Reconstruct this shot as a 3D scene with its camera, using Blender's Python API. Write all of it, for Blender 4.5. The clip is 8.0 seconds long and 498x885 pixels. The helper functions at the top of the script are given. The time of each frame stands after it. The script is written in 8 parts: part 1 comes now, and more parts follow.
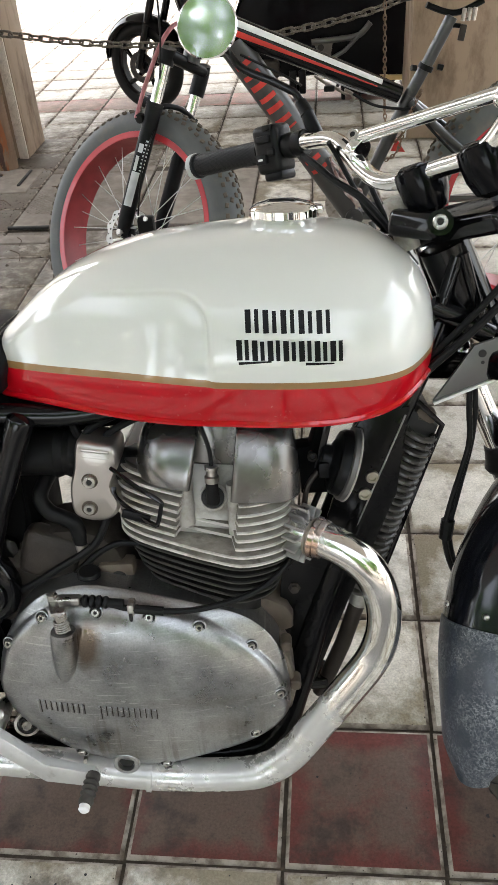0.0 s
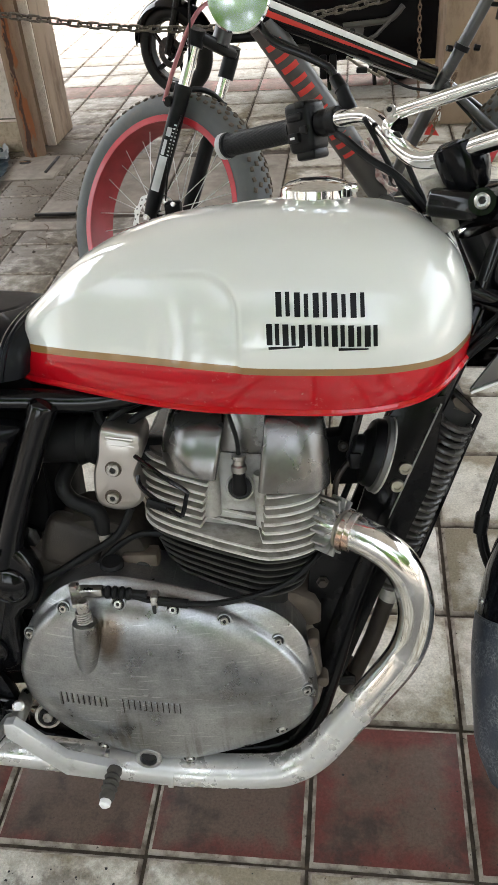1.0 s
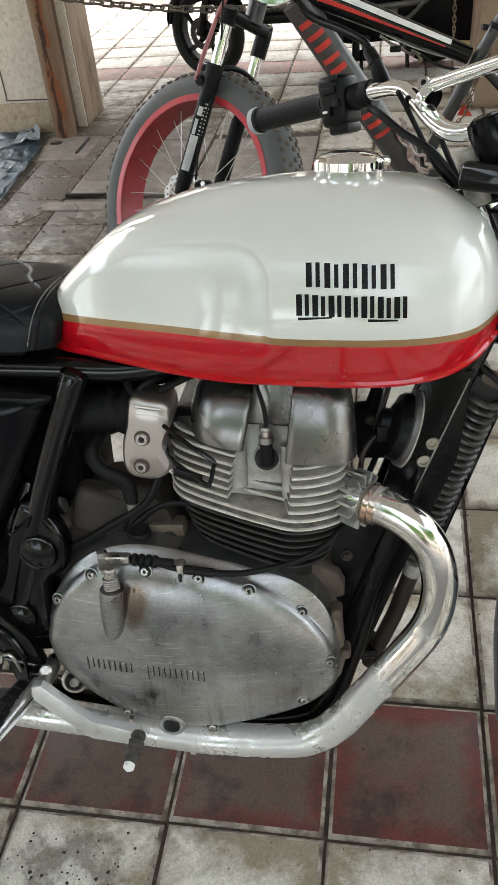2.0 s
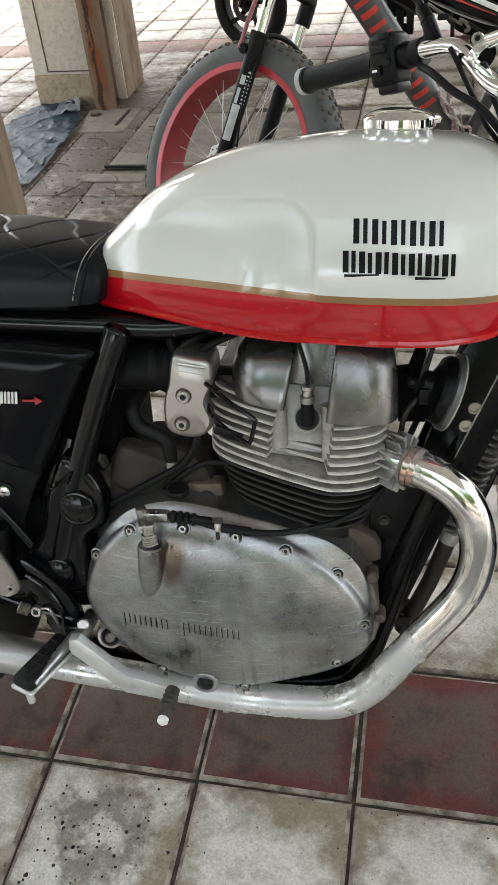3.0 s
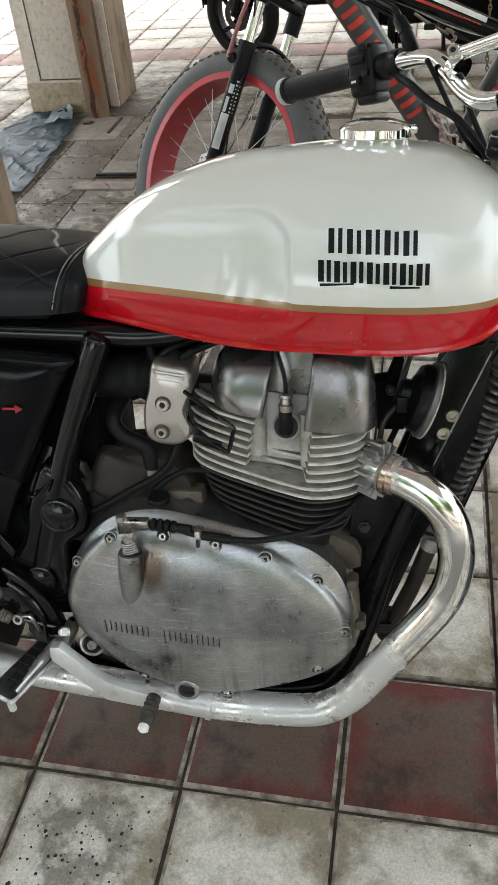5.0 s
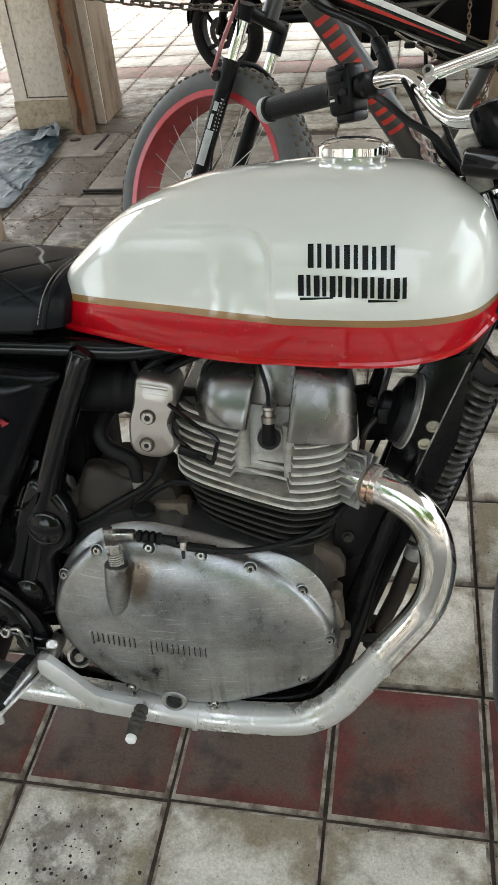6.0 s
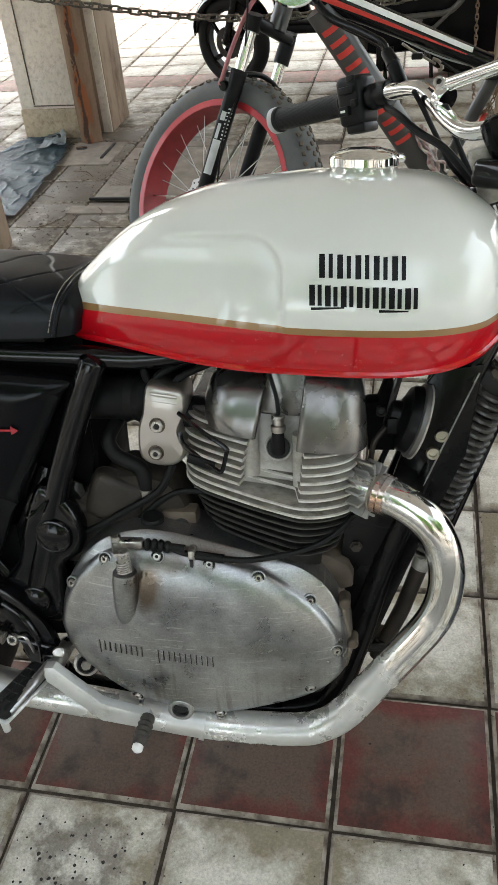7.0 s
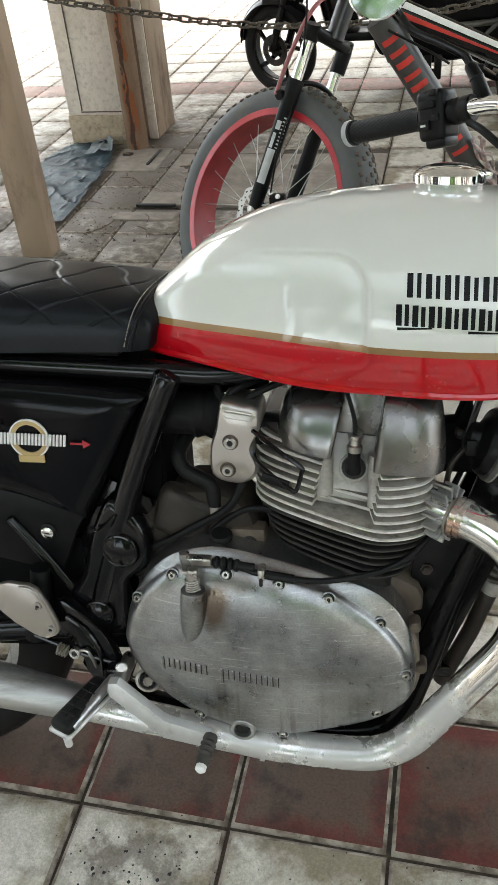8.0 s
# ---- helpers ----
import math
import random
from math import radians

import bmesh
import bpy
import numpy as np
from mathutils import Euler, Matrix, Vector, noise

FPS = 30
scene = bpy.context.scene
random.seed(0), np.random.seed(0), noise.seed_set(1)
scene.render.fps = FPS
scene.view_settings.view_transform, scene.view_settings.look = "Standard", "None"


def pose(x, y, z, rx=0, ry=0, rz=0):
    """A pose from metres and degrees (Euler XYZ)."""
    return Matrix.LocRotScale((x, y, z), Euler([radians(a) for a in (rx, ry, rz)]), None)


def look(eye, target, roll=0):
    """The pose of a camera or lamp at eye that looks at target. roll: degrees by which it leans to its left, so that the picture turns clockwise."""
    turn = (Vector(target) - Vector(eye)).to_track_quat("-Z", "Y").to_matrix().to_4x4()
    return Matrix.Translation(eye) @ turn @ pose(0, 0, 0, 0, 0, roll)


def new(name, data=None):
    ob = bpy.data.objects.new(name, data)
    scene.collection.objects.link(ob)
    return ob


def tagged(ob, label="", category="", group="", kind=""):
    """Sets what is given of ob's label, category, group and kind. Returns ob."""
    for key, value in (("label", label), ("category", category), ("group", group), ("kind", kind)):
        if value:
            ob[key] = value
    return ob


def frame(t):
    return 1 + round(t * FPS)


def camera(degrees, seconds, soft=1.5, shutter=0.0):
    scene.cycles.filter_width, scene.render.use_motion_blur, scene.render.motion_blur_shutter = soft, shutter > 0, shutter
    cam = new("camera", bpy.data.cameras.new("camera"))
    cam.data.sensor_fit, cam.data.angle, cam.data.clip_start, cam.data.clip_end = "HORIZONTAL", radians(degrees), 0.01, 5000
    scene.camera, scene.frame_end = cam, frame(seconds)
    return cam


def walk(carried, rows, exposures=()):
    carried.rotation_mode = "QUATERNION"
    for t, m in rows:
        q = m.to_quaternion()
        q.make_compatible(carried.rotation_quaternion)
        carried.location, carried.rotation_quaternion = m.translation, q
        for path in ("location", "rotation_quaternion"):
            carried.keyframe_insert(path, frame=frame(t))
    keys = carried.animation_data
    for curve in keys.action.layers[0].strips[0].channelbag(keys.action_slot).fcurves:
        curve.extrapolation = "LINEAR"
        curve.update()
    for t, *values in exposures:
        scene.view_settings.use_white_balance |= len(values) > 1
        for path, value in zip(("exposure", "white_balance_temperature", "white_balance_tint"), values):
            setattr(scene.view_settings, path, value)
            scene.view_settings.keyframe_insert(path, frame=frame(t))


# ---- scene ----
cam = camera(34.1, 8.0, 0.35)
PATH = [
    (0, (0.073, -0.616, 1.337), (-0.122, 0.961, 0.123), -4.3),
    (0.5, (0.076, -0.591, 1.321), (-0.151, 0.975, 0.099), -4.7),
    (1, (0.065, -0.59, 1.314), (-0.191, 0.967, 0.085), -5.1),
    (2.5, (0.061, -0.623, 1.295), (-0.288, 0.886, 0.029), -5.7),
    (3, (0.051, -0.631, 1.285), (-0.333, 0.858, 0.007), -5.9),
    (3.5, (0.052, -0.635, 1.288), (-0.348, 0.852, 0.011), -5.8),
    (4, (0.056, -0.628, 1.287), (-0.343, 0.857, 0.009), -5.7),
    (4.5, (0.065, -0.625, 1.286), (-0.325, 0.865, 0.01), -5.7),
    (6, (0.084, -0.641, 1.295), (-0.27, 0.885, 0.052), -5.6),
    (6.5, (0.086, -0.64, 1.297), (-0.264, 0.893, 0.062), -5.5),
    (7, (0.075, -0.642, 1.297), (-0.285, 0.896, 0.069), -5.3),
    (7.5, (0.055, -0.639, 1.298), (-0.332, 0.897, 0.077), -5.3),
    (8, (0.013, -0.63, 1.305), (-0.414, 0.901, 0.092), -5.5),
]
walk(cam, [(t, look(eye, target, roll)) for t, eye, target, roll in PATH], [(0, 3.10, 6590, 9), (2.5, 2.94, 6540, 7), (4.5, 2.90, 6530, 7), (6, 2.90, 6530, 6), (8, 2.92, 6500, 5)])

# ---- daylight: an overcast sky, a wide soft sun ----
SUN_EL, SUN_AZ = 55.0, 350.0
world = bpy.data.worlds.new("daylight")
scene.world = world
world.use_nodes = True
wn = world.node_tree
sky = wn.nodes.new("ShaderNodeTexSky")
sky.sky_type, sky.sun_disc = "NISHITA", False
sky.sun_elevation, sky.sun_rotation = radians(SUN_EL), radians(SUN_AZ)
sky.air_density, sky.dust_density, sky.ozone_density = 1.0, 4.0, 1.0
soft = wn.nodes.new("ShaderNodeHueSaturation")
soft.inputs["Saturation"].default_value = 0.35
wn.links.new(sky.outputs[0], soft.inputs["Color"])
wn.links.new(soft.outputs[0], wn.nodes["Background"].inputs[0])
wn.nodes["Background"].inputs[1].default_value = 0.15
sun_data = bpy.data.lights.new("sun", "SUN")
sun_data.energy, sun_data.angle, sun_data.color = 0.8, radians(14), (1.0, 0.97, 0.93)
sun = new("sun", sun_data)
az, el = radians(SUN_AZ), radians(SUN_EL)
sun.matrix_world = look((0, 0, 0), (-math.sin(az) * math.cos(el), -math.cos(az) * math.cos(el), -math.sin(el)))


# ---- materials ----
def surf(name, c1, c2=None, scale=25.0, rough=0.5, rvar=0.12, metal=0.0, bump=0.0, bscale=250.0, coat=0.0,
         dirt=None, dirt_scale=6.0, dirt_at=0.6, dirt_rough=0.85, stretch=(1, 1, 1), rand=0.0, scratch=None, spec=0.5, detail=6.0, wear=None):
    """A surface with a fine variation between two colours, uneven gloss, fine relief, and patches of dirt at a larger scale."""
    m = bpy.data.materials.new(name)
    m.use_nodes = True
    nt = m.node_tree
    N, Lk = nt.nodes, nt.links
    b = N["Principled BSDF"]
    tc = N.new("ShaderNodeTexCoord")
    mp = N.new("ShaderNodeMapping")
    mp.inputs["Scale"].default_value = stretch
    Lk.new(tc.outputs["Object"], mp.inputs["Vector"])
    vec = mp.outputs["Vector"]
    if rand:
        info = N.new("ShaderNodeObjectInfo")
        sc = N.new("ShaderNodeVectorMath")
        sc.operation = "ADD"
        mul = N.new("ShaderNodeMath")
        mul.operation = "MULTIPLY"
        mul.inputs[1].default_value = 37.0
        Lk.new(info.outputs["Random"], mul.inputs[0])
        Lk.new(vec, sc.inputs[0])
        Lk.new(mul.outputs[0], sc.inputs[1])
        vec = sc.outputs[0]
    n1 = N.new("ShaderNodeTexNoise")
    n1.inputs["Scale"].default_value, n1.inputs["Detail"].default_value = scale, detail
    Lk.new(vec, n1.inputs["Vector"])
    mix = N.new("ShaderNodeMix")
    mix.data_type = "RGBA"
    c2 = c2 or tuple(0.8 * v for v in c1)
    mix.inputs["A"].default_value, mix.inputs["B"].default_value = (*c1, 1), (*c2, 1)
    ramp = N.new("ShaderNodeMapRange")
    ramp.inputs["From Min"].default_value, ramp.inputs["From Max"].default_value = 0.35, 0.65
    Lk.new(n1.outputs["Fac"], ramp.inputs["Value"])
    Lk.new(ramp.outputs[0], mix.inputs["Factor"])
    col = mix.outputs["Result"]
    rr = N.new("ShaderNodeMapRange")
    rr.inputs["From Min"].default_value, rr.inputs["From Max"].default_value = 0.3, 0.7
    rr.inputs["To Min"].default_value, rr.inputs["To Max"].default_value = max(rough - rvar, 0.02), min(rough + rvar, 1.0)
    Lk.new(n1.outputs["Fac"], rr.inputs["Value"])
    rough_out = rr.outputs[0]
    b.inputs["Metallic"].default_value = metal
    b.inputs["Specular IOR Level"].default_value = spec
    if dirt:
        n2 = N.new("ShaderNodeTexNoise")
        n2.inputs["Scale"].default_value, n2.inputs["Detail"].default_value, n2.inputs["Roughness"].default_value = dirt_scale, 8.0, 0.68
        Lk.new(vec, n2.inputs["Vector"])
        d = N.new("ShaderNodeMapRange")
        d.inputs["From Min"].default_value, d.inputs["From Max"].default_value = dirt_at - 0.1, dirt_at + 0.14
        amount = n2.outputs["Fac"]
        if rand:
            sh = N.new("ShaderNodeMapRange")
            sh.inputs["To Min"].default_value, sh.inputs["To Max"].default_value = -0.08, 0.08
            twist = N.new("ShaderNodeMath")
            twist.operation = "FRACT"
            tw = N.new("ShaderNodeMath")
            tw.operation = "MULTIPLY"
            tw.inputs[1].default_value = 17.3
            Lk.new(info.outputs["Random"], tw.inputs[0])
            Lk.new(tw.outputs[0], twist.inputs[0])
            Lk.new(twist.outputs[0], sh.inputs["Value"])
            add = N.new("ShaderNodeMath")
            Lk.new(n2.outputs["Fac"], add.inputs[0])
            Lk.new(sh.outputs[0], add.inputs[1])
            amount = add.outputs[0]
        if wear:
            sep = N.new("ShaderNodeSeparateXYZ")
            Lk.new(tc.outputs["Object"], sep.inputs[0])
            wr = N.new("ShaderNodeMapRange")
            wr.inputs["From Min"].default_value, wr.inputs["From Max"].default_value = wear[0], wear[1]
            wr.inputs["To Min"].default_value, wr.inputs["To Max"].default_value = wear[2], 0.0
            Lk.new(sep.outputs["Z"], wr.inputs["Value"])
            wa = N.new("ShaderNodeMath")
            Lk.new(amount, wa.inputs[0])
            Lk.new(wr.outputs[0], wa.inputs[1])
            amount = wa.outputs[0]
        Lk.new(amount, d.inputs["Value"])
        mix2 = N.new("ShaderNodeMix")
        mix2.data_type = "RGBA"
        mix2.inputs["B"].default_value = (*dirt, 1)
        Lk.new(col, mix2.inputs["A"])
        Lk.new(d.outputs[0], mix2.inputs["Factor"])
        col = mix2.outputs["Result"]
        mr = N.new("ShaderNodeMix")
        mr.inputs["B"].default_value = dirt_rough
        Lk.new(rough_out, mr.inputs["A"])
        Lk.new(d.outputs[0], mr.inputs["Factor"])
        rough_out = mr.outputs["Result"]
        if metal:
            mm = N.new("ShaderNodeMapRange")
            mm.inputs["To Min"].default_value, mm.inputs["To Max"].default_value = metal, metal * 0.35
            Lk.new(d.outputs[0], mm.inputs["Value"])
            Lk.new(mm.outputs[0], b.inputs["Metallic"])
    if scratch:
        n3 = N.new("ShaderNodeTexNoise")
        mp3 = N.new("ShaderNodeMapping")
        mp3.inputs["Scale"].default_value = scratch[1]
        mp3.inputs["Rotation"].default_value = (0, 0.5, 0)
        Lk.new(tc.outputs["Object"], mp3.inputs["Vector"])
        Lk.new(mp3.outputs["Vector"], n3.inputs["Vector"])
        n3.inputs["Scale"].default_value, n3.inputs["Detail"].default_value = 30.0, 4.0
        s = N.new("ShaderNodeMapRange")
        s.inputs["From Min"].default_value, s.inputs["From Max"].default_value = 0.6, 0.72
        Lk.new(n3.outputs["Fac"], s.inputs["Value"])
        mix3 = N.new("ShaderNodeMix")
        mix3.data_type = "RGBA"
        mix3.inputs["B"].default_value = (*scratch[0], 1)
        Lk.new(col, mix3.inputs["A"])
        Lk.new(s.outputs[0], mix3.inputs["Factor"])
        col = mix3.outputs["Result"]
    if rand:
        hs = N.new("ShaderNodeHueSaturation")
        rm = N.new("ShaderNodeMapRange")
        rm.inputs["To Min"].default_value, rm.inputs["To Max"].default_value = 1 - rand, 1 + rand * 0.6
        Lk.new(info.outputs["Random"], rm.inputs["Value"])
        Lk.new(rm.outputs[0], hs.inputs["Value"])
        Lk.new(col, hs.inputs["Color"])
        col = hs.outputs[0]
    Lk.new(col, b.inputs["Base Color"])
    Lk.new(rough_out, b.inputs["Roughness"])
    if bump:
        nb = N.new("ShaderNodeTexNoise")
        nb.inputs["Scale"].default_value, nb.inputs["Detail"].default_value = bscale, 4.0
        Lk.new(vec, nb.inputs["Vector"])
        bp = N.new("ShaderNodeBump")
        bp.inputs["Strength"].default_value, bp.inputs["Distance"].default_value = bump, 0.002
        Lk.new(nb.outputs["Fac"], bp.inputs["Height"])
        Lk.new(bp.outputs[0], b.inputs["Normal"])
    if coat:
        b.inputs["Coat Weight"].default_value, b.inputs["Coat Roughness"].default_value = coat, 0.03
        b.inputs["Coat IOR"].default_value = 1.7
    return m


class Graph:
    """A node material written as short sums: noises, ranges and mixes."""

    def __init__(self, name):
        self.m = bpy.data.materials.new(name)
        self.m.use_nodes = True
        self.n, self.k = self.m.node_tree.nodes, self.m.node_tree.links
        self.b = self.n["Principled BSDF"]

    def put(self, socket, v):
        if isinstance(v, bpy.types.NodeSocket):
            self.k.new(v, socket)
        elif isinstance(v, tuple) and len(v) == 3 and socket.type == "RGBA":
            socket.default_value = (*v, 1)
        else:
            socket.default_value = v

    def place(self):
        return self.n.new("ShaderNodeNewGeometry").outputs["Position"]

    def local(self):
        return self.n.new("ShaderNodeTexCoord").outputs["Object"]

    def turned(self, v, scale=(1, 1, 1), rot=(0, 0, 0)):
        n = self.n.new("ShaderNodeMapping")
        n.inputs["Scale"].default_value, n.inputs["Rotation"].default_value = scale, rot
        self.k.new(v, n.inputs["Vector"])
        return n.outputs[0]

    def noise(self, v, scale, detail=6.0, rough=0.6):
        n = self.n.new("ShaderNodeTexNoise")
        n.inputs["Scale"].default_value, n.inputs["Detail"].default_value, n.inputs["Roughness"].default_value = scale, detail, rough
        self.k.new(v, n.inputs["Vector"])
        return n.outputs["Fac"]

    def span(self, v, a, b, c=0.0, d=1.0):
        n = self.n.new("ShaderNodeMapRange")
        for name, x in (("Value", v), ("From Min", a), ("From Max", b), ("To Min", c), ("To Max", d)):
            self.put(n.inputs[name], x)
        return n.outputs[0]

    def sum(self, op, a, b=0.0):
        n = self.n.new("ShaderNodeMath")
        n.operation = op
        self.put(n.inputs[0], a)
        self.put(n.inputs[1], b)
        return n.outputs[0]

    def shift(self, v, f):
        n = self.n.new("ShaderNodeVectorMath")
        n.operation = "ADD"
        self.k.new(v, n.inputs[0])
        self.k.new(f, n.inputs[1])
        return n.outputs[0]

    def xyz(self, v):
        n = self.n.new("ShaderNodeSeparateXYZ")
        self.k.new(v, n.inputs[0])
        return n.outputs

    def mix(self, f, a, b, mode="MIX"):
        n = self.n.new("ShaderNodeMix")
        n.data_type, n.blend_type = "RGBA", mode
        self.put(n.inputs["Factor"], f)
        self.put(n.inputs["A"], a)
        self.put(n.inputs["B"], b)
        return n.outputs["Result"]

    def done(self, col, rough, metal=0.0, height=None, strength=0.3, dist=0.002, coat=0.0):
        self.put(self.b.inputs["Base Color"], col)
        self.put(self.b.inputs["Roughness"], rough)
        self.put(self.b.inputs["Metallic"], metal)
        self.b.inputs["Coat Weight"].default_value = coat
        if height is not None:
            n = self.n.new("ShaderNodeBump")
            n.inputs["Strength"].default_value, n.inputs["Distance"].default_value = strength, dist
            self.k.new(height, n.inputs["Height"])
            self.k.new(n.outputs[0], self.b.inputs["Normal"])
        return self.m


def tile_paint(name, body, body2, stain, smudge, rim, centre_wear, island=False, pitch=0.26):
    """Worn cement tile: blotched body, brown stains that gather at the rim, dark smudges, grime round the drain."""
    g = Graph(name)
    p = g.place()
    if island:
        r = g.n.new("ShaderNodeNewGeometry").outputs["Random Per Island"]
    else:
        r = g.n.new("ShaderNodeObjectInfo").outputs["Random"]
    r2 = g.sum("FRACT", g.sum("MULTIPLY", r, 17.3))
    q = g.shift(p, g.sum("MULTIPLY", r, 37.0))
    c = g.xyz(p)
    du = g.sum("ABSOLUTE", g.sum("SUBTRACT", g.sum("FRACT", g.sum("MULTIPLY", c["X"], 1 / pitch)), 0.5))
    dv = g.sum("ABSOLUTE", g.sum("SUBTRACT", g.sum("FRACT", g.sum("MULTIPLY", c["Y"], 1 / pitch)), 0.5))
    edge = g.sum("MULTIPLY", g.sum("MAXIMUM", du, dv), 2.0)
    big, mid, fine = g.noise(q, 7.0, 8, 0.68), g.noise(q, 24.0, 6, 0.65), g.noise(q, 230.0, 5, 0.75)
    vor = g.n.new("ShaderNodeTexVoronoi")
    vor.inputs["Scale"].default_value = 95.0
    g.k.new(q, vor.inputs["Vector"])
    speck = g.sum("MULTIPLY", g.span(vor.outputs["Distance"], 0.06, 0.16, 1.0, 0.0), g.span(g.noise(q, 31.0, 3, 0.6), 0.52, 0.60, 0.0, 0.7))
    pale = g.span(g.noise(g.turned(q, (60, 260, 100), (0, 0, 0.6)), 1.0, 3, 0.5), 0.66, 0.72, 0.0, 0.10)
    col = g.mix(g.span(mid, 0.35, 0.65), body, body2)
    if centre_wear:
        f = g.sum("SUBTRACT", g.sum("ADD", big, g.sum("MULTIPLY", mid, 0.45)), g.sum("MULTIPLY", g.span(edge, 0.62, 1.0), 0.40))
        amount = g.span(g.sum("ADD", f, g.span(r2, 0, 1, -0.07, 0.12)), 0.44, 0.74, 0.0, 0.95)
    else:
        f = g.sum("ADD", g.sum("ADD", g.sum("MULTIPLY", g.noise(q, 5.2, 8, 0.62), 1.05), g.sum("MULTIPLY", mid, 0.4)), g.sum("MULTIPLY", g.sum("POWER", edge, 2.4), 0.30))
        amount = g.span(g.sum("ADD", f, g.span(r2, 0, 1, -0.10, 0.08)), 0.80, 1.02, 0.0, 0.9)
    col = g.mix(amount, col, stain)
    dark = g.span(g.sum("ADD", g.noise(q, 11.0, 9, 0.72), g.sum("MULTIPLY", fine, 0.12)), 0.56 if centre_wear else 0.62, 0.72 if centre_wear else 0.75, 0.0, 0.75)
    # ring-shaped smudge on the pitted tile, grime near the drain
    wob = g.span(g.noise(p, 16.0, 6, 0.7), 0.3, 0.7, -0.045, 0.045)
    ax, ay = g.sum("ADD", c["X"], 0.395), g.sum("ADD", c["Y"], 0.115)
    d = g.sum("ADD", g.sum("SQRT", g.sum("ADD", g.sum("MULTIPLY", ax, ax), g.sum("MULTIPLY", ay, ay))), wob)
    ring = g.span(g.sum("ABSOLUTE", g.sum("SUBTRACT", d, 0.050)), 0.010, 0.040, 0.7, 0.0)
    bx, by = g.sum("ADD", c["X"], 1.36), g.sum("SUBTRACT", c["Y"], 2.95)
    e = g.sum("SQRT", g.sum("ADD", g.sum("MULTIPLY", bx, bx), g.sum("MULTIPLY", g.sum("MULTIPLY", by, by), 0.45)))
    grime = g.span(g.sum("ADD", e, g.span(g.sum("ADD", big, g.sum("MULTIPLY", g.sum("SUBTRACT", mid, 0.5), 0.6)), 0.3, 0.7, 0.32, -0.32)), 0.45, 1.25, 0.95, 0.0)
    col = g.mix(grime, col, (0.105, 0.084, 0.065))
    col = g.mix(pale, col, rim)
    col = g.mix(g.sum("MAXIMUM", g.sum("MAXIMUM", dark, ring), speck), col, smudge)
    rimf = g.span(g.sum("ADD", edge, g.span(mid, 0.3, 0.7, -0.02, 0.02)), 0.955, 0.975, 0.0, 0.25)
    col = g.mix(rimf, col, rim)
    tone = g.sum("MULTIPLY", g.span(fine, 0.3, 0.7, 0.66, 1.22), g.span(r, 0, 1, 0.86, 1.10))
    n = g.n.new("ShaderNodeHueSaturation")
    g.k.new(tone, n.inputs["Value"])
    g.k.new(col, n.inputs["Color"])
    h = g.sum("ADD", g.sum("MULTIPLY", fine, 0.5), g.sum("ADD", mid, g.sum("MULTIPLY", dark, -0.6)))
    g.b.inputs["Specular IOR Level"].default_value = 0.25
    return g.done(n.outputs[0], g.span(mid, 0.3, 0.7, 0.5, 0.72), 0.0, h, 0.45, 0.0018)


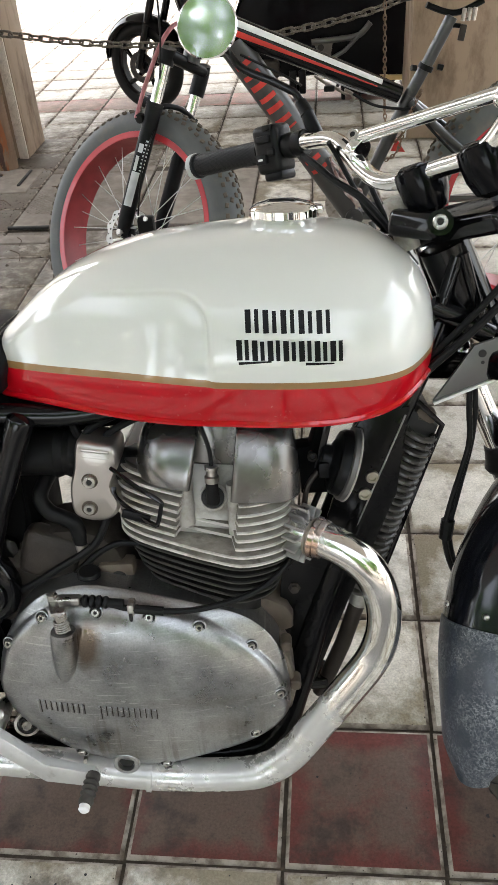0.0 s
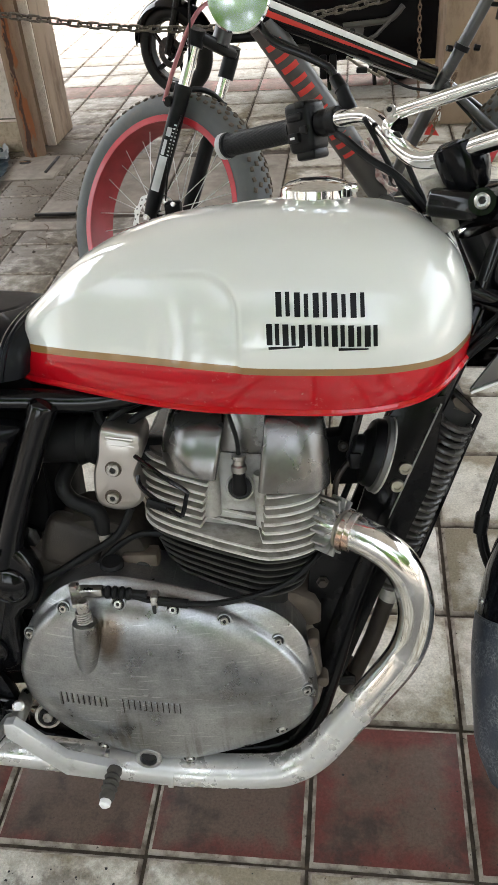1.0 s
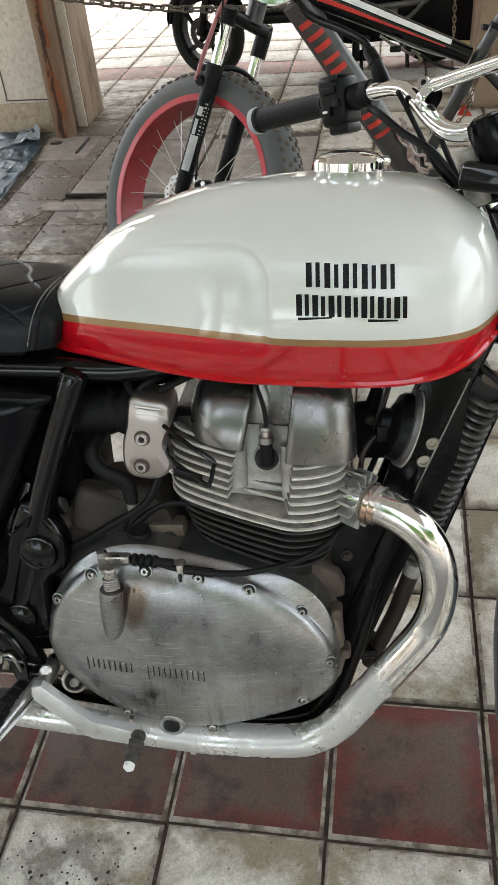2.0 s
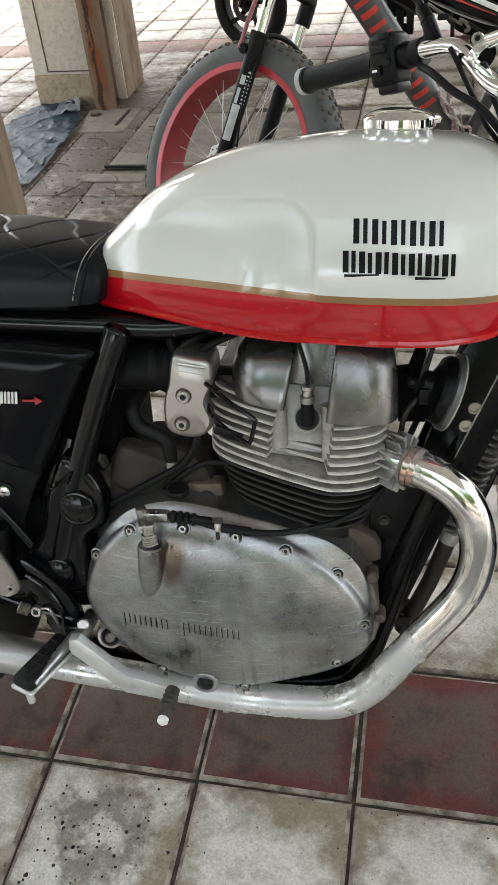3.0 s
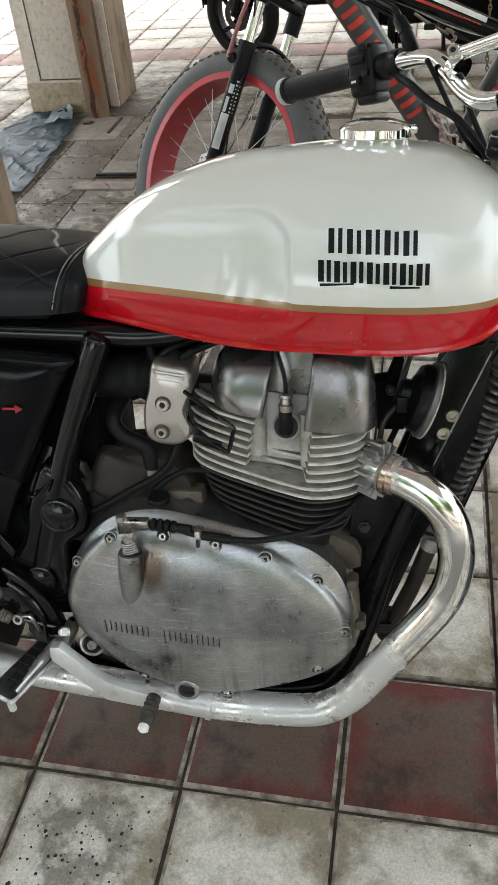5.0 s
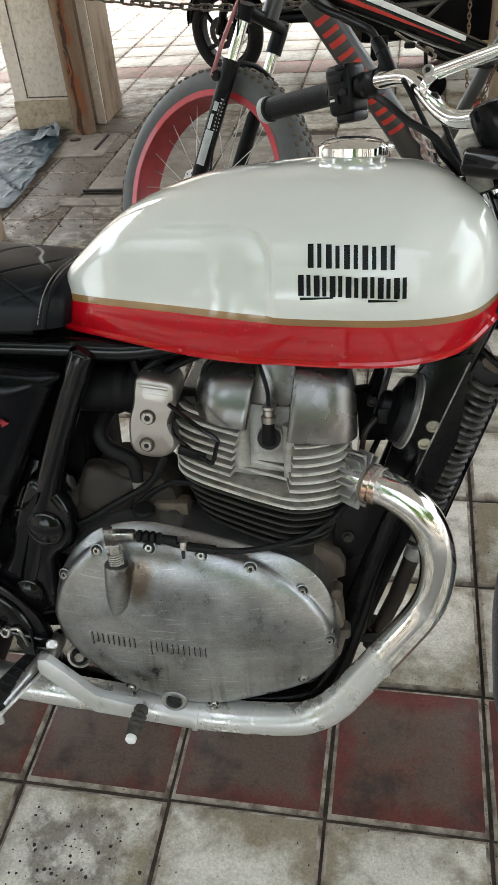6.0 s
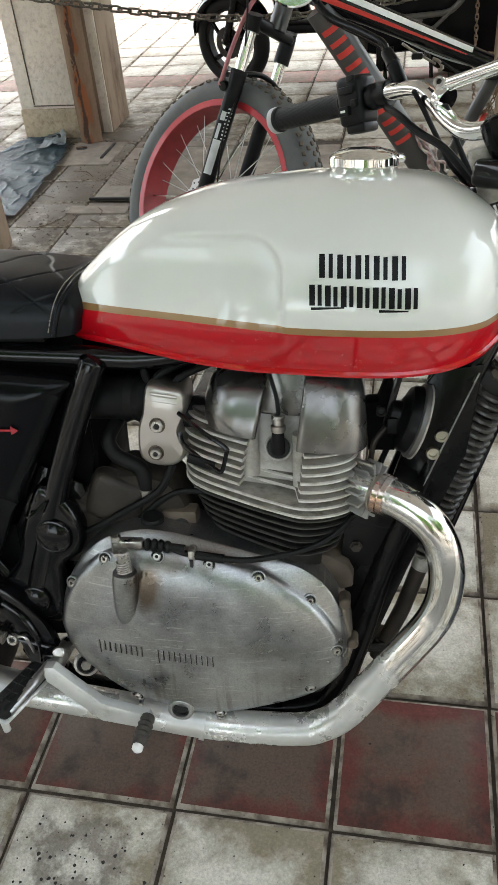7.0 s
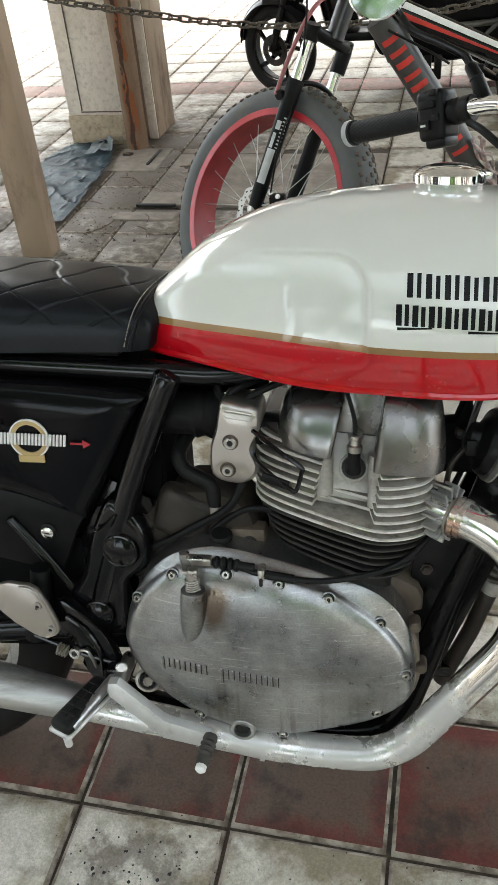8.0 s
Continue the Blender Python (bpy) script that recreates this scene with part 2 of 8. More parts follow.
def scraped(name, lo, hi, stain, rough=0.32, streaks=None, oil=()):
    """Bare metal: cloudy tone, brown stains, hairline scrapes in several directions, running streaks low down."""
    g = Graph(name)
    p = g.local()
    cloud, mid, fine = g.noise(p, 7.0, 3, 0.5), g.noise(p, 30.0, 4, 0.55), g.noise(p, 420.0, 2, 0.5)
    col = g.mix(g.span(g.sum("ADD", cloud, g.sum("MULTIPLY", g.sum("SUBTRACT", mid, 0.5), 0.7)), 0.34, 0.66), lo, hi)
    col = g.mix(g.span(g.noise(p, 9.7, 4, 0.55), 0.50, 0.78, 0.0, 0.2), col, stain)
    marks = None
    for k, (ang, sx, sz, lim) in enumerate(((0.5, 16, 190, 0.65), (-0.45, 14, 220, 0.655), (1.2, 20, 180, 0.66), (0.9, 12, 240, 0.655), (-1.1, 18, 200, 0.66), (0.35, 30, 260, 0.655))):
        s = g.span(g.noise(g.turned(p, (sx, 1.0, sz), (0, ang, 0)), 1.0 + 0.13 * k, 3, 0.5), lim, lim + 0.03)
        s = g.sum("MULTIPLY", s, g.span(g.noise(p, 5.0 + k, 2, 0.5), 0.42, 0.6))
        marks = s if marks is None else g.sum("MAXIMUM", marks, s)
    smear = g.span(g.noise(g.turned(p, (26, 1, 95), (0, 0.06, 0)), 1.0, 5, 0.65), 0.42, 0.66, 0.0, 0.14)
    col = g.mix(g.sum("MULTIPLY", smear, g.span(g.noise(p, 11.0, 3, 0.5), 0.38, 0.58)), col, (0.13, 0.125, 0.118))
    pitting = g.span(g.noise(p, 160.0, 3, 0.6), 0.60, 0.70, 0.0, 0.35)
    col = g.mix(pitting, col, (0.16, 0.15, 0.135))
    col = g.mix(g.sum("MULTIPLY", marks, 0.30), col, (0.78, 0.77, 0.75))
    if streaks:
        z = g.xyz(p)["Z"]
        run = g.span(g.noise(g.turned(p, (110, 1, 5)), 1.0, 4, 0.6), 0.52, 0.66)
        run = g.sum("MULTIPLY", run, g.span(g.sum("ADD", z, g.span(cloud, 0.3, 0.7, -0.03, 0.03)), streaks[0], streaks[1], 0.0, 0.8))
        col = g.mix(run, col, (0.19, 0.175, 0.155))
    for ox, oz, rx, rz, how in oil:
        c = g.xyz(p)
        ex, ez = g.sum("MULTIPLY", g.sum("SUBTRACT", c["X"], ox), 1 / rx), g.sum("MULTIPLY", g.sum("SUBTRACT", c["Z"], oz), 1 / rz)
        far_off = g.sum("ADD", g.sum("SQRT", g.sum("ADD", g.sum("MULTIPLY", ex, ex), g.sum("MULTIPLY", ez, ez))), g.span(mid, 0.3, 0.7, -0.2, 0.2))
        col = g.mix(g.span(far_off, 0.45, 1.1, how, 0.0), col, (0.115, 0.085, 0.06))
    tone = g.n.new("ShaderNodeHueSaturation")
    g.k.new(g.span(fine, 0.3, 0.7, 0.88, 1.1), tone.inputs["Value"])
    g.k.new(col, tone.inputs["Color"])
    h = g.sum("ADD", fine, g.sum("MULTIPLY", marks, -0.5))
    return g.done(tone.outputs[0], g.span(g.sum("ADD", mid, g.sum("MULTIPLY", cloud, 0.5)), 0.5, 1.0, rough - 0.05, rough + 0.07), 0.93, h, 0.12, 0.001)


M = {}
M["cream"] = surf("cream_paint", (0.705, 0.71, 0.665), (0.72, 0.725, 0.68), 3, 0.4, 0.03, coat=1.0, spec=0.02)
M["red"] = surf("red_paint", (0.50, 0.004, 0.012), (0.45, 0.0035, 0.010), 6, 0.3, 0.04, coat=0.8, spec=0.02, dirt=(0.55, 0.25, 0.23), dirt_scale=85, dirt_at=0.715)
M["gold"] = surf("gold_stripe", (0.31, 0.175, 0.062), (0.28, 0.155, 0.055), 20, 0.35, 0.05, coat=0.8)
M["ink"] = surf("black_decal", (0.006, 0.006, 0.006), None, 20, 0.3, 0.05, spec=0.12)
M["chrome"] = surf("chrome", (0.86, 0.86, 0.84), (0.8, 0.8, 0.79), 30, 0.06, 0.04, metal=1.0)
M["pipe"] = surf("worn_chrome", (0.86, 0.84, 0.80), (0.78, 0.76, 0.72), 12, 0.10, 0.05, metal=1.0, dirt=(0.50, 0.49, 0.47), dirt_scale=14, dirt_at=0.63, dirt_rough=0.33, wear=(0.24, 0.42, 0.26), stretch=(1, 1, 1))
M["pipe_dull"] = surf("dull_scuffed_chrome", (0.47, 0.465, 0.45), (0.38, 0.375, 0.36), 18, 0.45, 0.08, metal=0.9, dirt=(0.10, 0.09, 0.08), dirt_scale=13, dirt_at=0.60, dirt_rough=0.6, stretch=(0.25, 1, 1.8))
M["alu"] = scraped("bare_aluminium", (0.285, 0.292, 0.295), (0.475, 0.482, 0.482), (0.20, 0.18, 0.152), 0.33, (0.345, 0.28))
M["alu_cover"] = scraped("scraped_aluminium_cover", (0.235, 0.238, 0.24), (0.385, 0.386, 0.382), (0.22, 0.198, 0.168), 0.30, (0.35, 0.27), ((-0.150, 0.455, 0.022, 0.046, 0.92), (-0.118, 0.492, 0.03, 0.018, 0.6), (-0.07, 0.49, 0.02, 0.014, 0.55), (-0.01, 0.36, 0.09, 0.012, 0.22), (0.02, 0.315, 0.05, 0.02, 0.25)))
M["cast"] = surf("cast_aluminium", (0.50, 0.48, 0.445), (0.40, 0.38, 0.345), 40, 0.45, 0.1, metal=0.3, bump=0.35, bscale=700, dirt=(0.17, 0.135, 0.1), dirt_scale=18, dirt_at=0.6)
M["dome"] = surf("blasted_aluminium", (0.27, 0.268, 0.265), (0.13, 0.118, 0.104), 12, 0.27, 0.07, metal=0.92, bump=0.07, bscale=900, detail=6.0)
M["fin"] = surf("fin_aluminium", (0.74, 0.72, 0.67), (0.62, 0.60, 0.55), 60, 0.42, 0.08, metal=0.4, bump=0.2, bscale=700, dirt=(0.27, 0.22, 0.17), dirt_scale=25, dirt_at=0.62)
# fin tops darker than rims: dust, plus shade put into the colour
M["fin_top"] = surf("dusty_shaded_fin_top", (0.46, 0.43, 0.385), (0.31, 0.28, 0.24), 35, 0.6, 0.1, metal=0.35, bump=0.3, bscale=600, dirt=(0.09, 0.07, 0.052), dirt_scale=16, dirt_at=0.58)
M["barrel_edge"] = surf("worn_black_fin_edge", (0.018, 0.017, 0.016), (0.04, 0.038, 0.034), 50, 0.42, 0.1, bump=0.1, bscale=700)
M["finblack"] = surf("black_fins", (0.012, 0.0115, 0.011), (0.02, 0.019, 0.017), 40, 0.45, 0.1, spec=0.25, dirt=(0.05, 0.043, 0.036), dirt_scale=20, dirt_at=0.66)
M["casing"] = surf("dusty_brown_casing", (0.14, 0.107, 0.08), (0.09, 0.07, 0.052), 20, 0.55, 0.1, metal=0.3, bump=0.3, bscale=500, dirt=(0.065, 0.05, 0.038), dirt_scale=11, dirt_at=0.55)
# grime brown, darkened further to paint the shade between the fins
M["grime"] = surf("grimy_shaded_brown", (0.045, 0.038, 0.031), (0.028, 0.023, 0.019), 40, 0.85, 0.1, bump=0.3, bscale=600, spec=0.2)
M["cast_tan"] = surf("dusty_tan_casting", (0.33, 0.29, 0.24), (0.24, 0.205, 0.165), 22, 0.5, 0.1, metal=0.4, bump=0.3, bscale=500, dirt=(0.12, 0.09, 0.065), dirt_scale=10, dirt_at=0.58)
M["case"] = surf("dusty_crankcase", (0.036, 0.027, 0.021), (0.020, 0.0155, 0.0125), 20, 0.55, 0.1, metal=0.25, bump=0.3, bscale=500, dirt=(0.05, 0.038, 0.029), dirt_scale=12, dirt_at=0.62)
M["ribs"] = surf("dusty_black_ribs", (0.028, 0.026, 0.024), (0.065, 0.058, 0.05), 30, 0.30, 0.1, dirt=(0.1, 0.09, 0.08), dirt_scale=30, dirt_at=0.62)
M["satin"] = surf("satin_steel_cover", (0.50, 0.462, 0.425), (0.43, 0.397, 0.365), 9, 0.32, 0.04, metal=0.9, dirt=(0.42, 0.37, 0.32), dirt_scale=9, dirt_at=0.74, dirt_rough=0.5)
M["pale_alu"] = surf("pale_scuffed_aluminium", (0.66, 0.655, 0.64), (0.55, 0.545, 0.53), 22, 0.4, 0.08, metal=0.55, bump=0.08, bscale=500, dirt=(0.3, 0.28, 0.25), dirt_scale=26, dirt_at=0.66)
M["old_rubber"] = surf("greyed_rubber", (0.042, 0.038, 0.034), (0.07, 0.064, 0.056), 60, 0.7, 0.1, bump=0.2, bscale=500, spec=0.2)
M["steel"] = surf("zinc_steel", (0.5, 0.48, 0.45), (0.4, 0.38, 0.35), 60, 0.35, 0.1, metal=1.0, dirt=(0.2, 0.14, 0.1), dirt_scale=60, dirt_at=0.62)
M["black"] = surf("gloss_black_paint", (0.0028, 0.0028, 0.0034), (0.004, 0.004, 0.0046), 12, 0.11, 0.04, spec=0.34, dirt=(0.016, 0.015, 0.014), dirt_scale=16, dirt_at=0.72, dirt_rough=0.5)
M["road_worn"] = surf("stone_chipped_black_paint", (0.0032, 0.0032, 0.0036), (0.006, 0.0058, 0.0058), 14, 0.14, 0.06, spec=0.16, dirt=(0.20, 0.19, 0.175), dirt_scale=95, dirt_at=0.79, bump=0.1, bscale=260)
M["guard_paint"] = surf("dusty_gloss_black_guard", (0.004, 0.005, 0.0075), (0.006, 0.007, 0.010), 10, 0.10, 0.05, spec=0.6, dirt=(0.10, 0.11, 0.12), dirt_scale=120, dirt_at=0.76, dirt_rough=0.5, bump=0.03, bscale=30)
M["panel"] = surf("gloss_black_panel", (0.0035, 0.0035, 0.0045), (0.005, 0.005, 0.006), 8, 0.09, 0.03, spec=0.13, dirt=(0.022, 0.022, 0.022), dirt_scale=20, dirt_at=0.72, dirt_rough=0.4)
M["plastic"] = surf("black_plastic", (0.004, 0.004, 0.0045), (0.0065, 0.0065, 0.007), 60, 0.36, 0.08, bump=0.1, bscale=900, spec=0.16)
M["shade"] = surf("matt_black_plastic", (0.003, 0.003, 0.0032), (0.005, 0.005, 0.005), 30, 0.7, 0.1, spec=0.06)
M["rubber"] = surf("black_rubber", (0.006, 0.006, 0.0065), (0.010, 0.0098, 0.0095), 50, 0.5, 0.1, bump=0.2, bscale=700, spec=0.18)
g = Graph("knurled_grip_rubber")
pk = g.local()
knurl = g.sum("ADD", g.sum("SINE", g.sum("MULTIPLY", g.sum("ADD", g.xyz(pk)["X"], g.xyz(pk)["Z"]), 3300.0)), g.sum("SINE", g.sum("MULTIPLY", g.sum("SUBTRACT", g.xyz(pk)["X"], g.xyz(pk)["Z"]), 3300.0)))
g.b.inputs["Specular IOR Level"].default_value = 0.16
M["knurl"] = g.done(g.mix(g.span(knurl, -1.5, 1.5), (0.005, 0.005, 0.0055), (0.016, 0.017, 0.019)), 0.42, 0.0, knurl, 0.3, 0.0006)
M["leather"] = surf("black_leatherette", (0.0042, 0.0054, 0.0078), (0.0055, 0.0068, 0.0092), 120, 0.33, 0.015, bump=0.05, bscale=650, spec=0.2)
M["thread"] = surf("pale_thread", (0.45, 0.42, 0.36), None, 200, 0.8)
g = Graph("scratched_dusty_flap")
pl = g.local()
lines = g.span(g.sum("ABSOLUTE", g.sum("SUBTRACT", g.noise(pl, 85.0, 4, 0.6), 0.5)), 0.003, 0.020, 1.0, 0.0)
patch = g.span(g.noise(pl, 17.0, 5, 0.6), 0.42, 0.60, 0.10, 1.0)
dust = g.span(g.noise(pl, 300.0, 3, 0.6), 0.42, 0.65, 0.0, 0.5)
flap_col = g.mix(g.sum("MULTIPLY", g.sum("MAXIMUM", lines, dust), g.sum("MULTIPLY", patch, 0.75)), (0.026, 0.034, 0.048), (0.36, 0.37, 0.385))
M["dusty"] = g.done(flap_col, g.span(patch, 0, 1, 0.25, 0.5), 0.0, lines, 0.15, 0.001)
M["white_paint"] = surf("white_paint", (0.8, 0.8, 0.78), (0.72, 0.71, 0.69), 30, 0.4, 0.1, dirt=(0.4, 0.37, 0.33), dirt_scale=40, dirt_at=0.68)
M["grey_plate"] = surf("grey_headlight_plate", (0.15, 0.145, 0.14), (0.12, 0.115, 0.11), 10, 0.4, 0.08, metal=0.6)
M["bolt"] = surf("bolt_steel", (0.55, 0.53, 0.5), (0.44, 0.42, 0.38), 120, 0.32, 0.1, metal=1.0)
M["brass"] = surf("yellowed_zinc_bolt", (0.44, 0.415, 0.34), (0.34, 0.32, 0.255), 90, 0.38, 0.1, metal=1.0)
# near-black that paints in the shade of holes, sockets and slots
M["hole"] = surf("dark_recess", (0.012, 0.011, 0.01), None, 20, 0.7)
M["heat"] = surf("heat_tinted_chrome", (0.62, 0.42, 0.3), (0.55, 0.5, 0.55), 18, 0.16, 0.06, metal=1.0, dirt=(0.75, 0.72, 0.68), dirt_scale=10, dirt_at=0.55, dirt_rough=0.15)
M["badge_red"] = surf("badge_red", (0.42, 0.02, 0.03), None, 20, 0.35)
M["badge_gold"] = surf("badge_gold", (0.5, 0.36, 0.16), None, 20, 0.35)
M["tile_white"] = tile_paint("worn_pale_tile", (0.62, 0.585, 0.515), (0.53, 0.495, 0.425), (0.215, 0.178, 0.115), (0.125, 0.102, 0.08), (0.30, 0.258, 0.21), False)
M["tile_red"] = tile_paint("worn_red_tile", (0.120, 0.031, 0.025), (0.088, 0.026, 0.020), (0.098, 0.069, 0.053), (0.030, 0.023, 0.019), (0.17, 0.135, 0.105), True)
M["tile_edge"] = surf("chipped_tile_edge", (0.33, 0.29, 0.24), (0.20, 0.165, 0.13), 30, 0.85, 0.1, dirt=(0.07, 0.05, 0.035), dirt_scale=30, dirt_at=0.55)
M["joint"] = surf("dirty_joint", (0.038, 0.028, 0.019), (0.065, 0.048, 0.034), 60, 0.95, 0.04, bump=0.6, bscale=300, dirt=(0.11, 0.085, 0.06), dirt_scale=30, dirt_at=0.62)
M["concrete"] = surf("dirty_concrete", (0.27, 0.235, 0.195), (0.20, 0.17, 0.14), 14, 0.85, 0.08, bump=0.5, bscale=120, dirt=(0.13, 0.1, 0.08), dirt_scale=5, dirt_at=0.54, rand=0.1)


def stucco(name, pale, deep, grit, lumps):
    """Rough thrown plaster: lumps a finger wide, sand grain, brown dirt in the hollows."""
    g = Graph(name)
    p = g.place()
    lump, grain, wide = g.noise(p, 42.0, 5, 0.6), g.noise(p, 210.0, 4, 0.65), g.noise(p, 5.0, 5, 0.6)
    col = g.mix(g.span(g.sum("ADD", wide, g.sum("MULTIPLY", g.sum("SUBTRACT", lump, 0.5), 0.6)), 0.36, 0.64), deep, pale)
    col = g.mix(g.span(g.sum("ADD", lump, g.sum("MULTIPLY", grain, 0.5)), 0.72, 0.55, 0.0, 0.45), col, grit)
    col = g.mix(g.span(grain, 0.60, 0.70, 0.0, 0.3), col, grit)
    h = g.sum("ADD", lump, g.sum("MULTIPLY", grain, 0.35))
    g.b.inputs["Specular IOR Level"].default_value = 0.2
    return g.done(col, 0.88, 0.0, h, lumps, 0.008)


M["plaster"] = stucco("rough_plaster", (0.80, 0.72, 0.64), (0.70, 0.62, 0.545), (0.46, 0.39, 0.33), 1.0)
M["base_plaster"] = stucco("gritty_base_plaster", (0.52, 0.43, 0.32), (0.38, 0.305, 0.22), (0.17, 0.125, 0.085), 1.0)
M["paintwall"] = surf("tan_wall_paint", (0.36, 0.265, 0.188), (0.30, 0.218, 0.153), 5, 0.55, 0.08, bump=0.2, bscale=80, dirt=(0.12, 0.078, 0.05), dirt_scale=6, dirt_at=0.58, stretch=(1, 1, 0.4))
g = Graph("rusty_pipe")
p = g.place()
flake, coarse, rust_fine = g.noise(g.turned(p, (30, 30, 9)), 1.0, 6, 0.68), g.noise(g.turned(p, (16, 16, 3.5)), 1.0, 5, 0.6), g.noise(p, 160.0, 4, 0.6)
run = g.sum("ABSOLUTE", g.sum("ADD", g.sum("SUBTRACT", g.xyz(p)["X"], -1.553), g.span(flake, 0.3, 0.7, -0.020, 0.020)))
col = g.mix(g.span(coarse, 0.35, 0.65), (0.225, 0.15, 0.098), (0.14, 0.088, 0.058))
col = g.mix(g.span(g.sum("ADD", run, g.span(coarse, 0.3, 0.7, 0.022, -0.022)), 0.020, 0.012, 0.0, 0.95), col, (0.23, 0.078, 0.029))
col = g.mix(g.span(g.sum("ADD", run, g.span(flake, 0.3, 0.7, 0.012, -0.012)), 0.012, 0.007, 0.0, 0.95), col, (0.055, 0.032, 0.026))
col = g.mix(g.span(rust_fine, 0.58, 0.66, 0.0, 0.5), col, (0.14, 0.075, 0.045))
g.b.inputs["Specular IOR Level"].default_value = 0.25
M["rust"] = g.done(col, 0.72, 0.0, g.sum("ADD", flake, g.sum("MULTIPLY", rust_fine, 0.4)), 0.5, 0.003)
M["ceil"] = surf("ceiling_paint", (0.5, 0.49, 0.47), None, 4, 0.8)
M["tarp"] = surf("blue_grey_sheet", (0.07, 0.112, 0.138), (0.025, 0.045, 0.06), 7, 0.36, 0.1, spec=0.22, dirt=(0.17, 0.205, 0.215), dirt_scale=11, dirt_at=0.60, dirt_rough=0.45)
M["tarp_pale"] = surf("pale_sheet_fold", (0.5, 0.54, 0.56), (0.4, 0.44, 0.46), 20, 0.45, 0.1)
M["tyre"] = surf("fat_tyre_rubber", (0.080, 0.087, 0.090), (0.105, 0.110, 0.110), 16, 0.6, 0.08, bump=0.12, bscale=300, dirt=(0.16, 0.148, 0.128), dirt_scale=14, dirt_at=0.62)
M["knob"] = surf("muddy_tread", (0.135, 0.108, 0.08), (0.085, 0.07, 0.055), 9, 0.85, 0.08, bump=0.3, bscale=250)
M["rim_red"] = surf("red_rim", (0.52, 0.030, 0.042), (0.46, 0.025, 0.036), 20, 0.34, 0.06, coat=0.3)
# rim red darkened to paint the shadow inside the rim
M["rim_shaded"] = surf("shaded_red_rim_bed", (0.27, 0.018, 0.025), (0.21, 0.016, 0.02), 20, 0.5, 0.06)
M["frame_grey"] = surf("dark_grey_frame", (0.036, 0.036, 0.036), (0.028, 0.028, 0.028), 10, 0.35, 0.08, coat=0.3, dirt=(0.14, 0.12, 0.1), dirt_scale=20, dirt_at=0.68)
M["frame_tube"] = surf("mid_grey_frame_paint", (0.058, 0.056, 0.054), (0.048, 0.047, 0.045), 10, 0.4, 0.08, dirt=(0.14, 0.12, 0.1), dirt_scale=20, dirt_at=0.70)
M["letter_red"] = surf("orange_red_decal", (0.6, 0.045, 0.035), None, 20, 0.4)
M["silver"] = surf("silver_decal", (0.55, 0.56, 0.57), None, 20, 0.4, metal=0.2)
M["pink"] = surf("faded_pink_cable", (0.42, 0.16, 0.17), (0.3, 0.1, 0.11), 60, 0.5)
M["rag"] = surf("faded_rag", (0.55, 0.50, 0.47), (0.30, 0.17, 0.16), 60, 0.9, 0.05, bump=0.5, bscale=300)
M["chain"] = surf("weathered_chain", (0.16, 0.14, 0.115), (0.09, 0.075, 0.06), 80, 0.55, 0.1, metal=0.6, bump=0.3, bscale=300)
M["leaf"] = surf("tree_leaves", (0.085, 0.17, 0.03), (0.12, 0.23, 0.05), 3, 0.5, 0.1)
M["bark"] = surf("bark", (0.13, 0.09, 0.06), (0.08, 0.055, 0.04), 12, 0.9, 0.05, bump=0.8, bscale=40)
M["mirror"] = surf("mirror_glass", (0.92, 0.93, 0.93), None, 5, 0.03, 0.01, metal=1.0)
M["facade"] = surf("house_wall", (0.27, 0.25, 0.22), (0.23, 0.212, 0.186), 1.5, 0.85, 0.05)
M["earth"] = surf("dusty_ground", (0.13, 0.122, 0.112), (0.10, 0.094, 0.086), 0.8, 0.9, 0.05, bump=0.4, bscale=40)


# ---- building tools ----
def finish(bm, name, mats, angle=35):
    for e in bm.edges:
        if len(e.link_faces) == 2:
            e.smooth = e.calc_face_angle(0) < radians(angle)
    for f in bm.faces:
        f.smooth = True
    me = bpy.data.meshes.new(name)
    bm.to_mesh(me)
    bm.free()
    for m in (mats if isinstance(mats, (list, tuple)) else [mats]):
        me.materials.append(m)
    return me


def part(name, bm, material, parent=None, label="", angle=35):
    """One mesh object from a bmesh, under a thing or a part."""
    ob = new(name, finish(bm, name, material, angle))
    ob.parent = parent
    return tagged(ob, label)


def thing(name, m, label, category, group="", kind=""):
    ob = new(name)
    ob.empty_display_size = 0.05
    ob.matrix_world = m
    return tagged(ob, label, category, group, kind)


def spline(pts, n=8, closed=False):
    """A smooth line through the points."""
    P = [Vector(p) for p in pts]
    k = len(P)
    out = []
    for i in range(k if closed else k - 1):
        a, b, c, d = (P[(i + j) % k] if closed else P[min(max(i + j, 0), k - 1)] for j in (-1, 0, 1, 2))
        for s in range(n):
            t = s / n
            out.append(0.5 * ((2 * b) + (c - a) * t + (2 * a - 5 * b + 4 * c - d) * t * t + (3 * b - a - 3 * c + d) * t ** 3))
    if not closed:
        out.append(P[-1])
    return out


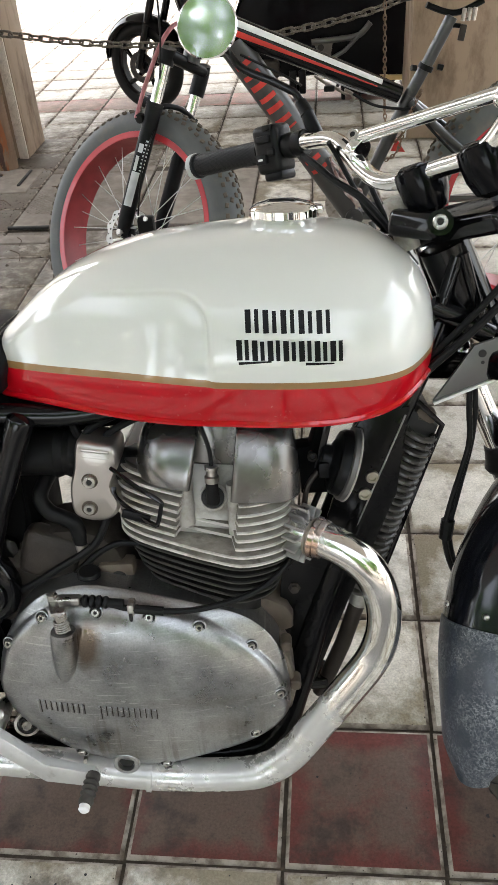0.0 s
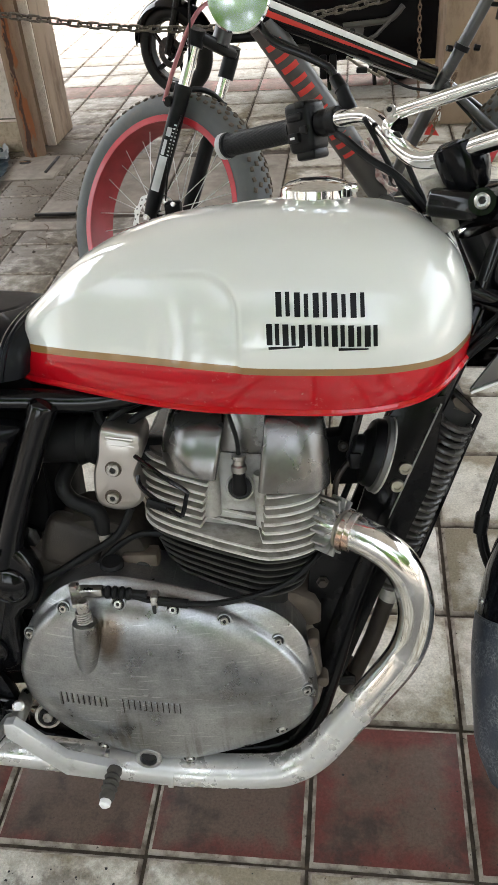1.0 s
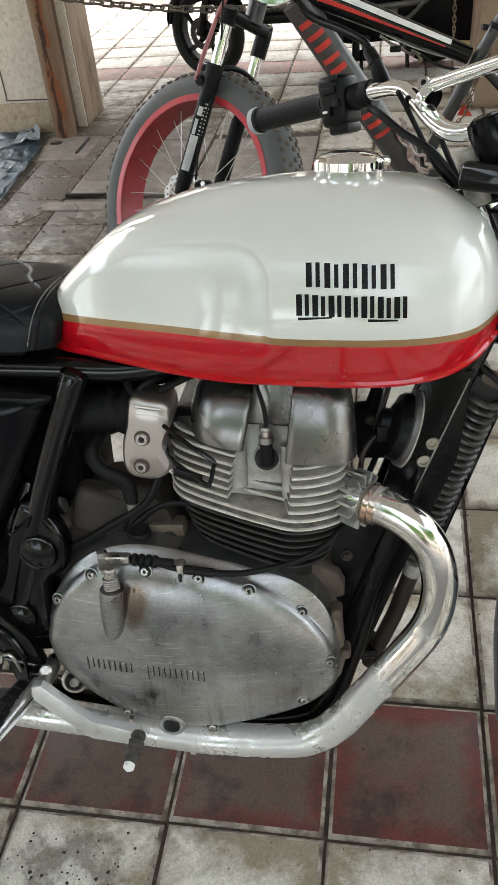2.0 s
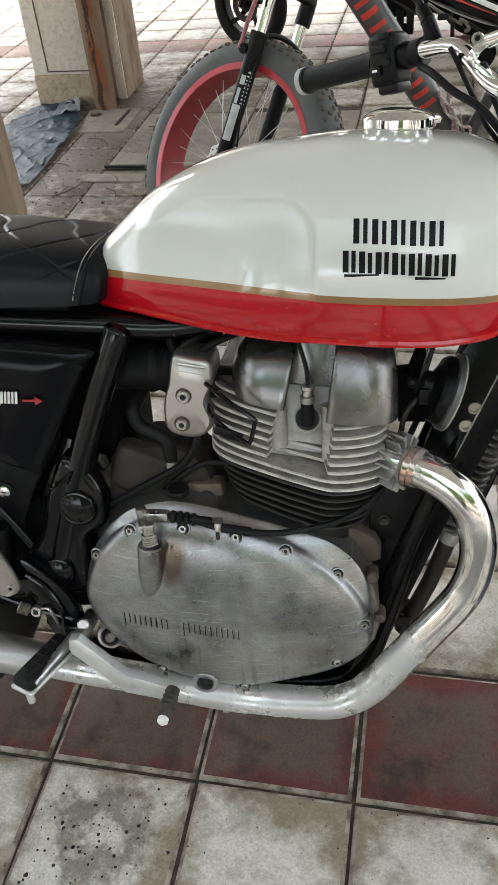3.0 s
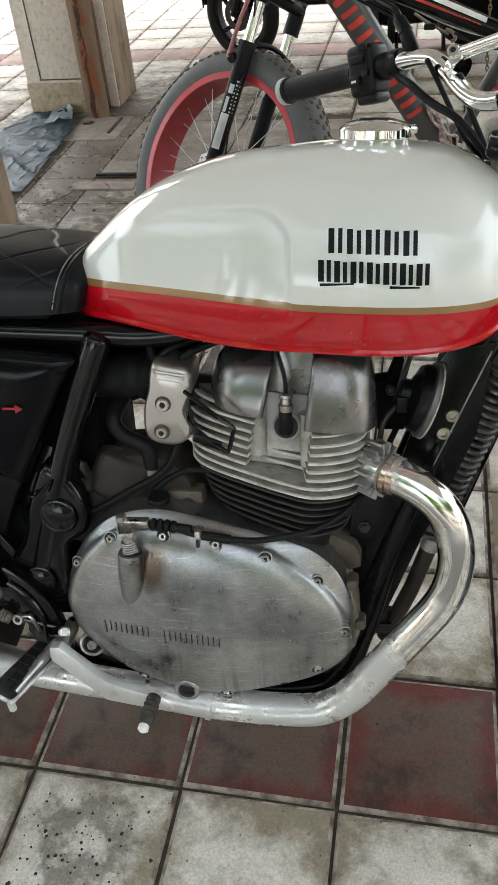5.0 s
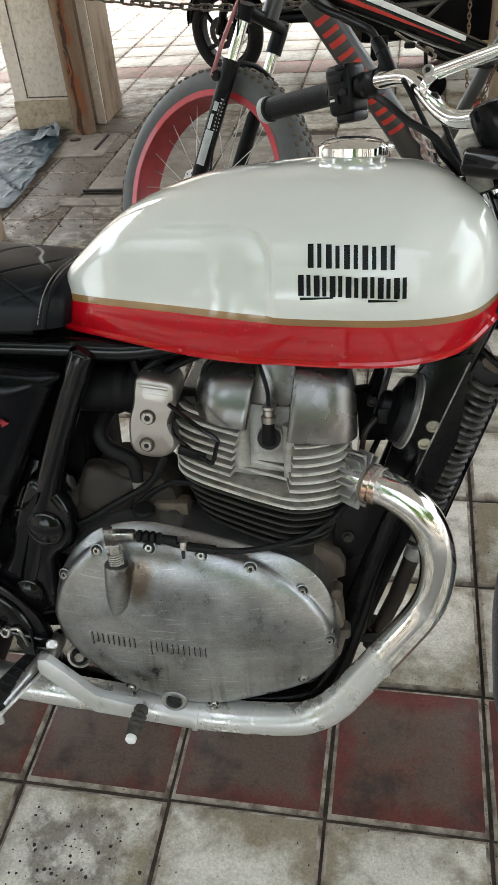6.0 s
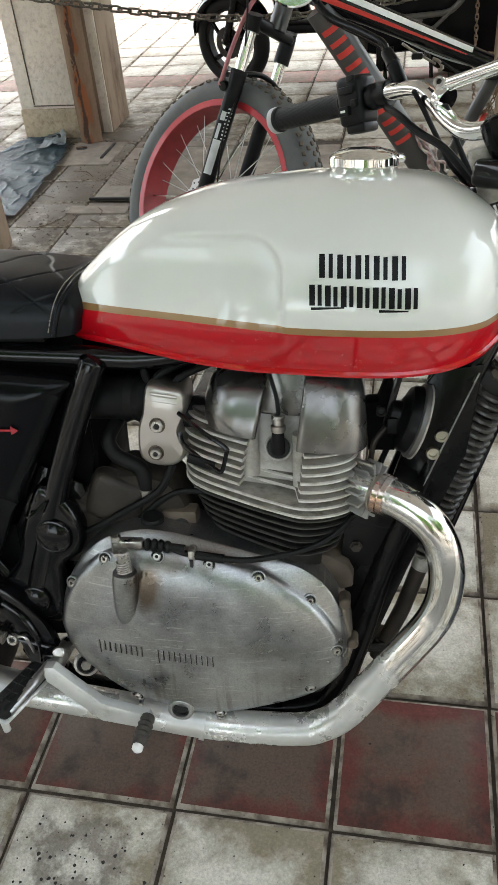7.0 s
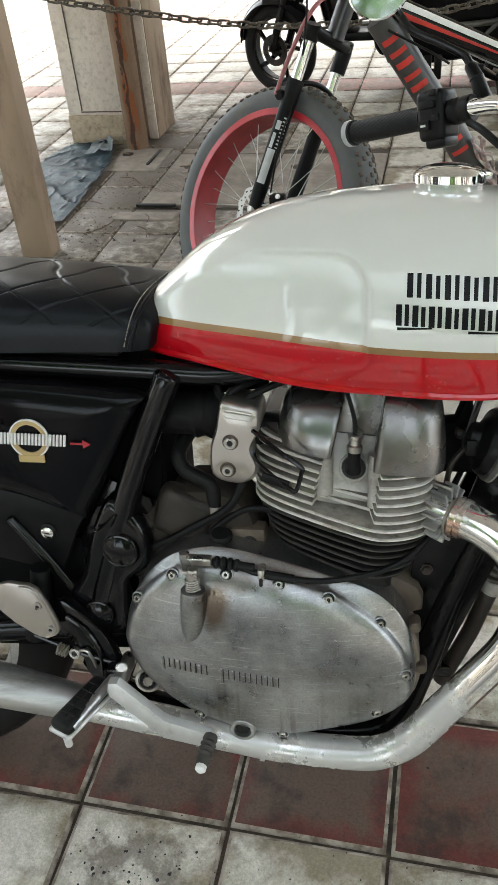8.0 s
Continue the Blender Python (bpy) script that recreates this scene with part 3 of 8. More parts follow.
def sweep(bm, pts, r, seg=12, closed=False, caps=True, flat=1.0, mi=0):
    """A tube along pts; r a number or a list."""
    P = [Vector(p) for p in pts]
    k = len(P)
    rad = r if isinstance(r, (list, tuple)) else [r] * k
    up = None
    rings = []
    for i in range(k):
        a, b = (P[i - 1] if i or closed else P[0]), (P[(i + 1) % k] if i < k - 1 or closed else P[-1])
        t = (b - a).normalized()
        if up is None:
            up = Vector((0, 0, 1)) if abs(t.z) < 0.9 else Vector((1, 0, 0))
        side = t.cross(up).normalized()
        up = side.cross(t).normalized()
        rings.append([bm.verts.new(P[i] + (side * math.cos(q) + up * math.sin(q) * flat) * rad[i]) for q in (2 * math.pi * j / seg for j in range(seg))])
    for i in range(k if closed else k - 1):
        A, B = rings[i], rings[(i + 1) % k]
        for j in range(seg):
            f = bm.faces.new((A[j], A[(j + 1) % seg], B[(j + 1) % seg], B[j]))
            f.material_index = mi
    if caps and not closed:
        bm.faces.new(rings[0][::-1]).material_index = mi
        bm.faces.new(rings[-1]).material_index = mi
    return bm


def tube(pts, r, seg=12, smooth=0, closed=False, caps=True, flat=1.0):
    bm = bmesh.new()
    sweep(bm, spline(pts, smooth, closed) if smooth else pts, r, seg, closed, caps, flat)
    bmesh.ops.recalc_face_normals(bm, faces=bm.faces)
    return bm


def axis_matrix(base, direction):
    return Matrix.Translation(base) @ Vector(direction).to_track_quat("Z", "Y").to_matrix().to_4x4()


def lathe(profile, base=(0, 0, 0), direction=(0, 0, 1), seg=24, bm=None, mi=0, caps=True):
    """A turned body: profile of (radius, height) along direction from base."""
    bm = bm or bmesh.new()
    m = axis_matrix(base, direction)
    rings = []
    for r, h in profile:
        if r < 1e-6:
            rings.append([bm.verts.new(m @ Vector((0, 0, h)))])
        else:
            rings.append([bm.verts.new(m @ Vector((r * math.cos(2 * math.pi * j / seg), r * math.sin(2 * math.pi * j / seg), h))) for j in range(seg)])
    for A, B in zip(rings, rings[1:]):
        for j in range(seg):
            vs = [A[j % len(A)], A[(j + 1) % len(A)], B[(j + 1) % len(B)], B[j % len(B)]]
            vs = list(dict.fromkeys(vs))
            if len(vs) > 2:
                bm.faces.new(vs).material_index = mi
    ring_shaped = (Vector(profile[0]) - Vector(profile[-1])).length < 1e-6
    for R, flip in ((rings[0], True), (rings[-1], False)):
        if len(R) > 2 and caps and not ring_shaped:
            bm.faces.new(R[::-1] if flip else R).material_index = mi
    bmesh.ops.recalc_face_normals(bm, faces=bm.faces)
    return bm


def rbox(center, size, bevel=0.004, rot=None, seg=2, bm=None):
    """A box with rounded edges."""
    out = bm or bmesh.new()
    b = bmesh.new()
    bmesh.ops.create_cube(b, size=1.0)
    bmesh.ops.scale(b, vec=size, verts=b.verts)
    if bevel:
        bmesh.ops.bevel(b, geom=list(b.edges), offset=bevel, segments=seg, affect="EDGES", profile=0.5)
    m = Matrix.Translation(center) @ (rot.to_4x4() if rot else Matrix())
    bmesh.ops.transform(b, matrix=m, verts=b.verts)
    tmp = bpy.data.meshes.new("tmp")
    b.to_mesh(tmp)
    b.free()
    out.from_mesh(tmp)
    bpy.data.meshes.remove(tmp)
    return out


def prism(outline, y0, y1, bevel=0.003, smooth=0, seg=2, bm=None):
    """An outline in (x, z) made thick from y0 to y1, with rounded rims."""
    out = bm or bmesh.new()
    b = bmesh.new()
    pts = [(p[0], 0, p[1]) for p in outline]
    if smooth:
        pts = [tuple(v) for v in spline(pts, smooth, True)]
    lo = [b.verts.new((p[0], y0, p[2])) for p in pts]
    hi = [b.verts.new((p[0], y1, p[2])) for p in pts]
    b.faces.new(lo)
    b.faces.new(hi[::-1])
    n = len(pts)
    for i in range(n):
        b.faces.new((lo[i], hi[i], hi[(i + 1) % n], lo[(i + 1) % n]))
    bmesh.ops.recalc_face_normals(b, faces=b.faces)
    if bevel:
        rim = [e for e in b.edges if any(len(f.verts) > 4 or n == 4 for f in e.link_faces)]
        rim = [e for e in rim if abs(e.verts[0].co.y - e.verts[1].co.y) < 1e-6]
        bmesh.ops.bevel(b, geom=rim, offset=bevel, segments=seg, affect="EDGES", profile=0.5)
    tmp = bpy.data.meshes.new("tmp")
    b.to_mesh(tmp)
    b.free()
    out.from_mesh(tmp)
    bpy.data.meshes.remove(tmp)
    return out


def loft(rings, close=True, caps=True, bm=None, mats=None):
    """Skin over rings of equal counts."""
    bm = bm or bmesh.new()
    V = [[bm.verts.new(p) for p in r] for r in rings]
    n = len(V[0])
    for i in range(len(V) - 1):
        for j in range(n if close else n - 1):
            f = bm.faces.new((V[i][j], V[i][(j + 1) % n], V[i + 1][(j + 1) % n], V[i + 1][j]))
            if mats:
                f.material_index = mats(i, j)
    if caps:
        bm.faces.new(V[0][::-1])
        bm.faces.new(V[-1])
    bmesh.ops.recalc_face_normals(bm, faces=bm.faces)
    return bm


def ease(v, a, b):
    t = min(max((v - a) / (b - a), 0.0), 1.0)
    return t * t * (3 - 2 * t)


def table(x, xs, ys):
    """A smooth curve through the given stations."""
    n = len(xs)
    x = min(max(x, xs[0]), xs[-1])
    i = 0
    while i < n - 2 and x > xs[i + 1]:
        i += 1
    h = xs[i + 1] - xs[i]
    t = (x - xs[i]) / h

    def slope(k):
        if k == 0:
            return (ys[1] - ys[0]) / (xs[1] - xs[0])
        if k == n - 1:
            return (ys[-1] - ys[-2]) / (xs[-1] - xs[-2])
        return (ys[k + 1] - ys[k - 1]) / (xs[k + 1] - xs[k - 1])

    return (2 * t ** 3 - 3 * t ** 2 + 1) * ys[i] + (t ** 3 - 2 * t ** 2 + t) * h * slope(i) + (3 * t ** 2 - 2 * t ** 3) * ys[i + 1] + (t ** 3 - t ** 2) * h * slope(i + 1)


def hexbolt(parent, at, direction, r=0.006, h=0.004, name="bolt", mat="bolt", socket=True):
    """A round-headed socket bolt: head, and a dark six-sided socket."""
    head = part(name, lathe([(r * 0.55, -0.002), (r, -0.001), (r, h * 0.7), (r * 0.86, h), (r * 0.5, h), (r * 0.46, h * 0.45), (0, h * 0.45)], at, direction, 14), M[mat], parent)
    part("socket", lathe([(0, h * 0.40), (r * 0.5, h * 0.40), (r * 0.5, h * 0.62), (0, h * 0.62)], at, direction, 6), M["hole"], head)
    return head


# ---- the place: ground, pillars, ceiling, distance ----
def plain(name, bm, material, label, category, kind="structure"):
    return tagged(part(name, bm, material), label, category, "", kind)


T = 0.26
bm = bmesh.new()
bmesh.ops.create_grid(bm, x_segments=2, y_segments=2, size=60)
bmesh.ops.translate(bm, vec=(0, 0, -0.014), verts=bm.verts)
ground = plain("ground", bm, M["earth"], "dusty grey ground reaching away on all sides", "ground")
floor = plain("floor", rbox((0.0, 4.0, -0.016), (16.0, 10.2, 0.016), 0.0), M["joint"], "floor of square pale and red tiles with dirty joints", "floor")

# plaster pillar with a sunken panel, a rusty pipe and a painted side
bm = rbox((-1.755, 3.68, 1.4), (0.37, 0.40, 2.8), 0.008)
pillar = plain("pillar_1", bm, M["plaster"], "rough plastered pillar with a sunken panel line", "pillar")
bm = bmesh.new()
for c, s in (((-1.86, 3.4785, 1.45), (0.005, 0.006, 2.56)), ((-1.73, 3.4785, 0.165), (0.27, 0.006, 0.005))):
    rbox(c, s, 0.0, bm=bm)
# proud dark strips paint the shade of the sunken panel line
part("groove", bm, M["casing"], pillar)
part("base_band", rbox((-1.755, 3.4785, 0.075), (0.374, 0.012, 0.15), 0.004), M["base_plaster"], pillar)
part("painted_side", rbox((-1.530, 3.710, 1.4), (0.09, 0.285, 2.8), 0.006), M["paintwall"], pillar)
part("corner_bead", rbox((-1.513, 3.561, 1.4), (0.048, 0.012, 2.8), 0.003), M["plaster"], pillar)
rusty = tagged(part("drain_pipe", tube([(-1.558, 3.420, -0.01), (-1.560, 3.420, 0.8), (-1.558, 3.420, 2.8)], 0.055, 24), M["rust"]), "rusty brown iron pipe standing before the plastered pillar", "pipe")
part("clamp", lathe([(0.056, 0), (0.063, 0.0), (0.063, 0.04), (0.056, 0.04)], (-1.560, 3.420, 1.35), (0, 0, 1), 20), M["rust"], rusty)
plain("pillar_2", rbox((-1.535, 2.135, 1.4), (0.13, 0.085, 2.8), 0.008), M["paintwall"], "slim tan painted post", "post")
pillar3 = plain("pillar_3", rbox((0.70, 3.86, 1.4), (0.47, 0.42, 2.8), 0.012), M["paintwall"], "tan painted square pillar behind the bicycle", "pillar")
part("pilaster", rbox((0.99, 3.84, 1.4), (0.1, 0.36, 2.8), 0.01), M["plaster"], pillar3)
# slab out of view; its edges are set to hold back sun and sky
ceiling = plain("ceiling", rbox((-0.35, 3.2, 2.92), (6.5, 8.8, 0.24), 0.0), M["ceil"], "plain painted concrete slab, out of view, shading the parking place", "ceiling")


# ---- the motorcycle: x ahead, y to its far side, z up, leaning on its stand ----
moto = thing("motorcycle", pose(-0.10, 0.12, 0.0, -14.0, 0, 4.0), "cream and red classic twin-cylinder motorcycle leaning on its stand", "motorcycle")

# tank: sections along x; the side goes red, gold stripe, cream; the knee recess is pressed into the rear half
TX = [-0.262, -0.25, -0.23, -0.20, -0.15, -0.08, 0.0, 0.10, 0.19, 0.245, 0.280, 0.306, 0.320]
TW = [0.030, 0.058, 0.083, 0.106, 0.132, 0.154, 0.170, 0.182, 0.182, 0.166, 0.137, 0.090, 0.040]
ZX = [-0.262, -0.245, -0.207, -0.172, -0.13, -0.09, -0.045, 0.007, 0.088, 0.176, 0.234, 0.275, 0.297, 0.311, 0.320]
ZT = [0.816, 0.840, 0.876, 0.905, 0.929, 0.944, 0.955, 0.961, 0.966, 0.962, 0.953, 0.930, 0.908, 0.880, 0.850]
BX = [-0.262, -0.244, -0.183, -0.128, -0.077, -0.01, 0.06, 0.125, 0.175, 0.21, 0.241, 0.269, 0.295, 0.320]
BZ = [0.781, 0.779, 0.778, 0.772, 0.7645, 0.757, 0.7545, 0.752, 0.752, 0.7545, 0.759, 0.768, 0.782, 0.792]
GX = [-0.262, -0.224, -0.141, -0.07, -0.003, 0.036, 0.061, 0.122, 0.18, 0.235, 0.272, 0.295, 0.320]
GZ = [0.8245, 0.825, 0.825, 0.8220, 0.8167, 0.8142, 0.8128, 0.811, 0.8098, 0.8092, 0.8105, 0.816, 0.822]


def tank_half(x):
    return table(x, TX, TW)


def tank_point(x, k, side):
    """A point of the tank's skin: k from the seam (0) to the crown (1)."""
    zb, zt, w = table(x, BX, BZ), table(x, ZX, ZT), tank_half(x)
    n = 2.9
    y = w * (1 - min(k, 1.0) ** n) ** (1 / n)
    # knee recess pressed into the rear half: rounded upper front corner, sharp rim, flatter floor
    z = zb + (zt - zb) * k
    R, x_rim, z_rim = 0.045, 0.046, 0.916
    qx, qz = x - (x_rim - R), z - (z_rim - R)
    inside = R - math.hypot(max(qx, 0.0), max(qz, 0.0)) - min(max(qx, qz), 0.0)
    low = (z - 0.783) - 0.6 * max(x, 0.0)
    press = ease(inside, 0.0, 0.010) * ease(low, -0.025, 0.060) * ease(w, 0.05, 0.12)
    near_rim = min(max(inside - 0.004, 0.0), 0.040)
    swell = 0.0068 - 0.26 * (min(near_rim, 0.015) + (max(near_rim - 0.015, 0.0) - max(near_rim - 0.015, 0.0) ** 2 / 0.050))
    panel = w - 0.010 - 0.21 * max(z - 0.805, 0.0) - max(swell, 0.0)
    y += (min(y - 0.002, panel) - y) * press
    y = max(y, 0.0) * (1 - 0.17 * (1 - min(k / 0.42, 1.0)) ** 1.7)
    return Vector((x, side * y, zb + (zt - zb) * k))


def tank_depth(x, z):
    """y of the near skin at a height."""
    zb, zt = table(x, BX, BZ), table(x, ZX, ZT)
    return tank_point(x, (z - zb) / (zt - zb), -1).y


xs = sorted(set(list(np.linspace(-0.262, 0.320, 230)) + [-0.259, -0.256, 0.3165, 0.3185]))
rings, RED, CREAM = [], 7, 60
for x in xs:
    zb, zt = table(x, BX, BZ), table(x, ZX, ZT)
    kg = min((table(x, GX, GZ) - zb) / (zt - zb), 0.62)
    k0 = kg - 0.0085 / (zt - zb)
    ks = [k0 * i / RED for i in range(RED)] + [k0, kg]
    a0 = math.asin(kg)
    ks += [math.sin(a0 + (math.pi / 2 - a0) * i / CREAM) for i in range(1, CREAM + 1)]
    near = [tank_point(x, k, -1) for k in ks]
    far = [tank_point(x, k, 1) for k in ks[:-1]][::-1]
    rings.append(near + far)
ROW = RED + 2 + CREAM


def tank_mat(i, j):
    j = min(j, 2 * (ROW - 1) - 1 - j)
    return 1 if j < RED else 2 if j == RED else 0


bm = loft(rings, close=False, caps=True, mats=tank_mat)
tank = part("fuel_tank", bm, [M["cream"], M["red"], M["gold"]], moto, "cream fuel tank with red lower edge and gold stripe", 50)
bm = bmesh.new()
lip = [tank_point(x, 0.0, -1) + Vector((0, 0.0025, -0.002)) for x in xs[2:-2]]
sweep(bm, lip, 0.0052, 8)
bmesh.ops.recalc_face_normals(bm, faces=bm.faces)
part("seam_lip", bm, M["red"], tank)
part("tank_floor", prism([(x, table(x, BX, BZ) + 0.012) for x in xs[50:-26:6]] + [(0.22, 0.83), (-0.10, 0.83)], -0.06, 0.06, 0.0), M["black"], tank)
part("filler_cap", lathe([(0.047, -0.006), (0.047, 0.0), (0.040, 0.003), (0.0405, 0.010), (0.0435, 0.012), (0.0435, 0.021), (0.041, 0.024), (0.034, 0.0285), (0.02, 0.032), (0, 0.033)], (0.134, 0.004, 0.958), (0.03, 0.0, 1), 40), M["chrome"], tank, "round polished chrome filler cap")
bm = bmesh.new()
for a in (-60, -25, 10, 45):
    q = radians(a - 90)
    rbox((0.134 + 0.0435 * math.cos(q), 0.004 + 0.0435 * math.sin(q), 0.975), (0.007, 0.004, 0.011), 0.001, Matrix.Rotation(q + math.pi / 2, 3, "Z"), 1, bm)
part("cap_grips", bm, M["chrome"], tank)
part("cap_hinge", rbox((0.178, 0.012, 0.976), (0.012, 0.03, 0.009), 0.003), M["chrome"], tank)


# emblem on the tank: plain dark strokes following the skin
def skin_stroke(bm, a, b, w0, w1, n=6):
    """A stroke on the near side of the tank from a to b in (x, z)."""
    a, b = Vector(a), Vector(b)
    d = (b - a).normalized()
    nrm = Vector((-d.y, d.x))
    rows = []
    for i in range(n + 1):
        p, w = a.lerp(b, i / n), w0 + (w1 - w0) * i / n
        row = []
        for s in (-0.5, 0.5):
            q = p + nrm * w * s
            row.append(bm.verts.new((q.x, tank_depth(q.x, q.y) - 0.0012, q.y)))
        rows.append(row)
    for r, s in zip(rows, rows[1:]):
        bm.faces.new((r[0], r[1], s[1], s[0]))


emblem = None
for r, (x0, x1, zt0, h, n) in enumerate(((0.083, 0.182, 0.894, 0.0245, 5), (0.072, 0.194, 0.8625, 0.0225, 7))):
    step = (x1 - x0) / n
    for i in range(n):
        x, zt = x0 + i * step, zt0 - 0.05 * i * step
        for dx, w, cut in ((0.0045, 0.0064, 0.0), (0.0045 + step * 0.48, 0.0046, 0.0015 * (i % 2))):
            bm = bmesh.new()
            skin_stroke(bm, (x + dx, zt - cut), (x + dx, zt - h), w, w)
            part("emblem_bar", bm, M["ink"], tank, "plain black upright bar")
for a, b in (((0.075, 0.8365), (0.112, 0.8375)), ((0.15, 0.8335), (0.182, 0.8325))):
    bm = bmesh.new()
    skin_stroke(bm, a, b, 0.0032, 0.0016)
    part("emblem_bar", bm, M["ink"], tank, "plain black level bar")

# ---- engine ----
RIM = [(-0.288, 0.372), (-0.284, 0.410), (-0.271, 0.446), (-0.249, 0.480), (-0.217, 0.508), (-0.18, 0.522), (-0.139, 0.525), (-0.072, 0.511), (0.008, 0.487), (0.062, 0.465), (0.097, 0.427), (0.114, 0.370), (0.112, 0.304), (0.062, 0.265), (-0.02, 0.236), (-0.07, 0.225), (-0.12, 0.229), (-0.187, 0.25), (-0.235, 0.283), (-0.272, 0.326)]
COVER = [(-0.286, 0.372), (-0.281, 0.407), (-0.267, 0.440), (-0.244, 0.471), (-0.213, 0.496), (-0.178, 0.508), (-0.139, 0.512), (-0.072, 0.502), (0.000, 0.476), (0.058, 0.437), (0.094, 0.394), (0.110, 0.346), (0.107, 0.306), (0.061, 0.268), (-0.02, 0.239), (-0.07, 0.228), (-0.12, 0.232), (-0.186, 0.253), (-0.233, 0.285), (-0.270, 0.327)]
line = [(v.x, v.z) for v in spline([(x, 0, z) for x, z in COVER], 6, True)]
rim_line = [(v.x, v.z) for v in spline([(x, 0, z) for x, z in RIM], 6, True)]
cx, cz = -0.088, 0.372


def cover_ring(y, s):
    return [(cx + (x - cx) * s, y, cz + (z - cz) * s) for x, z in line]


SWELL = ((-0.150, 1.0), (-0.1555, 0.985), (-0.1605, 0.955), (-0.1655, 0.90), (-0.170, 0.83), (-0.1745, 0.72), (-0.1778, 0.58), (-0.1796, 0.40), (-0.1804, 0.2), (-0.1806, 0.05))


def cover_face(x, z):
    """y of the cover's swelling face."""
    a = math.atan2(z - cz, x - cx)
    k = min(range(len(line)), key=lambda i: abs((math.atan2(line[i][1] - cz, line[i][0] - cx) - a + math.pi) % (2 * math.pi) - math.pi))
    s = math.hypot(x - cx, z - cz) / math.hypot(line[k][0] - cx, line[k][1] - cz)
    return table(s, [q for _, q in SWELL[::-1]], [y for y, _ in SWELL[::-1]])


bm = loft([[(x, y, z) for x, z in rim_line] for y in (-0.06, -0.134, -0.1365)] + [[(x0 + (x1 - x0) * f, y, z0 + (z1 - z0) * f) for (x0, z0), (x1, z1) in zip(rim_line, line)] for f, y in ((0.12, -0.1390), (0.45, -0.1425), (0.80, -0.1462), (0.95, -0.1485))] + [cover_ring(y, s) for y, s in SWELL])
cover = part("clutch_cover", bm, M["alu_cover"], moto, "scratched bare aluminium engine side cover", 24)
for x, z in ((-0.262, 0.447), (-0.208, 0.492), (-0.134, 0.501), (-0.065, 0.49), (-0.001, 0.469), (0.066, 0.428), (0.102, 0.353), (0.066, 0.292), (-0.066, 0.237), (-0.185, 0.262)):
    out = Vector((x - cx, 0, (z - cz) * 1.3)).normalized()
    face = (Vector((0, -1, 0)) + out * 0.35).normalized()
    at = Vector((x, cover_face(x, z), z))
    # flat dark disc paints the shade of the bolt's pocket
    part("bolt_pocket", lathe([(0.0085, -0.006), (0.0085, 0.0004), (0.0072, 0.0010), (0.0066, 0.0002), (0, 0.0002)], at, face, 18), M["hole"], cover)
    part("pocket_rim", lathe([(0.0100, -0.004), (0.0098, 0.0008), (0.0086, 0.0014), (0.0080, 0.0006), (0.0080, -0.004), (0.0100, -0.004)], at, face, 18), M["alu"], cover)
    hexbolt(cover, at + face * 0.0004, face, 0.0052, 0.0036)
bm = lathe([(0.019, 0), (0.019, 0.010), (0.0165, 0.012), (0.0125, 0.012), (0.0115, 0.004), (0, 0.004)], (-0.122, -0.160, 0.245), (0, -1, 0), 24)
part("oil_plug", bm, M["alu"], cover)
part("plug_socket", lathe([(0.0115, 0), (0.0115, 0.0055), (0, 0.0055)], (-0.122, -0.1602, 0.245), (0, -1, 0), 6), M["hole"], cover)
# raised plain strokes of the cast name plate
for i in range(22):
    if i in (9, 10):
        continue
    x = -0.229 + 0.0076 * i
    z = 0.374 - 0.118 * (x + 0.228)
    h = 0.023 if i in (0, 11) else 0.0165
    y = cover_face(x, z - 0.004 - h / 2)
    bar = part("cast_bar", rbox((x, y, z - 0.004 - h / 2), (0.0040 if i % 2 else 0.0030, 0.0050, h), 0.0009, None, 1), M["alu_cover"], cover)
    # thin dark strip paints the shadow along the stroke's side
    part("shadow_edge", rbox((x + 0.0026, y + 0.0004, z - 0.0045 - h / 2), (0.0013, 0.0026, h * 0.96), 0.0, None, 1), M["case"], bar)
# clutch release: boss, shaft, spring, arm
part("release_boss", tube([(-0.188, -0.166, 0.396), (-0.183, -0.174, 0.420), (-0.179, -0.180, 0.446), (-0.1755, -0.183, 0.482), (-0.1752, -0.183, 0.487)], [0.009, 0.0145, 0.0168, 0.0170, 0.0158], 24), M["alu_cover"], cover)
part("boss_flank", tube([(-0.168, -0.162, 0.40), (-0.160, -0.163, 0.43), (-0.152, -0.158, 0.475), (-0.150, -0.150, 0.50)], [0.006, 0.015, 0.016, 0.010], 18), M["alu_cover"], cover)
shaft = part("release_shaft", tube([(-0.1755, -0.183, 0.484), (-0.1745, -0.184, 0.516)], 0.0065, 14), M["steel"], cover)
bm = bmesh.new()
sweep(bm, [(-0.1753 + 0.009 * math.cos(q), -0.183 + 0.009 * math.sin(q), 0.487 + 0.0034 * q / 6.283) for q in np.linspace(0, 6.283 * 5, 70)], 0.0014, 6)
part("return_spring", bm, M["steel"], shaft)
part("shaft_head", lathe([(0.008, 0), (0.008, 0.012), (0.006, 0.014), (0, 0.014)], (-0.1748, -0.184, 0.506), (0.07, -0.05, 1), 16), M["bolt"], shaft)
arm = part("release_arm", rbox((-0.185, -0.172, 0.517), (0.013, 0.04, 0.006), 0.002, Matrix.Rotation(0.35, 3, "Z")), M["steel"], cover)
part("arm_nut", lathe([(0.0075, 0), (0.0075, 0.007), (0.004, 0.009), (0, 0.009)], (-0.190, -0.158, 0.520), (0, 0, 1), 6), M["steel"], arm)
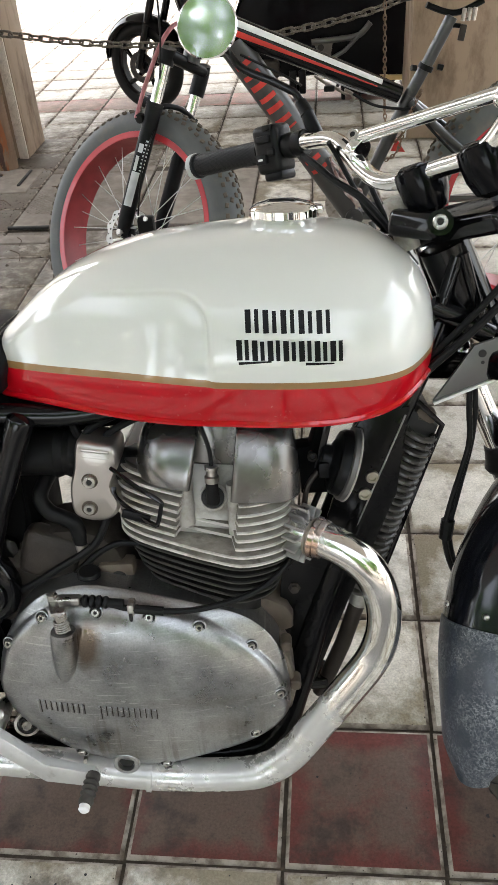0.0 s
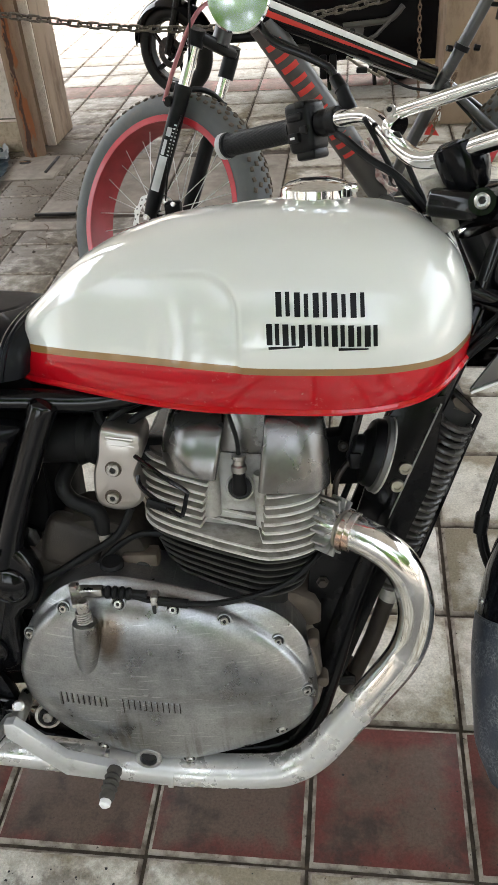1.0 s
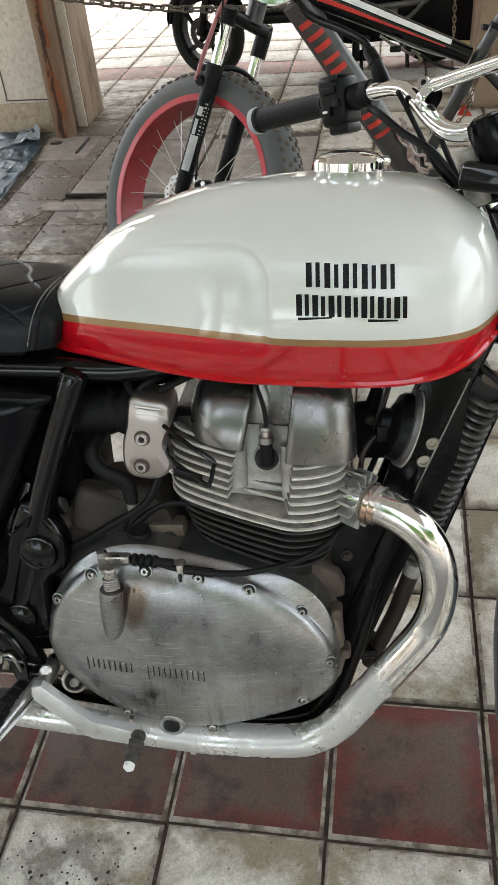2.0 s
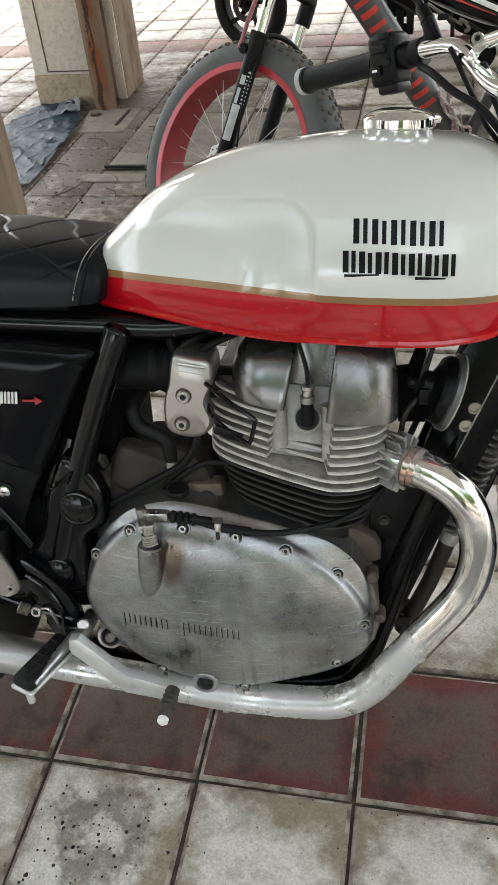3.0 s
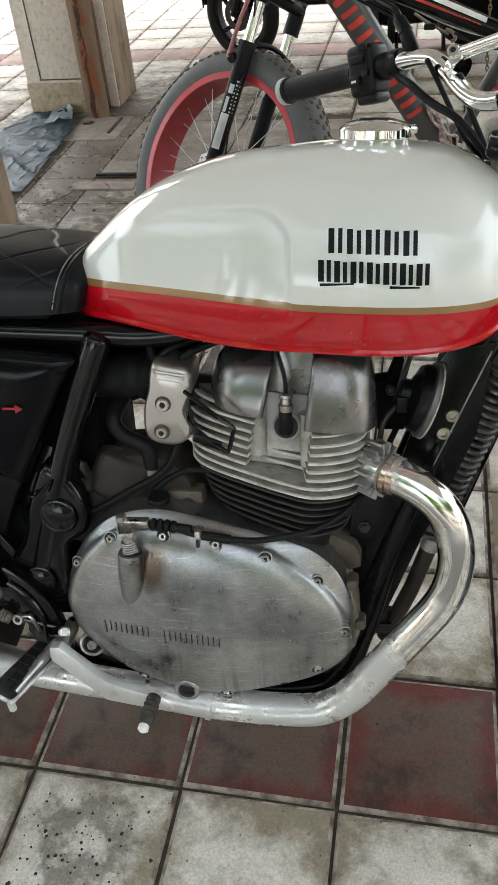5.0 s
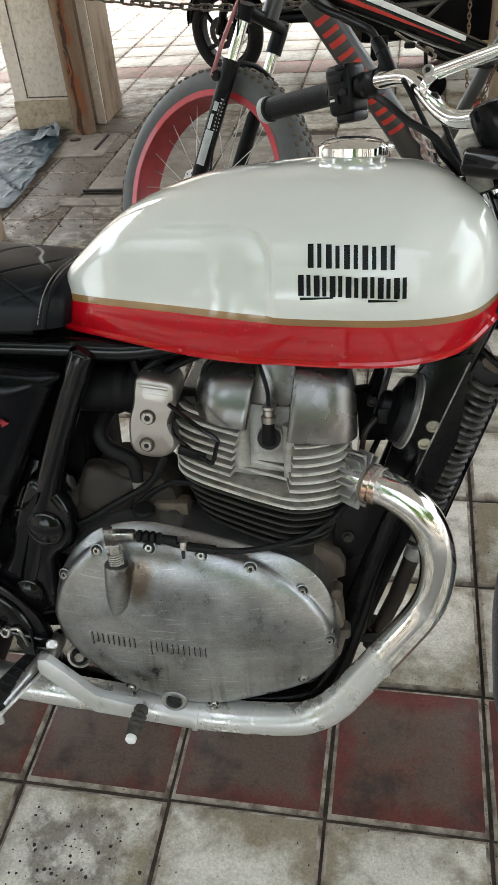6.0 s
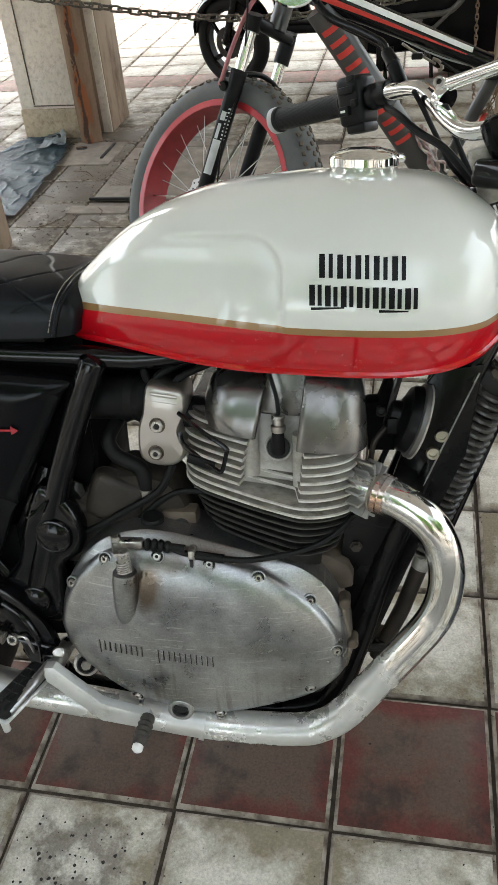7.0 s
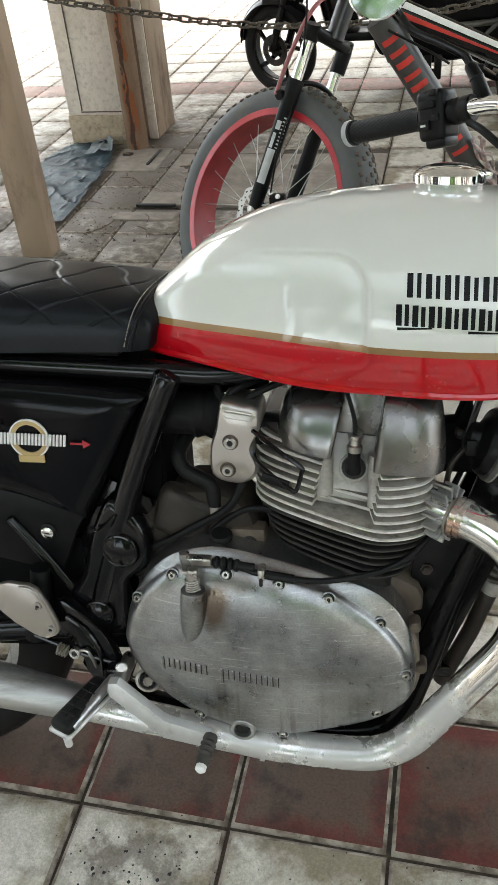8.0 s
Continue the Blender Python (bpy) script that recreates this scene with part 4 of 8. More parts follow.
part("clevis", rbox((-0.170, -0.158, 0.517), (0.034, 0.014, 0.012), 0.003), M["steel"], arm)
CAB = [(-0.155, -0.158, 0.516), (-0.13, -0.158, 0.513), (-0.108, -0.16, 0.508), (-0.093, -0.16, 0.503), (-0.05, -0.162, 0.498), (0.003, -0.162, 0.499), (0.076, -0.15, 0.515), (0.125, -0.12, 0.545), (0.155, -0.05, 0.575), (0.2, 0.0, 0.66)]
part("clutch_cable", tube(CAB, 0.0042, 8, 5), M["rubber"], moto)
part("cable_boot", lathe([(0.005, 0), (0.0085, 0.003), (0.0085, 0.006), (0.0055, 0.009), (0.009, 0.012), (0.009, 0.015), (0.006, 0.018), (0.009, 0.021), (0.009, 0.024), (0.006, 0.027), (0.0085, 0.030), (0.0085, 0.033), (0.006, 0.036), (0.006, 0.055)], (-0.152, -0.158, 0.5155), (1, 0, -0.12), 16), M["rubber"], moto)
stop = part("cable_stop", rbox((-0.088, -0.155, 0.490), (0.010, 0.02, 0.04), 0.003), M["steel"], cover)
part("stop_slot", rbox((-0.088, -0.1665, 0.487), (0.005, 0.003, 0.022), 0.001, None, 1), M["hole"], stop)
part("cable_adjuster", tube([(-0.083, -0.161, 0.502), (-0.045, -0.162, 0.4975)], 0.0062, 10), M["rubber"], moto)

# crankcase behind the cover
case = part("crankcase", prism([(-0.26, 0.42), (-0.24, 0.465), (-0.19, 0.492), (-0.13, 0.494), (-0.07, 0.484), (0.0, 0.468), (0.062, 0.448), (0.104, 0.412), (0.122, 0.36), (0.118, 0.30), (0.06, 0.262), (-0.06, 0.235), (-0.2, 0.26), (-0.26, 0.33)], -0.128, 0.13, 0.006, 2), M["cast_tan"], moto, "dusty tan cast crankcase")
# gearbox top takes the same brown, with its shade put into the colour
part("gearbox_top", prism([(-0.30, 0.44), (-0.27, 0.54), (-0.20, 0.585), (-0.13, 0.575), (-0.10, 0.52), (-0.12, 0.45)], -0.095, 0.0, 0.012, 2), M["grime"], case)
part("starter_bulge", rbox((-0.205, -0.082, 0.545), (0.085, 0.04, 0.075), 0.016, Matrix.Rotation(0.35, 3, "Y"), 3), M["case"], case)
part("starter_foot", rbox((-0.262, -0.086, 0.530), (0.030, 0.03, 0.03), 0.010, Matrix.Rotation(0.6, 3, "Y"), 3), M["case"], case)
hexbolt(case, (-0.180, -0.103, 0.512), (0, -1, 0.2), 0.008, 0.006)
part("case_lug", rbox((-0.115, -0.088, 0.518), (0.05, 0.03, 0.034), 0.006), M["casing"], case)
part("case_flange", prism([(-0.262, 0.44), (-0.246, 0.468), (-0.232, 0.484), (-0.218, 0.4965), (-0.19, 0.508), (-0.168, 0.5125), (-0.145, 0.509), (-0.121, 0.505), (-0.10, 0.507), (-0.082, 0.506), (-0.059, 0.496), (-0.03, 0.490), (0.03, 0.475), (0.06, 0.452), (0.03, 0.42), (-0.12, 0.44)], -0.137, -0.085, 0.004, 3), M["cast"], case)
part("flange_opening", lathe([(0.0, 0), (0.014, 0.0), (0.014, 0.002), (0.0, 0.002)], (-0.113, -0.112, 0.5075), (0.05, -0.1, 1), 18), M["hole"], case)
part("lug_hole", lathe([(0.012, 0), (0.012, 0.004), (0, 0.004)], (-0.112, -0.103, 0.512), (0, -1, 0.25), 16), M["hole"], case)
part("oil_cap", lathe([(0.016, 0), (0.016, 0.009), (0.013, 0.012), (0, 0.012)], (-0.150, -0.112, 0.522), (0.05, -0.2, 1), 18), M["rubber"], case)
for x, z in ((0.055, 0.458), (0.113, 0.412), (0.124, 0.345)):
    part("case_boss", lathe([(0.008, 0), (0.008, 0.022), (0.006, 0.024), (0, 0.024)], (x, -0.112, z), (0, -1, 0), 12), M["casing"], case)
part("case_web", prism([(-0.05, 0.46), (-0.04, 0.48), (0.09, 0.462), (0.125, 0.43), (0.1, 0.40)], -0.09, 0.08, 0.008, 2), M["casing"], case)

# cylinders: black finned barrels, pale finned head, two rounded rocker covers
FIN = [(-0.108, 0.03), (-0.108, -0.055), (-0.098, -0.092), (-0.072, -0.116), (-0.027, -0.138), (0.018, -0.156), (0.062, -0.167), (0.103, -0.150), (0.127, -0.120), (0.134, -0.07), (0.134, 0.03)]
FIN_FAR = [(x, 0.06 - y) for x, y in FIN[::-1]]
fin_line = [(v.x, v.y) for v in spline([(x, y, 0) for x, y in FIN], 14)] + [(v.x, v.y) for v in spline([(x, y, 0) for x, y in FIN_FAR], 6)]


def head_plan(s, sy=None, dx=0.0, notch=0.0, xa=-0.024, xb=0.051, x0=-1.0, x1=1.0):
    """The plan shrunk by s; a notch sets the near edge back between xa and xb."""
    pts = []
    for x, y in fin_line:
        px, py = 0.013 + (x - 0.013) * s + dx, 0.03 + (y - 0.03) * (sy or s)
        if y < 0.03:
            py = min(py + notch * ease(px, xa - 0.003, xa + 0.004) * (1 - ease(px, xb - 0.004, xb + 0.003)), 0.02)
        pts.append((min(max(px, x0), x1), py))
    return pts


def fin_plate(z, s=1.0, th=0.0046, shear=-0.10, **cut):
    """One flat cooling fin with softened edges."""
    rr = []
    for dz, g in ((0, 0.988), (th * 0.3, 1.0), (th * 0.7, 1.0), (th, 0.988)):
        rr.append([(0.013 + (x - 0.013) * g, 0.03 + (y - 0.03) * g, z + dz + shear * (x - 0.013)) for x, y in head_plan(s, **cut)])
    b = loft(rr)
    b.faces.ensure_lookup_table()
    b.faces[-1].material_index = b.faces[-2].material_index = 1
    return b


def head_block(steps, **cut):
    return loft([[(x, y, z - 0.10 * (x - 0.013)) for x, y in head_plan(s, **cut)] for z, s in steps])


barrel = part("cylinder_block", head_block(((0.43, 0.58), (0.503, 0.60), (0.503, 0.60), (0.57, 0.78)), sy=0.80), M["finblack"], moto, "black finned cylinder barrel block")
for i in range(6):
    part("barrel_fin", fin_plate(0.498 + 0.0118 * i, 0.795 + 0.034 * i, 0.0046, sy=0.90 + 0.014 * i), [M["barrel_edge"], M["finblack"]], barrel)
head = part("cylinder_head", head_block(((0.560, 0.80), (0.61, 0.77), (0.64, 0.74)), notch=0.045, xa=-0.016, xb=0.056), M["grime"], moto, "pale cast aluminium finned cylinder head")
for i in range(9):
    z, s = 0.566 + 0.0117 * i, 1.0 - 0.002 * i - (0.02 * (i - 6) if i > 6 else 0.0)
    n = (0.0, 0.0, 0.032, 0.038)[i] if i < 4 else 0.075
    a, b = -0.026 + 0.0026 * i, 0.050 + 0.0014 * i
    if i < 4:
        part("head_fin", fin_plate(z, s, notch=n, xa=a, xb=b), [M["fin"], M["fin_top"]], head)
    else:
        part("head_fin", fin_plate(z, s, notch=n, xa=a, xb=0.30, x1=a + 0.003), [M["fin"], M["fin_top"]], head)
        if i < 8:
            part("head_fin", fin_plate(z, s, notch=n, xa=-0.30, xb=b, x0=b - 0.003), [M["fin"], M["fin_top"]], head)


def lobe(x_in, x_out, z0, z1, y0, slope, r_out, lean, deep, inset):
    """A rocker cover: level plans from the rim up, the nose curving back to a flat roof; sharp on the plug's side, round on the outer one."""
    rr = []
    side = 1 if x_out > x_in else -1
    xc, h, back = (x_in + x_out) / 2, z1 - z0, 0.20
    for i in range(19):
        v, c = math.sin(math.pi / 2 * i / 18), math.cos(math.pi / 2 * i / 18)
        xi, xo = x_in + lean * h * v, x_out - side * inset * (1 - c)
        yf = y0 + deep * (1 - c)
        ring = [(xi, back)]
        for q in np.linspace(0, math.pi / 2, 5):
            ring.append((xi + side * 0.006 * (1 - math.cos(q)), yf + 0.006 * (1 - math.sin(q))))
        for q in np.linspace(0, 1, 8)[1:-1]:
            ring.append((xi + side * 0.006 + (xo - side * r_out - xi - side * 0.006) * q, yf))
        for q in np.linspace(0, math.pi / 2, 13):
            ring.append((xo - side * r_out * (1 - math.sin(q)), yf + r_out * (1 - math.cos(q))))
        ring.append((xo, back))
        rr.append([(x, y + slope * (x - xc), z0 + h * v - 0.10 * (x - xc)) for x, y in ring])
    return loft(rr, close=True)


rock = part("rocker_cover", lobe(0.001, -0.073, 0.664, 0.748, -0.134, -0.22, 0.046, 0.20, 0.075, 0.045), M["dome"], moto, "rounded blasted aluminium rocker cover", 40)
rock2 = part("rocker_cover", lobe(0.053, 0.140, 0.652, 0.750, -0.164, 0.10, 0.038, 0.13, 0.055, 0.016), M["dome"], moto, "rounded blasted aluminium rocker cover", 40)
hexbolt(rock2, (0.088, -0.118, 0.7475), (0, -0.3, 1), 0.009, 0.006)
part("cover_rim", fin_plate(0.6545, 0.945, 0.009, notch=0.075, xa=-0.30, xb=0.058, x0=0.055), [M["dome"], M["dome"]], rock2)
part("cover_rim", fin_plate(0.664, 0.90, 0.006, notch=0.075, xa=-0.006, xb=0.30, x1=-0.004), [M["dome"], M["dome"]], rock)
part("valley_cover", prism([(-0.012, 0.60), (-0.012, 0.735), (0.07, 0.735), (0.07, 0.60)], -0.090, 0.15, 0.010), M["dome"], moto)
bm = loft([[(-0.026, -0.110, 0.588), (0.058, -0.118, 0.580), (0.058, -0.116, 0.606), (-0.026, -0.108, 0.614)], [(-0.016, -0.092, 0.600), (0.058, -0.092, 0.600), (0.058, -0.092, 0.672), (-0.016, -0.092, 0.678)]])
part("valley_slope", bm, M["cast"], head)
for x, y, z0, z1, r in ((-0.010, -0.112, 0.600, 0.672, 0.012), (0.058, -0.128, 0.592, 0.662, 0.012)):
    part("fin_column", tube([(x, y, z0), (x, y + 0.004, z1)], r, 14), M["cast"], head)
well = part("plug_well", lathe([(0.0185, 0), (0.0180, 0.004), (0.0155, 0.005), (0.0145, 0.002), (0, 0.002)], (0.028, -0.118, 0.640), (0.05, -1, 0.5), 24), M["cast"], moto)
part("well_hole", lathe([(0.0145, 0), (0.0145, 0.0062), (0, 0.0062)], (0.028, -0.1185, 0.640), (0.05, -1, 0.5), 20), M["hole"], well)
part("plug_cap", tube([(0.028, -0.125, 0.638), (0.029, -0.132, 0.662), (0.030, -0.130, 0.688)], [0.0095, 0.008, 0.0065], 14), M["rubber"], moto)
part("plug_collar", lathe([(0.0085, 0), (0.0095, 0.003), (0.0095, 0.008), (0.007, 0.010), (0.007, 0.016), (0.009, 0.018), (0.009, 0.022), (0, 0.022)], (0.0295, -0.132, 0.668), (0.03, 0.05, 1), 16), M["steel"], moto)
part("plug_lead", tube([(0.030, -0.130, 0.69), (0.028, -0.124, 0.71), (0.018, -0.112, 0.74), (0.0, -0.08, 0.78)], 0.0028, 10, 5), M["rubber"], moto)

# throttle body side cover and its hoses
tb = part("throttle_cover", loft([[(x * s + (1 - s) * -0.122, y, z * s + (1 - s) * 0.67) for x, z in [(v.x, v.z) for v in spline([(-0.139, 0, 0.724), (-0.115, 0, 0.722), (-0.092, 0, 0.716), (-0.090, 0, 0.690), (-0.102, 0, 0.66), (-0.094, 0, 0.632), (-0.105, 0, 0.614), (-0.13, 0, 0.610), (-0.155, 0, 0.622), (-0.156, 0, 0.66), (-0.147, 0, 0.69)], 4, True)]] for y, s in ((-0.06, 0.97), (-0.108, 1.0), (-0.116, 0.97), (-0.120, 0.88), (-0.1205, 0.4))]), M["satin"], moto, "satin steel throttle body cover", 40)
for x, z in ((-0.128, 0.671), (-0.133, 0.632)):
    # darker disc paints the shade in the satin recess round each bolt
    part("bolt_recess", lathe([(0.0106, -0.001), (0.0106, 0.0004), (0.0098, 0.0006), (0.0092, 0.0002), (0, 0.0002)], (x, -0.1205, z), (0, -1, 0), 22), M["casing"], tb)
hexbolt(tb, (-0.128, -0.121, 0.671), (0, -1, 0), 0.0085, 0.005)
hexbolt(tb, (-0.133, -0.121, 0.632), (0, -1, 0), 0.0075, 0.005)
for z, w in ((0.712, 0.0030), (0.703, 0.0022)):
    part("cover_ridge", tube([(-0.140, -0.112, z + 0.004), (-0.132, -0.1185, z + 0.002), (-0.100, -0.1185, z - 0.003), (-0.093, -0.112, z - 0.004)], w, 10), M["satin"], tb)
part("intake_boot", lathe([(0.03, 0), (0.034, 0.01), (0.03, 0.02), (0.034, 0.03), (0.03, 0.04), (0.032, 0.10), (0.0, 0.10)], (-0.15, -0.06, 0.685), (-1, 0, 0.05), 22), M["rubber"], moto)
part("intake_stub", tube([(-0.12, -0.06, 0.665), (-0.06, -0.05, 0.655)], 0.026, 20), M["rubber"], moto)
for pts, r in (([(-0.136, -0.08, 0.706), (-0.130, -0.09, 0.727), (-0.10, -0.07, 0.738), (-0.05, -0.03, 0.742)], 0.005), ([(-0.112, -0.08, 0.70), (-0.104, -0.09, 0.722), (-0.075, -0.08, 0.735), (-0.02, -0.04, 0.745)], 0.005), ([(-0.146, -0.07, 0.71), (-0.150, -0.07, 0.735), (-0.12, -0.05, 0.752)], 0.006)):
    part("fuel_hose", tube(pts, r, 10, 5), M["rubber"], moto)
part("wire_guard", tube([(-0.098, -0.125, 0.690), (-0.06, -0.15, 0.672), (-0.034, -0.158, 0.657), (-0.034, -0.158, 0.648), (-0.040, -0.157, 0.626), (-0.046, -0.156, 0.624), (-0.07, -0.145, 0.636), (-0.094, -0.13, 0.650), (-0.098, -0.122, 0.662)], 0.0029, 8, 3), M["black"], moto)
part("wire_guard_tab", rbox((-0.068, -0.15, 0.633), (0.036, 0.004, 0.012), 0.0015, Matrix.Rotation(0.35, 3, "Y")), M["plastic"], moto)

# exhaust: header with finned collar, bend, long lower pipe
PIPE = [(0.118, -0.10, 0.585), (0.146, -0.122, 0.583), (0.182, -0.14, 0.576), (0.217, -0.15, 0.552), (0.237, -0.153, 0.516), (0.244, -0.154, 0.466), (0.232, -0.154, 0.410), (0.191, -0.153, 0.345), (0.143, -0.152, 0.277), (0.115, -0.152, 0.2395), (0.084, -0.151, 0.2135), (0.040, -0.15, 0.2005), (-0.079, -0.15, 0.204), (-0.232, -0.15, 0.229), (-0.36, -0.15, 0.250)]
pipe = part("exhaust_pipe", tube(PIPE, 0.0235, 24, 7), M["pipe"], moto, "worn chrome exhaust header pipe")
part("silencer", tube([(-0.352, -0.15, 0.249), (-0.37, -0.15, 0.252), (-0.43, -0.151, 0.264), (-0.55, -0.153, 0.288), (-0.9, -0.158, 0.36)], [0.0225, 0.0262, 0.0300, 0.0355, 0.042], 24), M["pipe_dull"], moto, "dull scuffed chrome silencer")
for a, r in ((0.158, 0.0272), (0.1655, 0.0262)):
    part("heat_ring", tube([(a - 0.003, -0.1285 - (a - 0.158) * 0.5, 0.5812), (a + 0.003, -0.1315 - (a - 0.158) * 0.5, 0.580)], r, 24), M["heat"], pipe)
for x, z0, z1 in ((-0.094, 0.176, 0.236),):
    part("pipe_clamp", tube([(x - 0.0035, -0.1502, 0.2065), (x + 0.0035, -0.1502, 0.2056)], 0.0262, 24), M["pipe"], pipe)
part("clamp_bolt", tube([(-0.094, -0.125, 0.228), (-0.094, -0.14, 0.246)], 0.005, 8), M["bolt"], pipe)
part("pipe_band", tube([(-0.184, -0.15, 0.221), (-0.19, -0.15, 0.222)], 0.0272, 24), M["chrome"], pipe)
part("band_bolt", tube([(-0.187, -0.14, 0.243), (-0.187, -0.142, 0.262)], 0.004, 8), M["bolt"], pipe)
d = Vector((0.036, -0.026, -0.004)).normalized()
collar = part("exhaust_collar", lathe([(0.0, 0), (0.027, 0.0), (0.027, 0.003), (0.0215, 0.006), (0.0215, 0.044), (0.026, 0.046), (0.0265, 0.050), (0.0, 0.050)], (0.116, -0.100, 0.5855), d, 28), M["cast_tan"], pipe, "finned aluminium exhaust collar")
u, v = d.cross(Vector((0, 0, 1))).normalized(), Vector((0, 0, 1))
for i in range(14):
    q = radians(-167 + 360 / 14 * i)
    out = u * math.cos(q) + v * math.sin(q)
    rot = Matrix((d, out, d.cross(out))).transposed()
    part("collar_fin", rbox(Vector((0.116, -0.100, 0.5855)) + d * 0.033 + out * 0.0290, (0.021, 0.017, 0.0040), 0.0012, rot, 2), M["pipe_dull"], collar)
part("collar_stud", tube([(0.118, -0.10, 0.618), (0.15, -0.125, 0.617)], 0.0038, 8), M["bolt"], pipe)

# frame tubes and black bodywork
frame_parts = [
    ("rear_down_tube", [(-0.208, -0.105, 0.752), (-0.235, -0.108, 0.69), (-0.275, -0.112, 0.585), (-0.312, -0.115, 0.47), (-0.335, -0.115, 0.40)], 0.0185, 4),
    ("seat_rail", [(0.10, -0.05, 0.80), (-0.06, -0.08, 0.765), (-0.14, -0.09, 0.752), (-0.236, -0.095, 0.757), (-0.40, -0.10, 0.766), (-0.75, -0.10, 0.78)], 0.0150, 4),
    ("front_down_tube", [(0.30, -0.035, 0.80), (0.262, -0.045, 0.705), (0.212, -0.055, 0.56), (0.160, -0.065, 0.41), (0.128, -0.075, 0.30), (0.095, -0.085, 0.215), (0.04, -0.088, 0.185), (-0.1, -0.088, 0.185), (-0.3, -0.09, 0.215), (-0.36, -0.10, 0.30)], 0.0205, 4),
    ("front_down_tube", [(0.30, 0.035, 0.80), (0.262, 0.055, 0.705), (0.212, 0.065, 0.56), (0.160, 0.075, 0.41), (0.128, 0.085, 0.30), (0.095, 0.09, 0.215), (0.04, 0.09, 0.185), (-0.3, 0.09, 0.215)], 0.0205, 4),
    ("upper_tube", [(0.345, 0.0, 0.80), (0.25, 0.0, 0.80), (0.0, 0.0, 0.79), (-0.25, 0.0, 0.76)], 0.026, 4),
    ("gusset_tube", [(0.34, -0.01, 0.86), (0.30, -0.045, 0.77), (0.27, -0.06, 0.71)], 0.014, 3),
    ("rear_brace", [(-0.45, -0.112, 0.54), (-0.41, -0.114, 0.488), (-0.369, -0.116, 0.43)], 0.009, 3),
]
for n, pts, r, s in frame_parts:
    line_pts = spline(pts, s)
    tip = (line_pts[0] - line_pts[1]).normalized()
    radii = [r * math.sin(math.pi / 2 * (k + 0.3) / 5.3) for k in range(5)] + [r] * len(line_pts)
    ends = [line_pts[0] + tip * r * 0.55 * math.cos(math.pi / 2 * (k + 0.3) / 5.3) for k in range(5)]
    part(n, tube(ends + line_pts, radii, 18), M["road_worn" if n == "front_down_tube" else "black"], moto)
part("engine_plate", prism([(0.285, 0.735), (0.226, 0.725), (0.209, 0.70), (0.188, 0.616), (0.174, 0.568), (0.150, 0.530), (0.112, 0.505), (0.10, 0.37), (0.10, 0.26), (0.135, 0.25), (0.20, 0.43), (0.27, 0.61)], -0.072, -0.064, 0.002), M["road_worn"], moto)
for x, z in ((0.237, 0.638), (0.227, 0.613)):
    part("plate_bolt", lathe([(0.0092, 0), (0.0092, 0.003), (0.0078, 0.005), (0.005, 0.005), (0.0045, 0.002), (0, 0.002)], (x, -0.0725, z), (0, -1, 0), 18), M["brass"], moto)
part("mount_nut", lathe([(0.009, 0), (0.009, 0.002), (0.0062, 0.002), (0.0062, 0.007), (0, 0.007)], (0.128, -0.0735, 0.468), (0, -1, 0), 6), M["case"], moto)
part("stand_tube", tube([(0.225, -0.02, 0.412), (0.20, -0.02, 0.33), (0.162, -0.02, 0.235)], 0.0125, 12), M["case"], moto)
part("stand_collar", tube([(0.228, -0.02, 0.42), (0.222, -0.02, 0.402)], 0.0142, 12), M["cast"], moto)
part("stand_bracket", rbox((0.150, -0.01, 0.262), (0.05, 0.05, 0.02), 0.004), M["black"], moto)
pivot = part("pivot_casting", prism([(-0.300, 0.585), (-0.264, 0.556), (-0.248, 0.515), (-0.256, 0.476), (-0.284, 0.452), (-0.290, 0.375), (-0.356, 0.362), (-0.378, 0.425), (-0.352, 0.462), (-0.330, 0.53)], -0.129, -0.090, 0.014, 3, 4), M["black"], moto, "glossy black frame casting round the swing arm pivot")
for x, z, r in ((-0.288, 0.508, 0.026), (-0.330, 0.402, 0.022)):
    part("pivot_boss", lathe([(r * 1.12, -0.004), (r * 1.06, 0.003), (r * 0.96, 0.007), (r * 0.88, 0.0075), (r * 0.84, 0.0068), (r * 0.6, 0.0095), (r * 0.3, 0.0112), (0, 0.0115)], (x, -0.127, z), (0, -1, 0), 26), M["black"], pivot)
# added black plate behind the casting, so the gap beside it reads dark
part("pivot_backing", prism([(-0.36, 0.34), (-0.36, 0.50), (-0.31, 0.60), (-0.25, 0.57), (-0.235, 0.50), (-0.25, 0.33)], -0.092, -0.080, 0.003), M["black"], pivot)
part("cable_tie", tube([(-0.325, -0.130, 0.543), (-0.316, -0.138, 0.541), (-0.305, -0.138, 0.548), (-0.290, -0.132, 0.562)], 0.0026, 8, 3), M["black"], moto)
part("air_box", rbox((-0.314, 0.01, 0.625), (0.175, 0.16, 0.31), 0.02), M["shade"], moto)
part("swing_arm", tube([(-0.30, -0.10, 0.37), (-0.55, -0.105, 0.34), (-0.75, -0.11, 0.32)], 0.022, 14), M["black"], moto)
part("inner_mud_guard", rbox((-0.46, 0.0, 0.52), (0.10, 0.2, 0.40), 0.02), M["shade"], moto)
part("loom", tube([(-0.16, -0.085, 0.47), (-0.19, -0.10, 0.492), (-0.15, -0.098, 0.54), (-0.11, -0.09, 0.56), (-0.06, -0.09, 0.555)], 0.0048, 8, 5), M["rubber"], moto)
part("loom", tube([(-0.30, -0.10, 0.48), (-0.24, -0.105, 0.505), (-0.19, -0.106, 0.535), (-0.14, -0.10, 0.565), (-0.12, -0.09, 0.60)], 0.0055, 8, 5), M["rubber"], moto)
